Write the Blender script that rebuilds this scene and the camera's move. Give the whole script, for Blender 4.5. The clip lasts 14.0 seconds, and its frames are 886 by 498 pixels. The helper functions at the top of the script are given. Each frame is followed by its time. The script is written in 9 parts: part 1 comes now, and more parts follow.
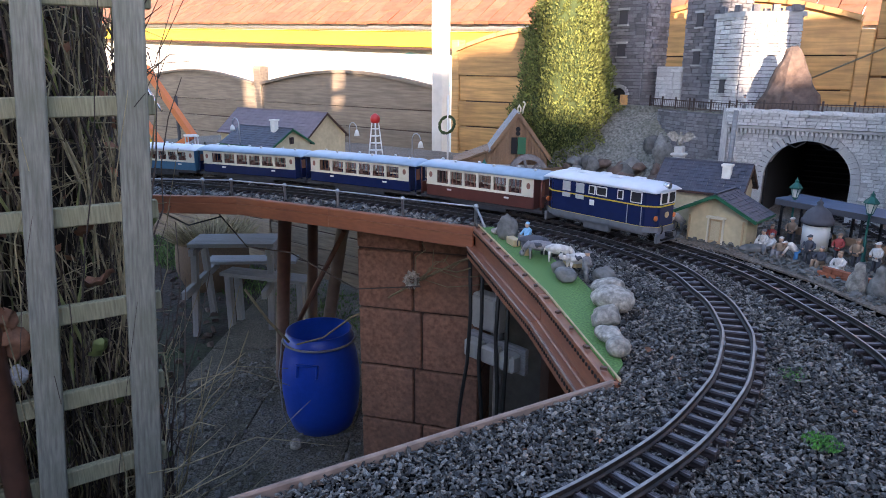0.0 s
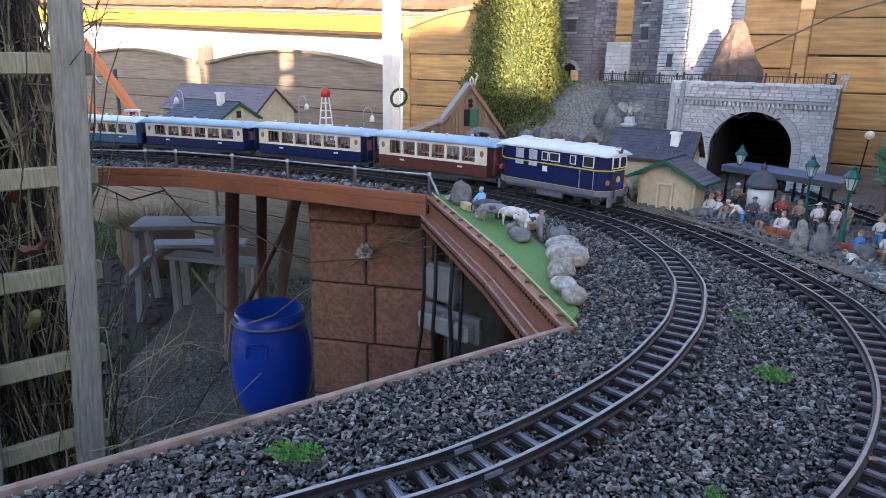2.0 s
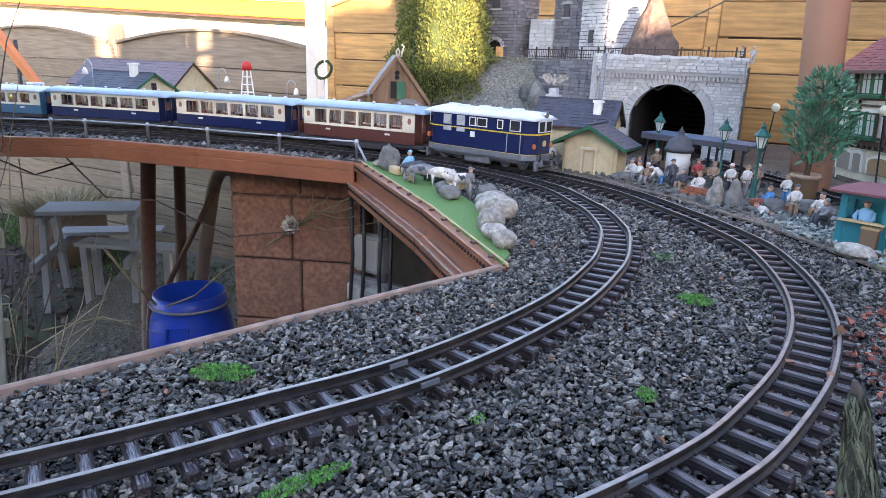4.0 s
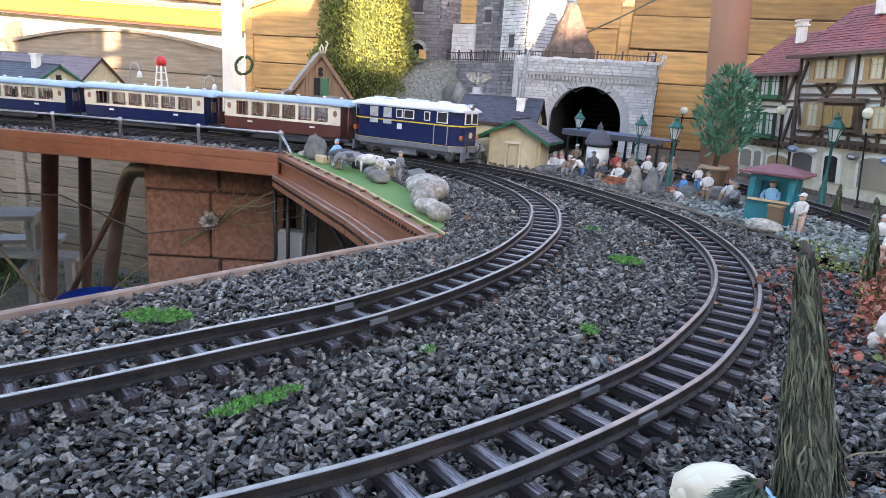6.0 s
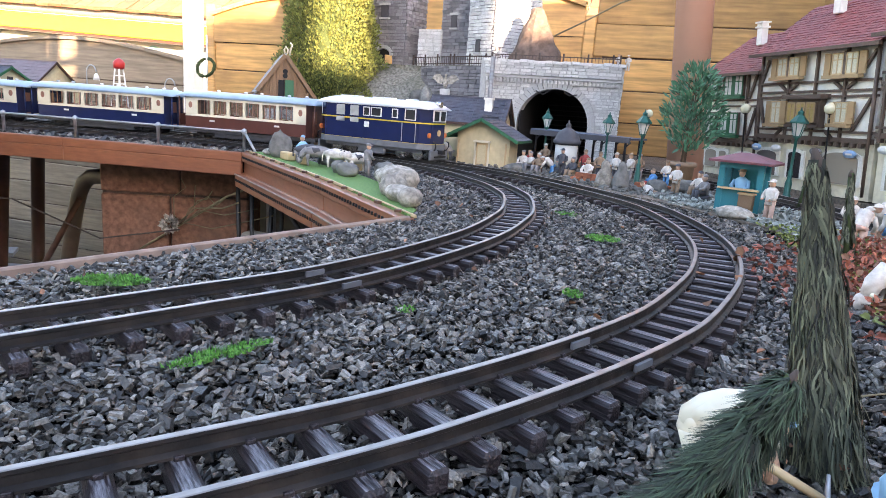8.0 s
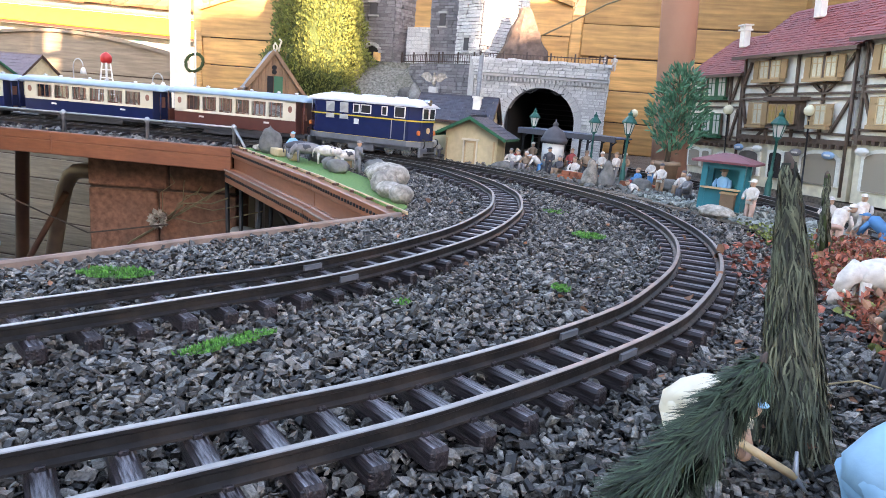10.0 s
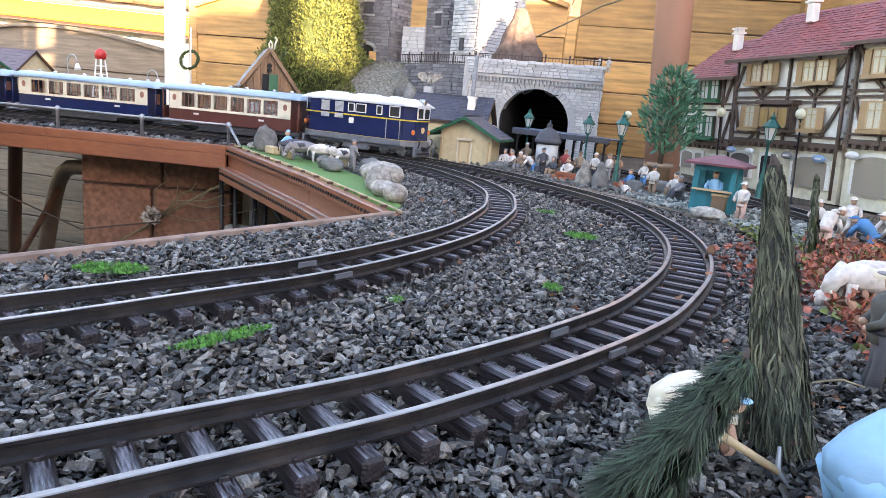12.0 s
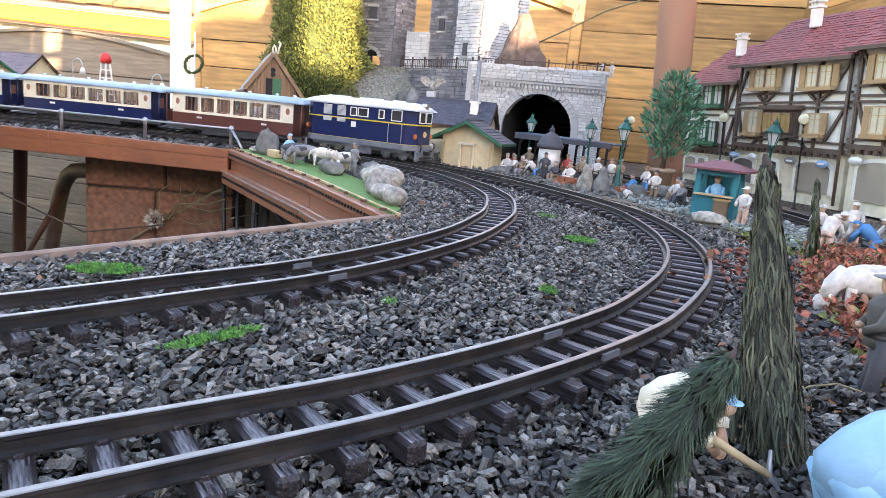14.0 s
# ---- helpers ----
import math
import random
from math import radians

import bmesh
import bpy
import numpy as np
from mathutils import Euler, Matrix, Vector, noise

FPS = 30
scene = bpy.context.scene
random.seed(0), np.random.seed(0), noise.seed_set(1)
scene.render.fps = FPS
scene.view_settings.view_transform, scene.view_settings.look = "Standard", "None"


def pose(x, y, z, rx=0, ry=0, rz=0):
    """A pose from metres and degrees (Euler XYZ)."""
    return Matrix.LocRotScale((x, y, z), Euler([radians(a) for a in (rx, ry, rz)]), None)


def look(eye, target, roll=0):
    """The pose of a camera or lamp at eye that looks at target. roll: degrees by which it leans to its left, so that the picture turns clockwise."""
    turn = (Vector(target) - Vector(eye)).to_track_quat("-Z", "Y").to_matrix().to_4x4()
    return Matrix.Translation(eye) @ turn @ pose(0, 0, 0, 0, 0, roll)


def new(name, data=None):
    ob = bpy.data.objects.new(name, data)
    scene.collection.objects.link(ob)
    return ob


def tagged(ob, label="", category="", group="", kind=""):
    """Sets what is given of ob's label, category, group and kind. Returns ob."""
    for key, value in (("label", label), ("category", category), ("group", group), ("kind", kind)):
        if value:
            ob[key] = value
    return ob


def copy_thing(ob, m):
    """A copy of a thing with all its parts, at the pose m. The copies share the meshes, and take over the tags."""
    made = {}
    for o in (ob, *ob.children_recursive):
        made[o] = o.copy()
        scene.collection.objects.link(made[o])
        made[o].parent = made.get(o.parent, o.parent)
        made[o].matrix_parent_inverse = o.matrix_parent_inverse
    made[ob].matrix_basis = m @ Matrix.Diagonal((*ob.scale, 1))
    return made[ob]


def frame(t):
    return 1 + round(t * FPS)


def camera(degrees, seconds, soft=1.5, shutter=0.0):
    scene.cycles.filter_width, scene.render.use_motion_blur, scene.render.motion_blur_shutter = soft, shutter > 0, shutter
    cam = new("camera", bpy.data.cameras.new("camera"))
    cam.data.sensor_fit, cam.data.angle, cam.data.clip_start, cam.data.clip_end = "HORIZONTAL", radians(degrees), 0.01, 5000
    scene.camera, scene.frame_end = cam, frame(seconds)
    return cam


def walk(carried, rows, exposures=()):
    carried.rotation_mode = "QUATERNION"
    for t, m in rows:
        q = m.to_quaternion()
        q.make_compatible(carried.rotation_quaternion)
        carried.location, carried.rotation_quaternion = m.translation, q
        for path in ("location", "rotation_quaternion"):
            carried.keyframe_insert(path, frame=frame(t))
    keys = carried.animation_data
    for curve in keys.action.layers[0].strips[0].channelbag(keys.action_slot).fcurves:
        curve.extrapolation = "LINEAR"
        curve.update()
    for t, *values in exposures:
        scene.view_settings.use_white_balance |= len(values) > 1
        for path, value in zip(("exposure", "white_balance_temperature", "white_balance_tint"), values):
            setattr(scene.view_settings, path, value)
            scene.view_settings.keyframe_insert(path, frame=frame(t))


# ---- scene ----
cam = camera(67.3, 14.0, soft=0.6)

PATH = [
    (0, (0.703, 0.47, 0.429), (-0.476, 1.999, -0.095), 0.3),
    (0.5, (0.704, 0.467, 0.412), (-0.447, 2.016, -0.117), 0.4),
    (1, (0.708, 0.466, 0.399), (-0.415, 2.031, -0.139), 0.3),
    (1.5, (0.705, 0.463, 0.383), (-0.384, 2.049, -0.161), 0.7),
    (2, (0.699, 0.464, 0.363), (-0.356, 2.073, -0.184), 1.1),
    (2.5, (0.694, 0.467, 0.341), (-0.329, 2.097, -0.203), 1.4),
    (3, (0.694, 0.471, 0.318), (-0.295, 2.123, -0.22), 1.7),
    (3.5, (0.701, 0.464, 0.301), (-0.234, 2.146, -0.245), 1.8),
    (4, (0.701, 0.452, 0.285), (-0.162, 2.169, -0.268), 2.2),
    (4.2, (0.703, 0.457, 0.273), (-0.138, 2.186, -0.276), 2.3),
    (6.3, (0.686, 0.422, 0.205), (0.057, 2.259, -0.276), 3.6),
    (6.5, (0.687, 0.42, 0.198), (0.06, 2.257, -0.284), 3.2),
    (7, (0.685, 0.418, 0.183), (0.084, 2.27, -0.274), 3.6),
    (7.5, (0.681, 0.425, 0.170), (0.106, 2.288, -0.273), 3.8),
    (8, (0.675, 0.441, 0.159), (0.121, 2.315, -0.266), 4.0),
    (10.5, (0.674, 0.414, 0.162), (0.17, 2.301, -0.27), 4.8),
    (11, (0.674, 0.413, 0.162), (0.177, 2.301, -0.27), 5.0),
    (11.5, (0.675, 0.412, 0.163), (0.181, 2.301, -0.269), 5.1),
    (12, (0.676, 0.412, 0.162), (0.183, 2.303, -0.268), 5.2),
    (12.5, (0.676, 0.414, 0.162), (0.185, 2.305, -0.266), 5.3),
    (13, (0.6786, 0.4148, 0.1611), (0.1817, 2.3049, -0.2625), 5.32),
    (13.5, (0.6811, 0.4155, 0.1601), (0.1785, 2.3047, -0.2591), 5.34),
    (14, (0.6837, 0.4163, 0.1592), (0.1752, 2.3046, -0.2556), 5.36),
]
walk(cam, [(t, look(eye, target, roll)) for t, eye, target, roll in PATH],
     exposures=[(0.0, 2.32, 6000, 28), (1.5, 2.52, 6050, 28), (3.0, 2.75, 6200, 27), (4.0, 3.05, 6400, 27), (6.3, 3.10, 6800, 26), (8.0, 3.25, 6900, 26), (12.0, 3.28, 6950, 27), (13.4, 3.21, 7000, 27), (14.0, 3.31, 7000, 27)])

# ---- world, sun and sky ----
SUN_FROM = Vector((0.60, -0.80, 0.152)).normalized()      # towards the sun: low, from the right and behind
world = bpy.data.worlds.new("sky")
scene.world = world
world.use_nodes = True
_nt = world.node_tree
_sky = _nt.nodes.new("ShaderNodeTexSky")
_sky.sky_type = 'NISHITA'
_sky.sun_disc = False
_sky.sun_elevation = math.asin(SUN_FROM.z)
_sky.sun_rotation = math.atan2(SUN_FROM.x, SUN_FROM.y)
_sky.air_density, _sky.dust_density = 1.0, 0.6
_bg = _nt.nodes["Background"]
_nt.links.new(_sky.outputs[0], _bg.inputs[0])
_bg.inputs[1].default_value = 0.15
_sun = bpy.data.lights.new("sun", 'SUN')
_sun.energy, _sun.angle, _sun.color = 4.3, radians(0.6), (1.0, 0.80, 0.52)
_so = new("sun", _sun)
_so.matrix_world = look(SUN_FROM * 20, (0, 0, 0))


# ---- materials ----
def mat(name, color, rough=0.6, metal=0.0, vary=0.12, scale=60.0, bump=0.2, island=0.0, obrand=0.0,
        stain=None, stain_scale=6.0, stain_amt=0.5, grain=None, bump_scale=None, emit=None, spec=0.5, depth=0.004,
        skew=1.0, streak=None):
    """Base colour with fine mottling, large stains, optional random tint per piece, and relief."""
    m = bpy.data.materials.new(name)
    m.use_nodes = True
    nt = m.node_tree
    b = nt.nodes["Principled BSDF"]
    b.inputs["Roughness"].default_value = rough
    b.inputs["Metallic"].default_value = metal
    b.inputs["Specular IOR Level"].default_value = spec
    tc = nt.nodes.new("ShaderNodeTexCoord")
    mp = nt.nodes.new("ShaderNodeMapping")
    nt.links.new(tc.outputs["Object"], mp.inputs[0])
    if grain:
        mp.inputs["Scale"].default_value = grain
    n1 = nt.nodes.new("ShaderNodeTexNoise")
    n1.inputs["Scale"].default_value = scale
    n1.inputs["Detail"].default_value = 5.0
    nt.links.new(mp.outputs[0], n1.inputs["Vector"])
    ramp = nt.nodes.new("ShaderNodeMapRange")
    ramp.inputs[1].default_value, ramp.inputs[2].default_value = 0.3, 0.7
    ramp.inputs[3].default_value, ramp.inputs[4].default_value = 1 - vary, 1 + vary
    nt.links.new(n1.outputs[0], ramp.inputs[0])
    mul = nt.nodes.new("ShaderNodeMix")
    mul.data_type, mul.blend_type = 'RGBA', 'MULTIPLY'
    mul.inputs["Factor"].default_value = 1.0
    mul.inputs[6].default_value = (*color, 1)
    nt.links.new(ramp.outputs[0], mul.inputs[7])
    out = mul.outputs[2]
    if stain:
        n2 = nt.nodes.new("ShaderNodeTexNoise")
        n2.inputs["Scale"].default_value = stain_scale
        n2.inputs["Detail"].default_value = 6.0
        n2.inputs["Roughness"].default_value = 0.65
        if streak:
            m2 = nt.nodes.new("ShaderNodeMapping")
            m2.inputs["Scale"].default_value = streak
            nt.links.new(tc.outputs["Object"], m2.inputs[0])
            nt.links.new(m2.outputs[0], n2.inputs["Vector"])
        else:
            nt.links.new(tc.outputs["Object"], n2.inputs["Vector"])
        r2 = nt.nodes.new("ShaderNodeMapRange")
        r2.inputs[1].default_value, r2.inputs[2].default_value = 0.45, 0.70
        r2.inputs[3].default_value, r2.inputs[4].default_value = 0.0, stain_amt
        nt.links.new(n2.outputs[0], r2.inputs[0])
        mx = nt.nodes.new("ShaderNodeMix")
        mx.data_type = 'RGBA'
        nt.links.new(r2.outputs[0], mx.inputs[0])
        nt.links.new(out, mx.inputs[6])
        mx.inputs[7].default_value = (*stain, 1)
        out = mx.outputs[2]
    if island or obrand:
        if island:
            g = nt.nodes.new("ShaderNodeNewGeometry")
            rnd, amt = g.outputs["Random Per Island"], island
        else:
            g = nt.nodes.new("ShaderNodeObjectInfo")
            rnd, amt = g.outputs["Random"], obrand
        if skew != 1.0:
            pw = nt.nodes.new("ShaderNodeMath")
            pw.operation = 'POWER'
            nt.links.new(rnd, pw.inputs[0])
            pw.inputs[1].default_value = skew
            rnd = pw.outputs[0]
        r3 = nt.nodes.new("ShaderNodeMapRange")
        r3.inputs[3].default_value, r3.inputs[4].default_value = 1 - amt, 1 + amt
        nt.links.new(rnd, r3.inputs[0])
        m3 = nt.nodes.new("ShaderNodeMix")
        m3.data_type, m3.blend_type = 'RGBA', 'MULTIPLY'
        m3.inputs["Factor"].default_value = 1.0
        nt.links.new(out, m3.inputs[6])
        nt.links.new(r3.outputs[0], m3.inputs[7])
        out = m3.outputs[2]
    nt.links.new(out, b.inputs["Base Color"])
    if bump:
        nb = n1
        if bump_scale:
            nb = nt.nodes.new("ShaderNodeTexNoise")
            nb.inputs["Scale"].default_value = bump_scale
            nb.inputs["Detail"].default_value = 4.0
            nt.links.new(mp.outputs[0], nb.inputs["Vector"])
        bp = nt.nodes.new("ShaderNodeBump")
        bp.inputs["Strength"].default_value = bump
        bp.inputs["Distance"].default_value = depth
        nt.links.new(nb.outputs[0], bp.inputs["Height"])
        nt.links.new(bp.outputs[0], b.inputs["Normal"])
    if emit:
        b.inputs["Emission Color"].default_value = (*emit[:3], 1)
        b.inputs["Emission Strength"].default_value = emit[3]
    return m


def glass(name, color=(0.75, 0.85, 0.85), rough=0.03, alpha=0.35):
    m = bpy.data.materials.new(name)
    m.use_nodes = True
    b = m.node_tree.nodes["Principled BSDF"]
    b.inputs["Base Color"].default_value = (*color, 1)
    b.inputs["Roughness"].default_value = rough
    b.inputs["Alpha"].default_value = alpha
    return m


M_STONE = mat("slate_ballast", (0.142, 0.133, 0.116), 0.42, vary=0.50, scale=620, bump=0.7, island=0.94, depth=0.0012,
              stain=(0.17, 0.14, 0.115), stain_scale=3.0, stain_amt=0.35, spec=0.55, skew=2.2)
# near-black so that gaps between chips look like deep shade
M_BED = mat("gap_shade_bed", (0.004, 0.004, 0.005), 0.9, spec=0.1, vary=0.5, scale=220, bump=1.0, depth=0.006)
M_RAIL = mat("rail_metal", (0.021, 0.019, 0.0185), 0.46, 0.2, vary=0.35, scale=90, bump=0.25, stain=(0.085, 0.062, 0.048), stain_scale=26, stain_amt=0.6)
M_RAILTOP = mat("worn_rail_head", (0.27, 0.25, 0.235), 0.42, 0.75, vary=0.25, scale=60, bump=0.05)
M_SLEEPER = mat("sleeper_plastic", (0.026, 0.019, 0.021), 0.40, vary=0.5, scale=42, bump=0.8, grain=(14, 1.2, 14), obrand=0.3, depth=0.002)
M_SLEEPTOP = mat("worn_sleeper_top", (0.026, 0.019, 0.022), 0.36, vary=0.5, scale=42, bump=0.8, grain=(14, 1.2, 14), obrand=0.3,
                 stain=(0.34, 0.335, 0.36), stain_scale=560, stain_amt=0.9, depth=0.002, streak=(1, 0.09, 1))
M_CONCRETE = mat("edge_concrete", (0.30, 0.215, 0.17), 0.8, vary=0.3, scale=40, bump=0.4, stain=(0.2, 0.13, 0.1), stain_scale=9)
M_BROWN = mat("brown_paint", (0.30, 0.108, 0.050), 0.42, vary=0.12, scale=30, bump=0.15, grain=(1, 1, 6), stain=(0.13, 0.05, 0.03), stain_scale=5, stain_amt=0.5)
M_DKBROWN = mat("dark_brown_paint", (0.07, 0.033, 0.022), 0.5, vary=0.2, scale=20, bump=0.2, stain=(0.05, 0.03, 0.025), stain_scale=8)
M_RUST = mat("rusty_pipe", (0.115, 0.050, 0.032), 0.55, vary=0.25, scale=25, bump=0.2, stain=(0.07, 0.04, 0.03), stain_scale=6)
M_BLOCK = mat("masonry_block", (0.255, 0.125, 0.078), 0.9, vary=0.35, scale=70, bump=0.8, obrand=0.12, stain=(0.15, 0.09, 0.065), stain_scale=7, stain_amt=0.7)
M_MORTAR = mat("mortar", (0.085, 0.055, 0.042), 0.95, vary=0.3, scale=60, bump=0.5)
M_GREYWALL = mat("shed_wall_grey", (0.16, 0.16, 0.165), 0.8, vary=0.2, scale=20, bump=0.3, stain=(0.08, 0.075, 0.07), stain_scale=3)
M_FENCE = mat("fence_larch", (0.56, 0.318, 0.112), 0.6, vary=0.30, scale=5, bump=0.25, grain=(1.2, 9, 14), obrand=0.26,
              stain=(0.24, 0.125, 0.06), stain_scale=3.0, stain_amt=0.55)
M_FENCE_OLD = mat("fence_weathered", (0.25, 0.195, 0.14), 0.75, vary=0.25, scale=5, bump=0.3, grain=(1.2, 9, 14), obrand=0.15,
                  stain=(0.13, 0.105, 0.08), stain_scale=3.0, stain_amt=0.5)
M_TRELLIS = mat("trellis_wood", (0.245, 0.235, 0.19), 0.8, vary=0.3, scale=22, bump=0.45, grain=(8, 8, 0.7), obrand=0.12,
                stain=(0.17, 0.175, 0.115), stain_scale=7, stain_amt=0.6)
M_TRELLIS_H = mat("trellis_slat_wood", (0.27, 0.25, 0.155), 0.8, vary=0.3, scale=22, bump=0.45, grain=(0.7, 8, 8), obrand=0.12,
                  stain=(0.19, 0.20, 0.09), stain_scale=6, stain_amt=0.7)
M_WHITEPOST = mat("white_post", (0.74, 0.70, 0.62), 0.7, vary=0.1, scale=12, bump=0.15, stain=(0.5, 0.45, 0.38), stain_scale=4)
M_SOIL = mat("garden_soil", (0.038, 0.029, 0.024), 0.95, vary=0.5, scale=35, bump=1.0, stain=(0.055, 0.085, 0.03), stain_scale=1.3, stain_amt=0.9, depth=0.02)
M_PATH = mat("path_aggregate", (0.15, 0.135, 0.11), 0.95, vary=0.85, scale=110, bump=0.9, stain=(0.07, 0.075, 0.045), stain_scale=4, stain_amt=0.7, depth=0.008)
M_GRASS = mat("lawn_grass", (0.075, 0.13, 0.030), 0.8, vary=0.5, scale=70, bump=0.6, island=0.4)
M_TURF = mat("green_turf", (0.115, 0.225, 0.055), 0.85, vary=0.45, scale=260, bump=0.6, depth=0.002)
M_TUFT = mat("moss_tuft", (0.085, 0.26, 0.045), 0.8, vary=0.3, scale=300, bump=0.3, island=0.45)
M_POLE = mat("brown_pole_paint", (0.66, 0.37, 0.26), 0.5, vary=0.12, scale=8, bump=0.1, stain=(0.33, 0.15, 0.09), stain_scale=2)
M_BLUEPL = mat("blue_plastic", (0.010, 0.060, 0.46), 0.36, vary=0.08, scale=40, bump=0.04, stain=(0.02, 0.06, 0.32), stain_scale=5)
M_GREYMET = mat("galvanised_metal", (0.42, 0.43, 0.45), 0.45, 0.6, vary=0.15, scale=50, bump=0.1)
M_PIPE = mat("grey_brown_pipe", (0.14, 0.105, 0.085), 0.5, vary=0.2, scale=20, bump=0.1, stain=(0.08, 0.06, 0.05), stain_scale=5)
M_IRON = mat("black_iron", (0.025, 0.025, 0.028), 0.5, 0.4, vary=0.2, scale=60, bump=0.1)
# dark grey standing for shade in the tower window openings
M_RECESS = mat("recess_shade", (0.075, 0.073, 0.078), 0.6, vary=0.2, scale=30, bump=0.1)
# near-black that stands for the darkness inside openings, holes and the tunnel
M_DARK = mat("dark_void", (0.012, 0.012, 0.013), 0.9, vary=0.1, scale=10, bump=0.1)
M_BENCHW = mat("bench_wood", (0.27, 0.27, 0.275), 0.75, vary=0.25, scale=18, bump=0.3, grain=(1, 9, 9), stain=(0.17, 0.17, 0.165), stain_scale=5)
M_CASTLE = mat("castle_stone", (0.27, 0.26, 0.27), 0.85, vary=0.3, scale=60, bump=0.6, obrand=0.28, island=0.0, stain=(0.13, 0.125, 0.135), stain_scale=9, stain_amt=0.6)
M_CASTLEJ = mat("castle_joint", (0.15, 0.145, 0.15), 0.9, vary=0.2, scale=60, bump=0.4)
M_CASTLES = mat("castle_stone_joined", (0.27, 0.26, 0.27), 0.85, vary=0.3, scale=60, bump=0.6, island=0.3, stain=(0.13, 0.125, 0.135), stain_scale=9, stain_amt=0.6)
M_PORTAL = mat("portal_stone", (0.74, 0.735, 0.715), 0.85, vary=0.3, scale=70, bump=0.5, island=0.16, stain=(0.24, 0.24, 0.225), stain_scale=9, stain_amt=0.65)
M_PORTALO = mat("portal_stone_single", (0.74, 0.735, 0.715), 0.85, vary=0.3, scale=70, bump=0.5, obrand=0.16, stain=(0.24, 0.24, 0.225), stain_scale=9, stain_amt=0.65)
M_PORTALJ = mat("portal_joint", (0.50, 0.495, 0.48), 0.9, vary=0.25, scale=50, bump=0.4)
M_PLASTERG = mat("grey_render", (0.52, 0.52, 0.505), 0.85, vary=0.2, scale=30, bump=0.3, stain=(0.24, 0.235, 0.22), stain_scale=10, stain_amt=0.7)
M_ROCK = mat("brown_rock", (0.155, 0.105, 0.080), 0.85, vary=0.4, scale=45, bump=0.9, stain=(0.09, 0.075, 0.065), stain_scale=12, stain_amt=0.7, depth=0.01)
M_ROCKG = mat("grey_rock", (0.17, 0.165, 0.15), 0.9, vary=0.4, scale=60, bump=0.9, stain=(0.09, 0.085, 0.075), stain_scale=14, stain_amt=0.7, depth=0.006, obrand=0.3)
M_SCREE = mat("scree", (0.20, 0.195, 0.165), 0.95, vary=0.55, scale=110, bump=1.0, stain=(0.12, 0.12, 0.08), stain_scale=10, depth=0.006)
M_PEBBLE = mat("light_boulder", (0.39, 0.355, 0.30), 0.8, vary=0.40, scale=110, bump=0.8, obrand=0.22, stain=(0.13, 0.12, 0.095), stain_scale=75, stain_amt=0.9)
M_SLATE = mat("slate_roof", (0.062, 0.065, 0.085), 0.55, vary=0.3, scale=60, bump=0.3, obrand=0.2, stain=(0.11, 0.09, 0.10), stain_scale=18)
M_REDROOF = mat("red_shingle", (0.25, 0.060, 0.055), 0.6, vary=0.25, scale=50, bump=0.3, island=0.10, stain=(0.14, 0.05, 0.05), stain_scale=9)
M_GREYROOF = mat("mauve_roof", (0.21, 0.165, 0.175), 0.65, vary=0.15, scale=40, bump=0.3, stain=(0.15, 0.12, 0.13), stain_scale=8)
M_TILE = mat("orange_tile", (0.30, 0.115, 0.058), 0.75, vary=0.2, scale=12, bump=0.3, island=0.15, stain=(0.30, 0.15, 0.09), stain_scale=2)
M_CREAM = mat("cream_plaster", (0.62, 0.53, 0.33), 0.8, vary=0.1, scale=50, bump=0.25, stain=(0.40, 0.33, 0.2), stain_scale=14, stain_amt=0.6)
M_INFILL = mat("half_timber_infill", (0.90, 0.87, 0.78), 0.8, vary=0.08, scale=60, bump=0.2, stain=(0.62, 0.57, 0.46), stain_scale=12)
M_GROUNDFL = mat("ground_floor_plaster", (0.80, 0.73, 0.55), 0.8, vary=0.12, scale=50, bump=0.25, stain=(0.38, 0.33, 0.22), stain_scale=10, stain_amt=0.6)
M_DOORD = mat("grey_brown_door", (0.15, 0.13, 0.115), 0.6, vary=0.15, scale=40, bump=0.1)
M_DOORBG = mat("beige_garage_door", (0.33, 0.28, 0.215), 0.6, vary=0.1, scale=40, bump=0.1)
M_TIMBER = mat("dark_timber", (0.115, 0.074, 0.053), 0.6, vary=0.25, scale=50, bump=0.25)
M_AMBER = mat("amber_curtain", (0.40, 0.27, 0.085), 0.35, vary=0.45, scale=90, bump=0.1)
M_SHUTTER = mat("oak_shutter", (0.42, 0.275, 0.135), 0.6, vary=0.2, scale=60, bump=0.25, grain=(6, 6, 1))
M_BRWOOD = mat("brown_board", (0.24, 0.145, 0.080), 0.65, vary=0.25, scale=40, bump=0.35, grain=(8, 8, 1), obrand=0.15)
M_RAILING = mat("rusty_railing", (0.075, 0.050, 0.042), 0.6, 0.3, vary=0.3, scale=60, bump=0.1)
M_MURAL = mat("turquoise_wall_paint", (0.30, 0.62, 0.66), 0.8, vary=0.2, scale=4, bump=0.1, stain=(0.62, 0.74, 0.74), stain_scale=5, stain_amt=0.9)
M_TEAL = mat("teal_paint", (0.010, 0.185, 0.225), 0.45, vary=0.1, scale=40, bump=0.08)
M_GREENP = mat("green_paint", (0.018, 0.12, 0.055), 0.45, vary=0.12, scale=50, bump=0.08)
M_LANTERN = mat("verdigris_iron", (0.012, 0.105, 0.085), 0.42, 0.2, vary=0.2, scale=80, bump=0.1)
M_FROST = mat("frosted_pane", (0.58, 0.58, 0.54), 0.35, vary=0.1, scale=30, bump=0.0)
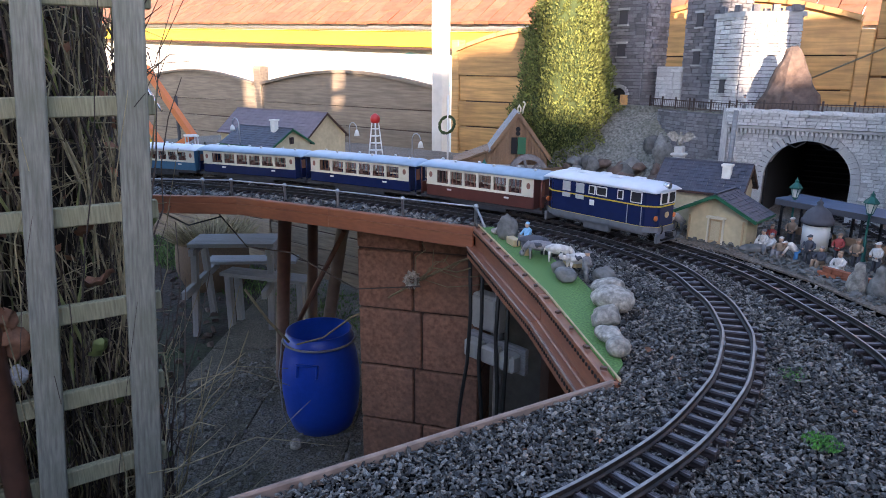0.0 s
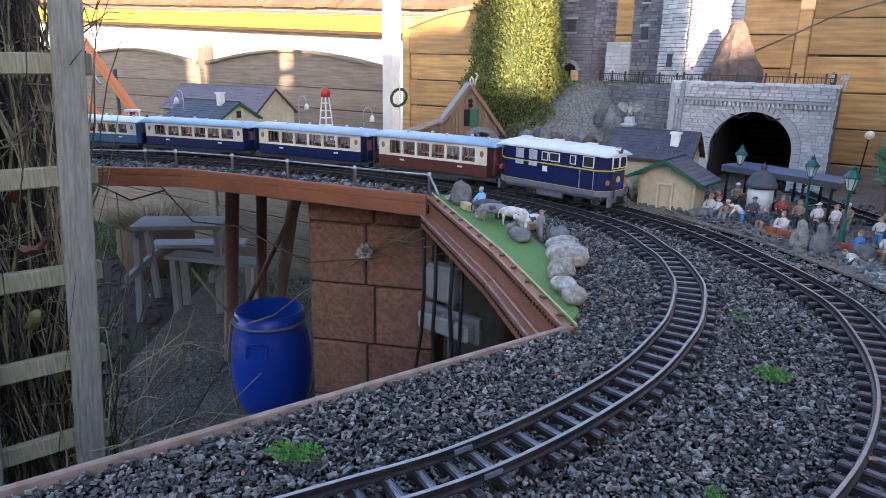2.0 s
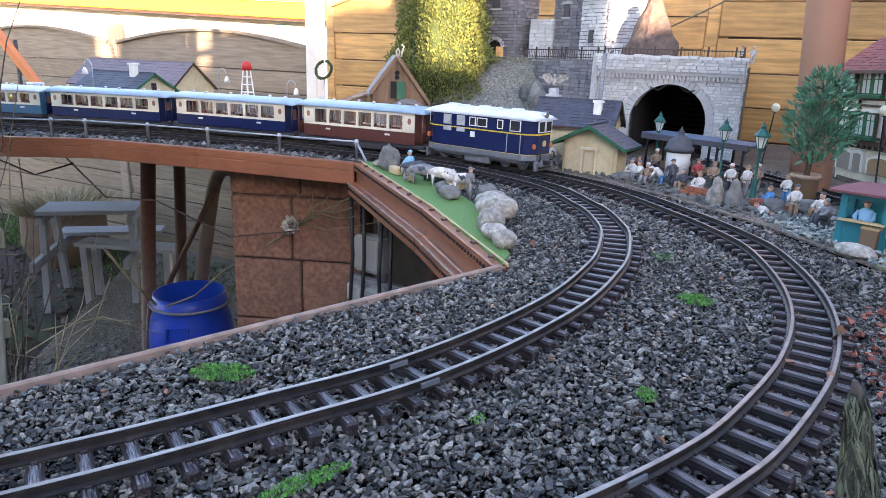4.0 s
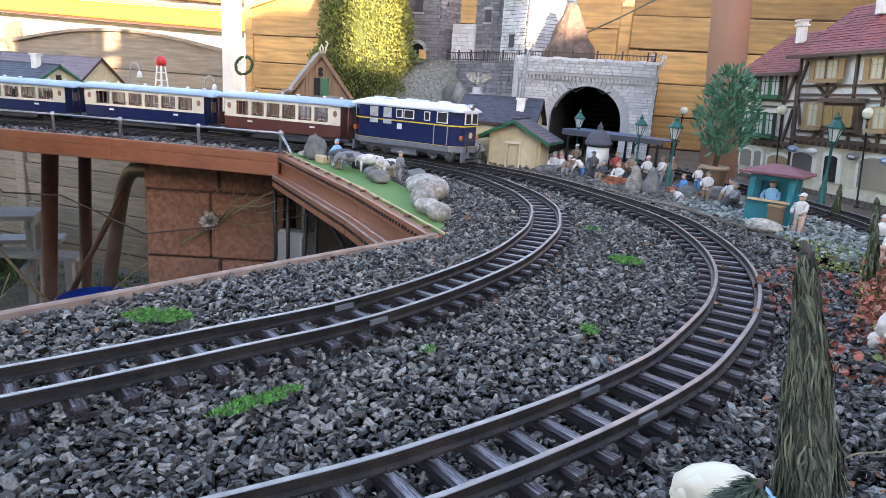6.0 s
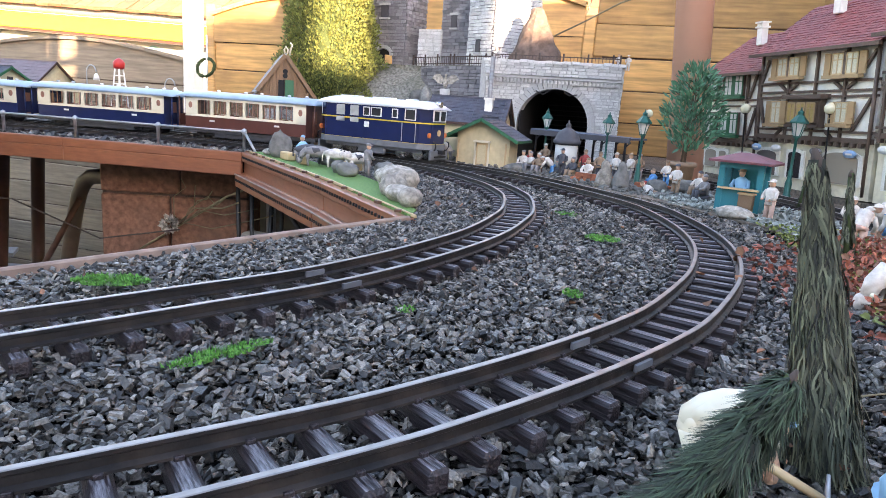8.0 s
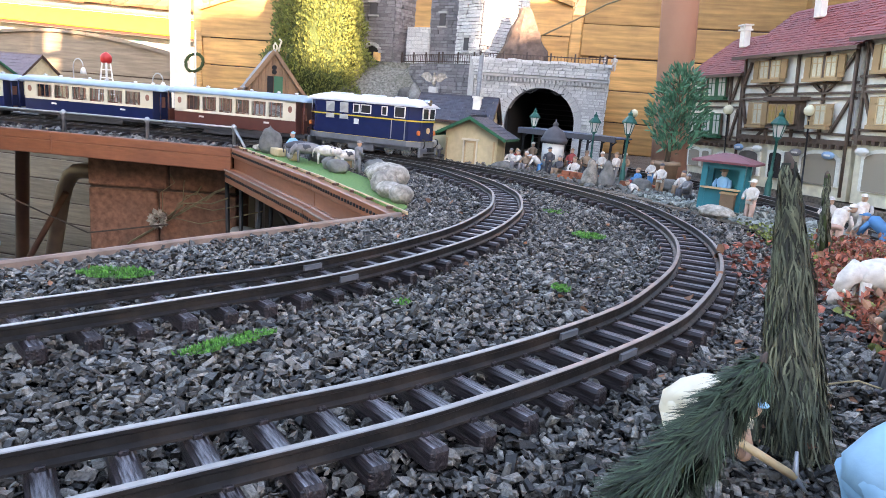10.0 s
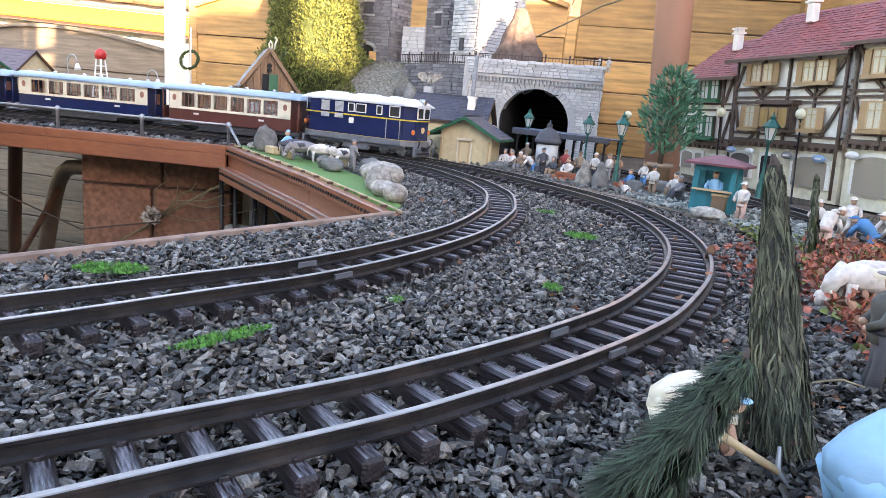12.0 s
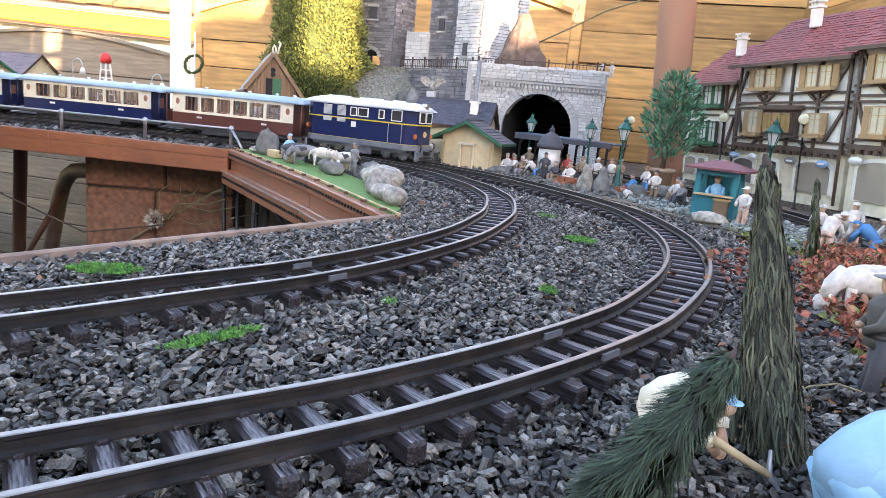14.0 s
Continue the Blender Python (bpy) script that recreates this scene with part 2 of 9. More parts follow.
M_GLOBE = mat("milk_glass", (0.80, 0.74, 0.52), 0.18, vary=0.05, scale=20, bump=0.0)
M_WHITE = mat("white_paint", (0.78, 0.77, 0.73), 0.5, vary=0.06, scale=40, bump=0.06, stain=(0.55, 0.53, 0.49), stain_scale=20)
M_CURTAIN = mat("net_curtain", (0.60, 0.56, 0.42), 0.30, vary=0.45, scale=40, bump=0.1, grain=(8, 8, 0.3))
M_NAVY = mat("navy_paint", (0.010, 0.019, 0.078), 0.24, vary=0.08, scale=40, bump=0.03)
M_MAROON = mat("maroon_paint", (0.105, 0.034, 0.026), 0.35, vary=0.1, scale=40, bump=0.03)
M_IVORY = mat("ivory_paint", (0.72, 0.66, 0.51), 0.4, vary=0.06, scale=40, bump=0.03)
M_TEALBL = mat("petrol_blue_paint", (0.045, 0.145, 0.235), 0.35, vary=0.08, scale=40, bump=0.03)
M_ROOFBL = mat("pale_blue_roof", (0.30, 0.41, 0.52), 0.4, vary=0.1, scale=30, bump=0.05)
M_ROOFWH = mat("white_roof", (0.72, 0.74, 0.77), 0.4, vary=0.06, scale=30, bump=0.05)
M_YELLOW = mat("yellow_paint", (0.62, 0.44, 0.03), 0.5, vary=0.1, scale=10, bump=0.05, stain=(0.62, 0.36, 0.03), stain_scale=1.2, stain_amt=0.5)
M_CHASSIS = mat("underframe_grey", (0.055, 0.055, 0.06), 0.5, 0.3, vary=0.2, scale=60, bump=0.1)
M_LOCOGREY = mat("loco_frame_grey", (0.17, 0.18, 0.20), 0.45, 0.2, vary=0.15, scale=60, bump=0.08)
M_CHROME = mat("wheel_steel", (0.62, 0.62, 0.62), 0.25, 0.9, vary=0.1, scale=40, bump=0.0)
M_WINDOW = mat("dark_window", (0.035, 0.035, 0.038), 0.12, vary=0.2, scale=25, bump=0.0)
M_INTERIOR = mat("carriage_interior", (0.30, 0.13, 0.085), 0.6, vary=0.3, scale=60, bump=0.1)
M_GLASS = glass("pane_glass", (0.2, 0.2, 0.2), 0.04, 0.10)
M_RED = mat("red_paint", (0.55, 0.03, 0.025), 0.4, vary=0.1, scale=30, bump=0.05)
M_ORANGE = mat("orange_paint", (0.72, 0.19, 0.045), 0.4, vary=0.1, scale=30, bump=0.05)
M_CARGREEN = mat("green_car_paint", (0.085, 0.26, 0.10), 0.2, vary=0.05, scale=30, bump=0.0)
M_CARBLUE = mat("blue_car_paint", (0.10, 0.33, 0.55), 0.2, vary=0.05, scale=30, bump=0.0)
M_CARSILV = mat("silver_car_paint", (0.42, 0.47, 0.55), 0.25, 0.2, vary=0.05, scale=30, bump=0.0)
M_RUBBER = mat("rubber", (0.02, 0.02, 0.021), 0.8, vary=0.1, scale=30, bump=0.1)
M_BRICK = mat("small_brick", (0.40, 0.125, 0.06), 0.8, vary=0.2, scale=60, bump=0.3, obrand=0.2)
M_SKIN = mat("figure_face", (0.55, 0.33, 0.22), 0.6, vary=0.08, scale=40, bump=0.05)
M_CLOTHW = mat("figure_white", (0.68, 0.63, 0.57), 0.7, vary=0.15, scale=120, bump=0.25, stain=(0.34, 0.26, 0.20), stain_scale=70, stain_amt=0.7)
M_CLOTHB = mat("figure_blue", (0.065, 0.23, 0.46), 0.7, vary=0.12, scale=60, bump=0.15)
M_CLOTHP = mat("figure_pale_blue", (0.25, 0.49, 0.69), 0.65, vary=0.10, scale=60, bump=0.15)
M_CLOTHD = mat("figure_dark", (0.07, 0.07, 0.08), 0.7, vary=0.2, scale=60, bump=0.15)
M_CLOTHG = mat("figure_grey", (0.25, 0.235, 0.235), 0.75, vary=0.25, scale=60, bump=0.2, stain=(0.10, 0.09, 0.085), stain_scale=70, stain_amt=0.6)
M_CLOTHT = mat("figure_tan", (0.33, 0.22, 0.14), 0.7, vary=0.2, scale=60, bump=0.15, stain=(0.16, 0.10, 0.07), stain_scale=60, stain_amt=0.6)
M_CLOTHR = mat("figure_red", (0.38, 0.06, 0.05), 0.7, vary=0.2, scale=60, bump=0.15)
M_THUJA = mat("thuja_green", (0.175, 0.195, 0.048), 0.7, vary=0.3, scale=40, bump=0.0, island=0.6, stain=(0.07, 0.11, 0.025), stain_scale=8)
# darker green: stands for shade inside tree crowns, and colours the wreath
M_THUJAD = mat("dark_green_core_shade", (0.045, 0.066, 0.018), 0.9, vary=0.3, scale=40, bump=0.5)
M_PLEAF = mat("teal_leaf", (0.075, 0.215, 0.125), 0.45, vary=0.2, scale=60, bump=0.0, island=0.45)
M_SPRUCE = mat("spruce_strand", (0.088, 0.098, 0.060), 0.75, vary=0.3, scale=160, bump=0.0, island=0.88, skew=1.4,
               stain=(0.13, 0.115, 0.070), stain_scale=38, stain_amt=0.7)
M_PINE = mat("pine_needle", (0.036, 0.062, 0.034), 0.7, vary=0.25, scale=60, bump=0.0, island=0.75, skew=1.4)
M_BARK = mat("bark", (0.13, 0.085, 0.055), 0.85, vary=0.35, scale=50, bump=0.7, grain=(6, 6, 1))
M_TWIG = mat("dry_twig", (0.27, 0.225, 0.13), 0.85, vary=0.3, scale=40, bump=0.3, island=0.35)
M_TWIGD = mat("dark_twig", (0.085, 0.062, 0.05), 0.9, vary=0.3, scale=40, bump=0.3, island=0.4)
M_STALK = mat("green_stalk", (0.27, 0.28, 0.10), 0.75, vary=0.25, scale=40, bump=0.2)
M_LEAFBR = mat("dead_leaf", (0.24, 0.115, 0.065), 0.75, vary=0.3, scale=60, bump=0.2, island=0.5)
M_SEDUM = mat("red_sedum", (0.26, 0.075, 0.045), 0.6, vary=0.35, scale=120, bump=0.2, island=0.6)
M_SEDUMG = mat("green_sedum", (0.17, 0.20, 0.05), 0.7, vary=0.35, scale=120, bump=0.2, island=0.5)
M_LEAFGR = mat("green_leaf", (0.13, 0.16, 0.045), 0.6, vary=0.2, scale=50, bump=0.2)
M_EARTH = mat("bed_gravel", (0.19, 0.152, 0.115), 0.95, vary=0.55, scale=160, bump=1.0, stain=(0.065, 0.055, 0.045), stain_scale=6, stain_amt=0.7, depth=0.006)
M_PALEGRAV = mat("pale_gravel", (0.24, 0.26, 0.235), 0.85, vary=0.3, scale=200, bump=0.4, island=0.55)
# render of the added, unseen sun blockers
M_BLOCKER = mat("sun_blocker_render", (0.50, 0.47, 0.43), 0.9, vary=0.1, scale=8, bump=0.2)
M_GARAGE = mat("garage_wall", (0.80, 0.78, 0.72), 0.8, vary=0.05, scale=6, bump=0.1, stain=(0.35, 0.62, 0.66), stain_scale=0.55, stain_amt=0.35)
M_WOODLT = mat("pale_wood", (0.55, 0.40, 0.22), 0.6, vary=0.2, scale=40, bump=0.2)
M_SIGN = mat("enamel_sign", (0.25, 0.40, 0.60), 0.4, vary=0.1, scale=40, bump=0.0)
M_CABLE = mat("black_cable", (0.02, 0.02, 0.02), 0.5, vary=0.1, scale=30, bump=0.0)
M_BOXGREY = mat("grey_plastic_box", (0.46, 0.46, 0.43), 0.5, vary=0.1, scale=20, bump=0.05, stain=(0.2, 0.19, 0.17), stain_scale=8)


# ---- mesh helpers ----
def part(name, bm, material, parent=None, label="", smooth=False):
    """One mesh object from a bmesh; a list of materials fills the slots."""
    me = bpy.data.meshes.new(name)
    bm.normal_update()
    bm.to_mesh(me)
    bm.free()
    for m in (material if isinstance(material, (list, tuple)) else [material]):
        me.materials.append(m)
    if smooth:
        me.shade_smooth()
    ob = new(name, me)
    if parent is not None:
        ob.parent = parent
    if label:
        ob["label"] = label
    return ob


def share(name, me, parent, m):
    ob = new(name, me)
    ob.parent = parent
    ob.matrix_basis = m
    return ob


def root(name, m, label, category, group="", kind=""):
    ob = new(name)
    ob.empty_display_size = 0.02
    ob.matrix_basis = m
    return tagged(ob, label, category, group, kind)


def box(bm, c, s, m=None, bevel=0.0, slot=0):
    """A box of size s centred at c, turned by m about c."""
    r = bmesh.ops.create_cube(bm, size=1.0)
    v = r["verts"]
    bmesh.ops.scale(bm, vec=s, verts=v)
    fs = {f for x in v for f in x.link_faces}
    if bevel:
        es = list({e for x in v for e in x.link_edges})
        rb = bmesh.ops.bevel(bm, geom=es, offset=bevel, segments=1, affect='EDGES', profile=0.5)
        v = list({x for f in rb["faces"] for x in f.verts})
        fs = {f for x in v for f in x.link_faces}
        v = list({x for f in fs for x in f.verts})
    if m is not None:
        bmesh.ops.transform(bm, matrix=m, verts=v)
    bmesh.ops.translate(bm, vec=c, verts=v)
    for f in fs:
        f.material_index = slot
    return v


def tube(bm, pts, r, n=8, slot=0, caps=True):
    """A round tube along points; r may be a list of radii."""
    pts = [Vector(p) for p in pts]
    rings = []
    up = Vector((0.13, 0.27, 0.95))
    for i, p in enumerate(pts):
        d = (pts[min(i + 1, len(pts) - 1)] - pts[max(i - 1, 0)]).normalized()
        a = d.cross(up)
        if a.length < 0.05:
            a = d.cross(Vector((1, 0, 0)))
        a.normalize()
        b = d.cross(a)
        rr = r[i] if isinstance(r, (list, tuple)) else r
        rings.append([bm.verts.new(p + (a * math.cos(2 * math.pi * k / n) + b * math.sin(2 * math.pi * k / n)) * rr) for k in range(n)])
    for q, w in zip(rings, rings[1:]):
        for k in range(n):
            f = bm.faces.new((q[k], q[(k + 1) % n], w[(k + 1) % n], w[k]))
            f.material_index, f.smooth = slot, n > 5
    if caps and n > 2:
        for q in (rings[0][::-1], rings[-1]):
            bm.faces.new(q).material_index = slot


def lathe(bm, prof, n=16, c=(0, 0, 0), slot=0, smooth=True):
    """A turned form about z from (radius, height) pairs."""
    rings = [[bm.verts.new((c[0] + r * math.cos(2 * math.pi * k / n), c[1] + r * math.sin(2 * math.pi * k / n), c[2] + z)) for k in range(n)] for r, z in prof]
    for q, w in zip(rings, rings[1:]):
        for k in range(n):
            f = bm.faces.new((q[k], q[(k + 1) % n], w[(k + 1) % n], w[k]))
            f.material_index, f.smooth = slot, smooth
    for q in (rings[0][::-1], rings[-1]):
        bm.faces.new(q).material_index = slot


def blob(bm, c, s, seed=0, rough=0.2, sub=2, slot=0, m=None):
    """A rounded irregular lump."""
    r = bmesh.ops.create_icosphere(bm, subdivisions=sub, radius=1.0)
    for v in r["verts"]:
        k = 1 + rough * noise.noise(v.co * 1.7 + Vector((seed * 3.1, seed * 1.7, seed * 0.9)))
        v.co = Vector((v.co.x * s[0], v.co.y * s[1], v.co.z * s[2])) * k
    if m is not None:
        bmesh.ops.transform(bm, matrix=m, verts=r["verts"])
    bmesh.ops.translate(bm, vec=c, verts=r["verts"])
    for f in {f for v in r["verts"] for f in v.link_faces}:
        f.material_index, f.smooth = slot, True


def prism(bm, outline, z0, z1, slot=0):
    """An upright prism over a plan outline."""
    lo = [bm.verts.new((x, y, z0)) for x, y in outline]
    hi = [bm.verts.new((x, y, z1)) for x, y in outline]
    fs = [bm.faces.new(lo[::-1]), bm.faces.new(hi)]
    for k in range(len(lo)):
        j = (k + 1) % len(lo)
        fs.append(bm.faces.new((lo[k], lo[j], hi[j], hi[k])))
    for f in fs:
        f.material_index = slot
    bmesh.ops.recalc_face_normals(bm, faces=fs)


def slab(bm, outline, y0, y1, slot=0):
    """A prism over an outline in x and z, from y0 to y1."""
    lo = [bm.verts.new((x, y0, z)) for x, z in outline]
    hi = [bm.verts.new((x, y1, z)) for x, z in outline]
    fs = [bm.faces.new(lo), bm.faces.new(hi[::-1])]
    for k in range(len(lo)):
        j = (k + 1) % len(lo)
        fs.append(bm.faces.new((lo[k], hi[k], hi[j], lo[j])))
    for f in fs:
        f.material_index = slot
    bmesh.ops.recalc_face_normals(bm, faces=fs)


def NB():
    return bmesh.new()


def turn_z(a):
    return Matrix.Rotation(a, 4, 'Z')


def spline(ctl, step):
    """Points at even steps along a smooth line through control points, with headings."""
    P = np.array([ctl[0]] + list(ctl) + [ctl[-1]], float)
    P[0] = 2 * P[1] - P[2]
    P[-1] = 2 * P[-2] - P[-3]
    pts = []
    for i in range(1, len(P) - 2):
        for u in np.linspace(0, 1, 24, endpoint=False):
            a, b, c, d = P[i - 1:i + 3]
            pts.append(0.5 * (2 * b + (c - a) * u + (2 * a - 5 * b + 4 * c - d) * u * u + (3 * b - a - 3 * c + d) * u ** 3))
    pts.append(P[-2])
    pts = np.array(pts)
    L = np.r_[0, np.cumsum(np.hypot(*np.diff(pts, axis=0).T))]
    s = np.arange(0, L[-1], step)
    xy = np.c_[np.interp(s, L, pts[:, 0]), np.interp(s, L, pts[:, 1])]
    d = np.gradient(xy, axis=0)
    return xy, np.arctan2(d[:, 1], d[:, 0])


def boxes(name, items, m, parent=None, label="", jitter=0.0, seed=0):
    """Many boxes in one mesh: rows of centre, size and a turn (3x3 or None), with slightly uneven corners."""
    g = np.random.default_rng(seed)
    cube = np.array([(-1, -1, -1), (1, -1, -1), (1, 1, -1), (-1, 1, -1), (-1, -1, 1), (1, -1, 1), (1, 1, 1), (-1, 1, 1)], float) * 0.5
    q = np.array([(0, 3, 2, 1), (4, 5, 6, 7), (0, 1, 5, 4), (1, 2, 6, 5), (2, 3, 7, 6), (3, 0, 4, 7)])
    V = np.empty((len(items), 8, 3))
    for k, (c, s, r) in enumerate(items):
        v = cube * np.array(s)
        if jitter:
            v = v + g.uniform(-jitter, jitter, (8, 3))
        if r is not None:
            v = v @ np.array(r).T
        V[k] = v + np.array(c)
    F = (q[None] + 8 * np.arange(len(items))[:, None, None]).reshape(-1, 4)
    me = bpy.data.meshes.new(name)
    me.from_pydata(V.reshape(-1, 3).tolist(), [], F.tolist())
    me.materials.append(m)
    ob = new(name, me)
    if parent is not None:
        ob.parent = parent
    if label:
        ob["label"] = label
    return ob


CUBES = {}

def bar(name, parent, m, c, s, rot=None):
    """A cheap box part that shares one unit cube per material."""
    if m.name not in CUBES:
        bm = bmesh.new()
        bmesh.ops.create_cube(bm, size=1.0)
        me = bpy.data.meshes.new("unit_" + m.name)
        bm.to_mesh(me)
        bm.free()
        me.materials.append(m)
        CUBES[m.name] = me
    mm = Matrix.Translation(c)
    if rot is not None:
        mm = mm @ rot
    return share(name, CUBES[m.name], parent, mm @ Matrix.Diagonal((*s, 1)))


def RX(a):
    return Matrix.Rotation(radians(a), 4, 'X')


def RY(a):
    return Matrix.Rotation(radians(a), 4, 'Y')


def RZ(a):
    return Matrix.Rotation(radians(a), 4, 'Z')


# ---- ground, deck and the pit under the bridge ----
GROUND = -1.24
bm = NB()
bmesh.ops.create_grid(bm, x_segments=90, y_segments=90, size=30)
for v in bm.verts:
    r = v.co.length
    v.co.z = 0.02 * noise.noise(v.co * 0.9)
bmesh.ops.translate(bm, vec=(0, 0, GROUND), verts=bm.verts)
ground = tagged(part("ground", bm, M_SOIL, smooth=True), "bare dark garden soil with mossy grass patches", "ground", kind="structure")

# washed-concrete slabs of the path below the bridge
PD = Vector((-0.588, 0.809))
PN = Vector((0.809, 0.588))
pth = root("path", Matrix.Identity(4), "path of worn exposed-aggregate concrete slabs with mossy joints", "path", kind="structure")
bm = NB()
box(bm, (0, 0, 0), (0.494, 0.494, 0.05), bevel=0.004)
SLABME = bpy.data.meshes.new("paving_slab")
bm.to_mesh(SLABME)
bm.free()
SLABME.materials.append(M_PATH)
rs = random.Random(6)
for i in range(-2, 5):
    for j in range(3):
        c = Vector((-2.163, 1.871)) + PD * (i * 0.5 + 0.1) + PN * (j * 0.5 + 0.25)
        share("paving_slab", SLABME, pth, Matrix.Translation((c.x, c.y, GROUND + 0.010 + rs.uniform(-.004, .004))) @ turn_z(math.atan2(PN.y, PN.x) + rs.uniform(-.01, .01)) @ RZ(90 * rs.randint(0, 3)))

DECK = [(-0.44, -0.75), (0.374, 1.298), (0.100, 1.580), (-0.338, 1.972), (-0.85, 1.900), (-1.235, 1.832), (-1.53, 1.640), (-2.40, 1.12), (-3.2, 0.72),
        (-3.2, 3.30), (1.30, 3.45), (2.0, 1.0), (2.0, -0.75)]
# deck sheet under the chips; the shade of the gaps is its colour
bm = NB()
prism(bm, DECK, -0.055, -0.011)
deck = tagged(part("layout_deck", bm, M_BED), "garden railway deck, near-black to stand for shade between the chips", "deck", kind="structure")

# concrete kerb along the ballast edge
def edge_strip(name, a, b, w, z0, z1, m, label, inset=0.0):
    a, b = Vector(a), Vector(b)
    d = (b - a).normalized()
    n = Vector((-d.y, d.x))
    bm = NB()
    L = (b - a).length
    box(bm, (0, 0, 0), (L, w, z1 - z0), bevel=0.002)
    ob = part(name, bm, m)
    ob.matrix_basis = Matrix.Translation(((a + b) / 2 + n * inset).to_3d() + Vector((0, 0, (z0 + z1) / 2))) @ turn_z(math.atan2(d.y, d.x))
    return tagged(ob, label, name.replace("_", " "), kind="structure")

edge_strip("edge_board", (-0.262, -0.30), (0.372, 1.299), 0.007, -0.11, 0.005, M_CONCRETE, "reddish wooden edging board holding back the ballast", 0.003)

# brown fascia: upper board, groove and lower board, stretch by stretch
def fascia(a, b, h, label):
    a, b = Vector(a), Vector(b)
    d = (b - a).normalized()
    L = (b - a).length
    m = Matrix.Translation(((a + b) / 2).to_3d()) @ turn_z(math.atan2(d.y, d.x))
    r = root("fascia", m, label, "fascia", kind="structure")
    bm = NB()
    box(bm, (0, 0, 0.004 - 0.016), (L, 0.020, 0.024), bevel=0.002)
    part("top_rail", bm, M_BROWN, r)
    bm = NB()
    box(bm, (0, 0.004, 0.004 - 0.028 - h / 2), (L, 0.012, h), bevel=0.002)
    part("lower_board", bm, M_BROWN, r)
    bm = NB()
    box(bm, (0, 0.0, 0.004 - 0.028 - h), (L, 0.02, 0.008), bevel=0.002)
    part("bottom_lip", bm, M_BROWN, r)
    return r

FL = "reddish-brown painted fascia board under the railway bridge"
fascia((-0.338, 1.964), (-0.85, 1.892), 0.034, FL)
fascia((-0.85, 1.892), (-1.235, 1.824), 0.034, FL)
fascia((-1.235, 1.824), (-1.53, 1.632), 0.034, FL)
fascia((-1.53, 1.632), (-2.90, 0.86), 0.034, FL)

def planter_side(a, b):
    """Planter board with a projecting lower channel and a strip of small holes along both."""
    pf = fascia(a, b, 0.034, "reddish-brown planter side board with a toothed metal strip")
    L = (Vector(b) - Vector(a)).length
    bm = NB()
    box(bm, (0, -0.012, -0.074), (L, 0.026, 0.034), bevel=0.003)
    part("lower_channel", bm, M_BROWN, pf)
    bm = NB()
    box(bm, (0, -0.0255, -0.058), (L, 0.004, 0.004), bevel=0.001)
    part("channel_lip", bm, M_CONCRETE, pf, "pale worn lip")
    bm = NB()
    box(bm, (0, 0.0075, 0.0035), (L, 0.003, 0.005), bevel=0.0008)
    part("turf_edging", bm, M_WOODLT, pf, "thin pale wooden edging")
    bm = NB()
    n = int(L / 0.0135)
    for k in range(n):
        x = -L / 2 + (k + 0.5) * L / n
        box(bm, (x, -0.0255, -0.072), (0.0055, 0.003, 0.006))
        box(bm, (x, -0.0108, -0.012), (0.0050, 0.003, 0.005))
    tagged(part("toothed_strip", bm, M_DARK, pf), "row of small dark holes", kind="stuff")
    bm = NB()
    for k in range(max(3, n // 5)):
        box(bm, (-L / 2 + (k + 0.5) * L / max(3, n // 5), -0.003, 0.0055), (0.007, 0.010, 0.004), RZ(k * 37))
    tagged(part("fixing_clip", bm, M_RUST, pf), "small rusty clips along the top edge", kind="stuff")
    return pf

planter_side((-0.338, 1.972), (0.098, 1.578))
planter_side((0.098, 1.578), (0.372, 1.300))

# turf strip along the planter
bm = NB()
prism(bm, [(0.366, 1.312), (0.102, 1.584), (-0.315, 1.960), (-0.29, 1.985), (-0.10, 1.885), (0.10, 1.720), (0.215, 1.600), (0.295, 1.460), (0.358, 1.36)], -0.012, 0.004)
tagged(part("turf_strip", bm, M_TURF), "bright green artificial turf strip along the planter edge", "turf", kind="structure")

# supports below
def column(name, x, y, r, z0, z1, m, label, lean=(0, 0), n=14):
    bm = NB()
    lathe(bm, [(r * 1.25, 0), (r * 1.25, 0.012), (r, 0.014), (r, z1 - z0 - 0.02), (r * 1.2, z1 - z0 - 0.018), (r * 1.2, z1 - z0)], n)
    for v in bm.verts:
        k = v.co.z / (z1 - z0)
        v.co.x += lean[0] * k
        v.co.y += lean[1] * k
    ob = part(name, bm, m, smooth=False)
    ob.matrix_basis = Matrix.Translation((x, y, z0))
    return tagged(ob, label, "column")

column("support_column", -2.04, 2.58, 0.034, GROUND, -0.055, M_RUST, "rust-brown steel column holding up the bridge deck", (0.135, 0.0))
column("support_column", -1.995, 2.76, 0.028, GROUND, -0.055, M_DKBROWN, "dark brown steel column holding up the bridge deck", (0.085, 0.0))
column("support_column", 0.125, 1.612, 0.042, GROUND, -0.055, M_RUST, "rust-brown steel column under the planter edge", n=4)
column("support_column", 0.20, 1.72, 0.045, GROUND, -0.055, M_DKBROWN, "dark brown round column under the planter")
column("support_column", -0.335, 2.10, 0.016, GROUND, -0.055, M_GREYMET, "thin grey steel post under the deck corner", n=4)
bm = NB()
tube(bm, [(-1.86, 2.70, GROUND), (-1.765, 2.70, -0.83), (-1.66, 2.70, -0.40), (-1.635, 2.70, -0.32), (-1.605, 2.70, -0.27), (-1.56, 2.69, -0.243), (-1.50, 2.68, -0.235), (-1.25, 2.60, -0.22)], 0.032, 14)
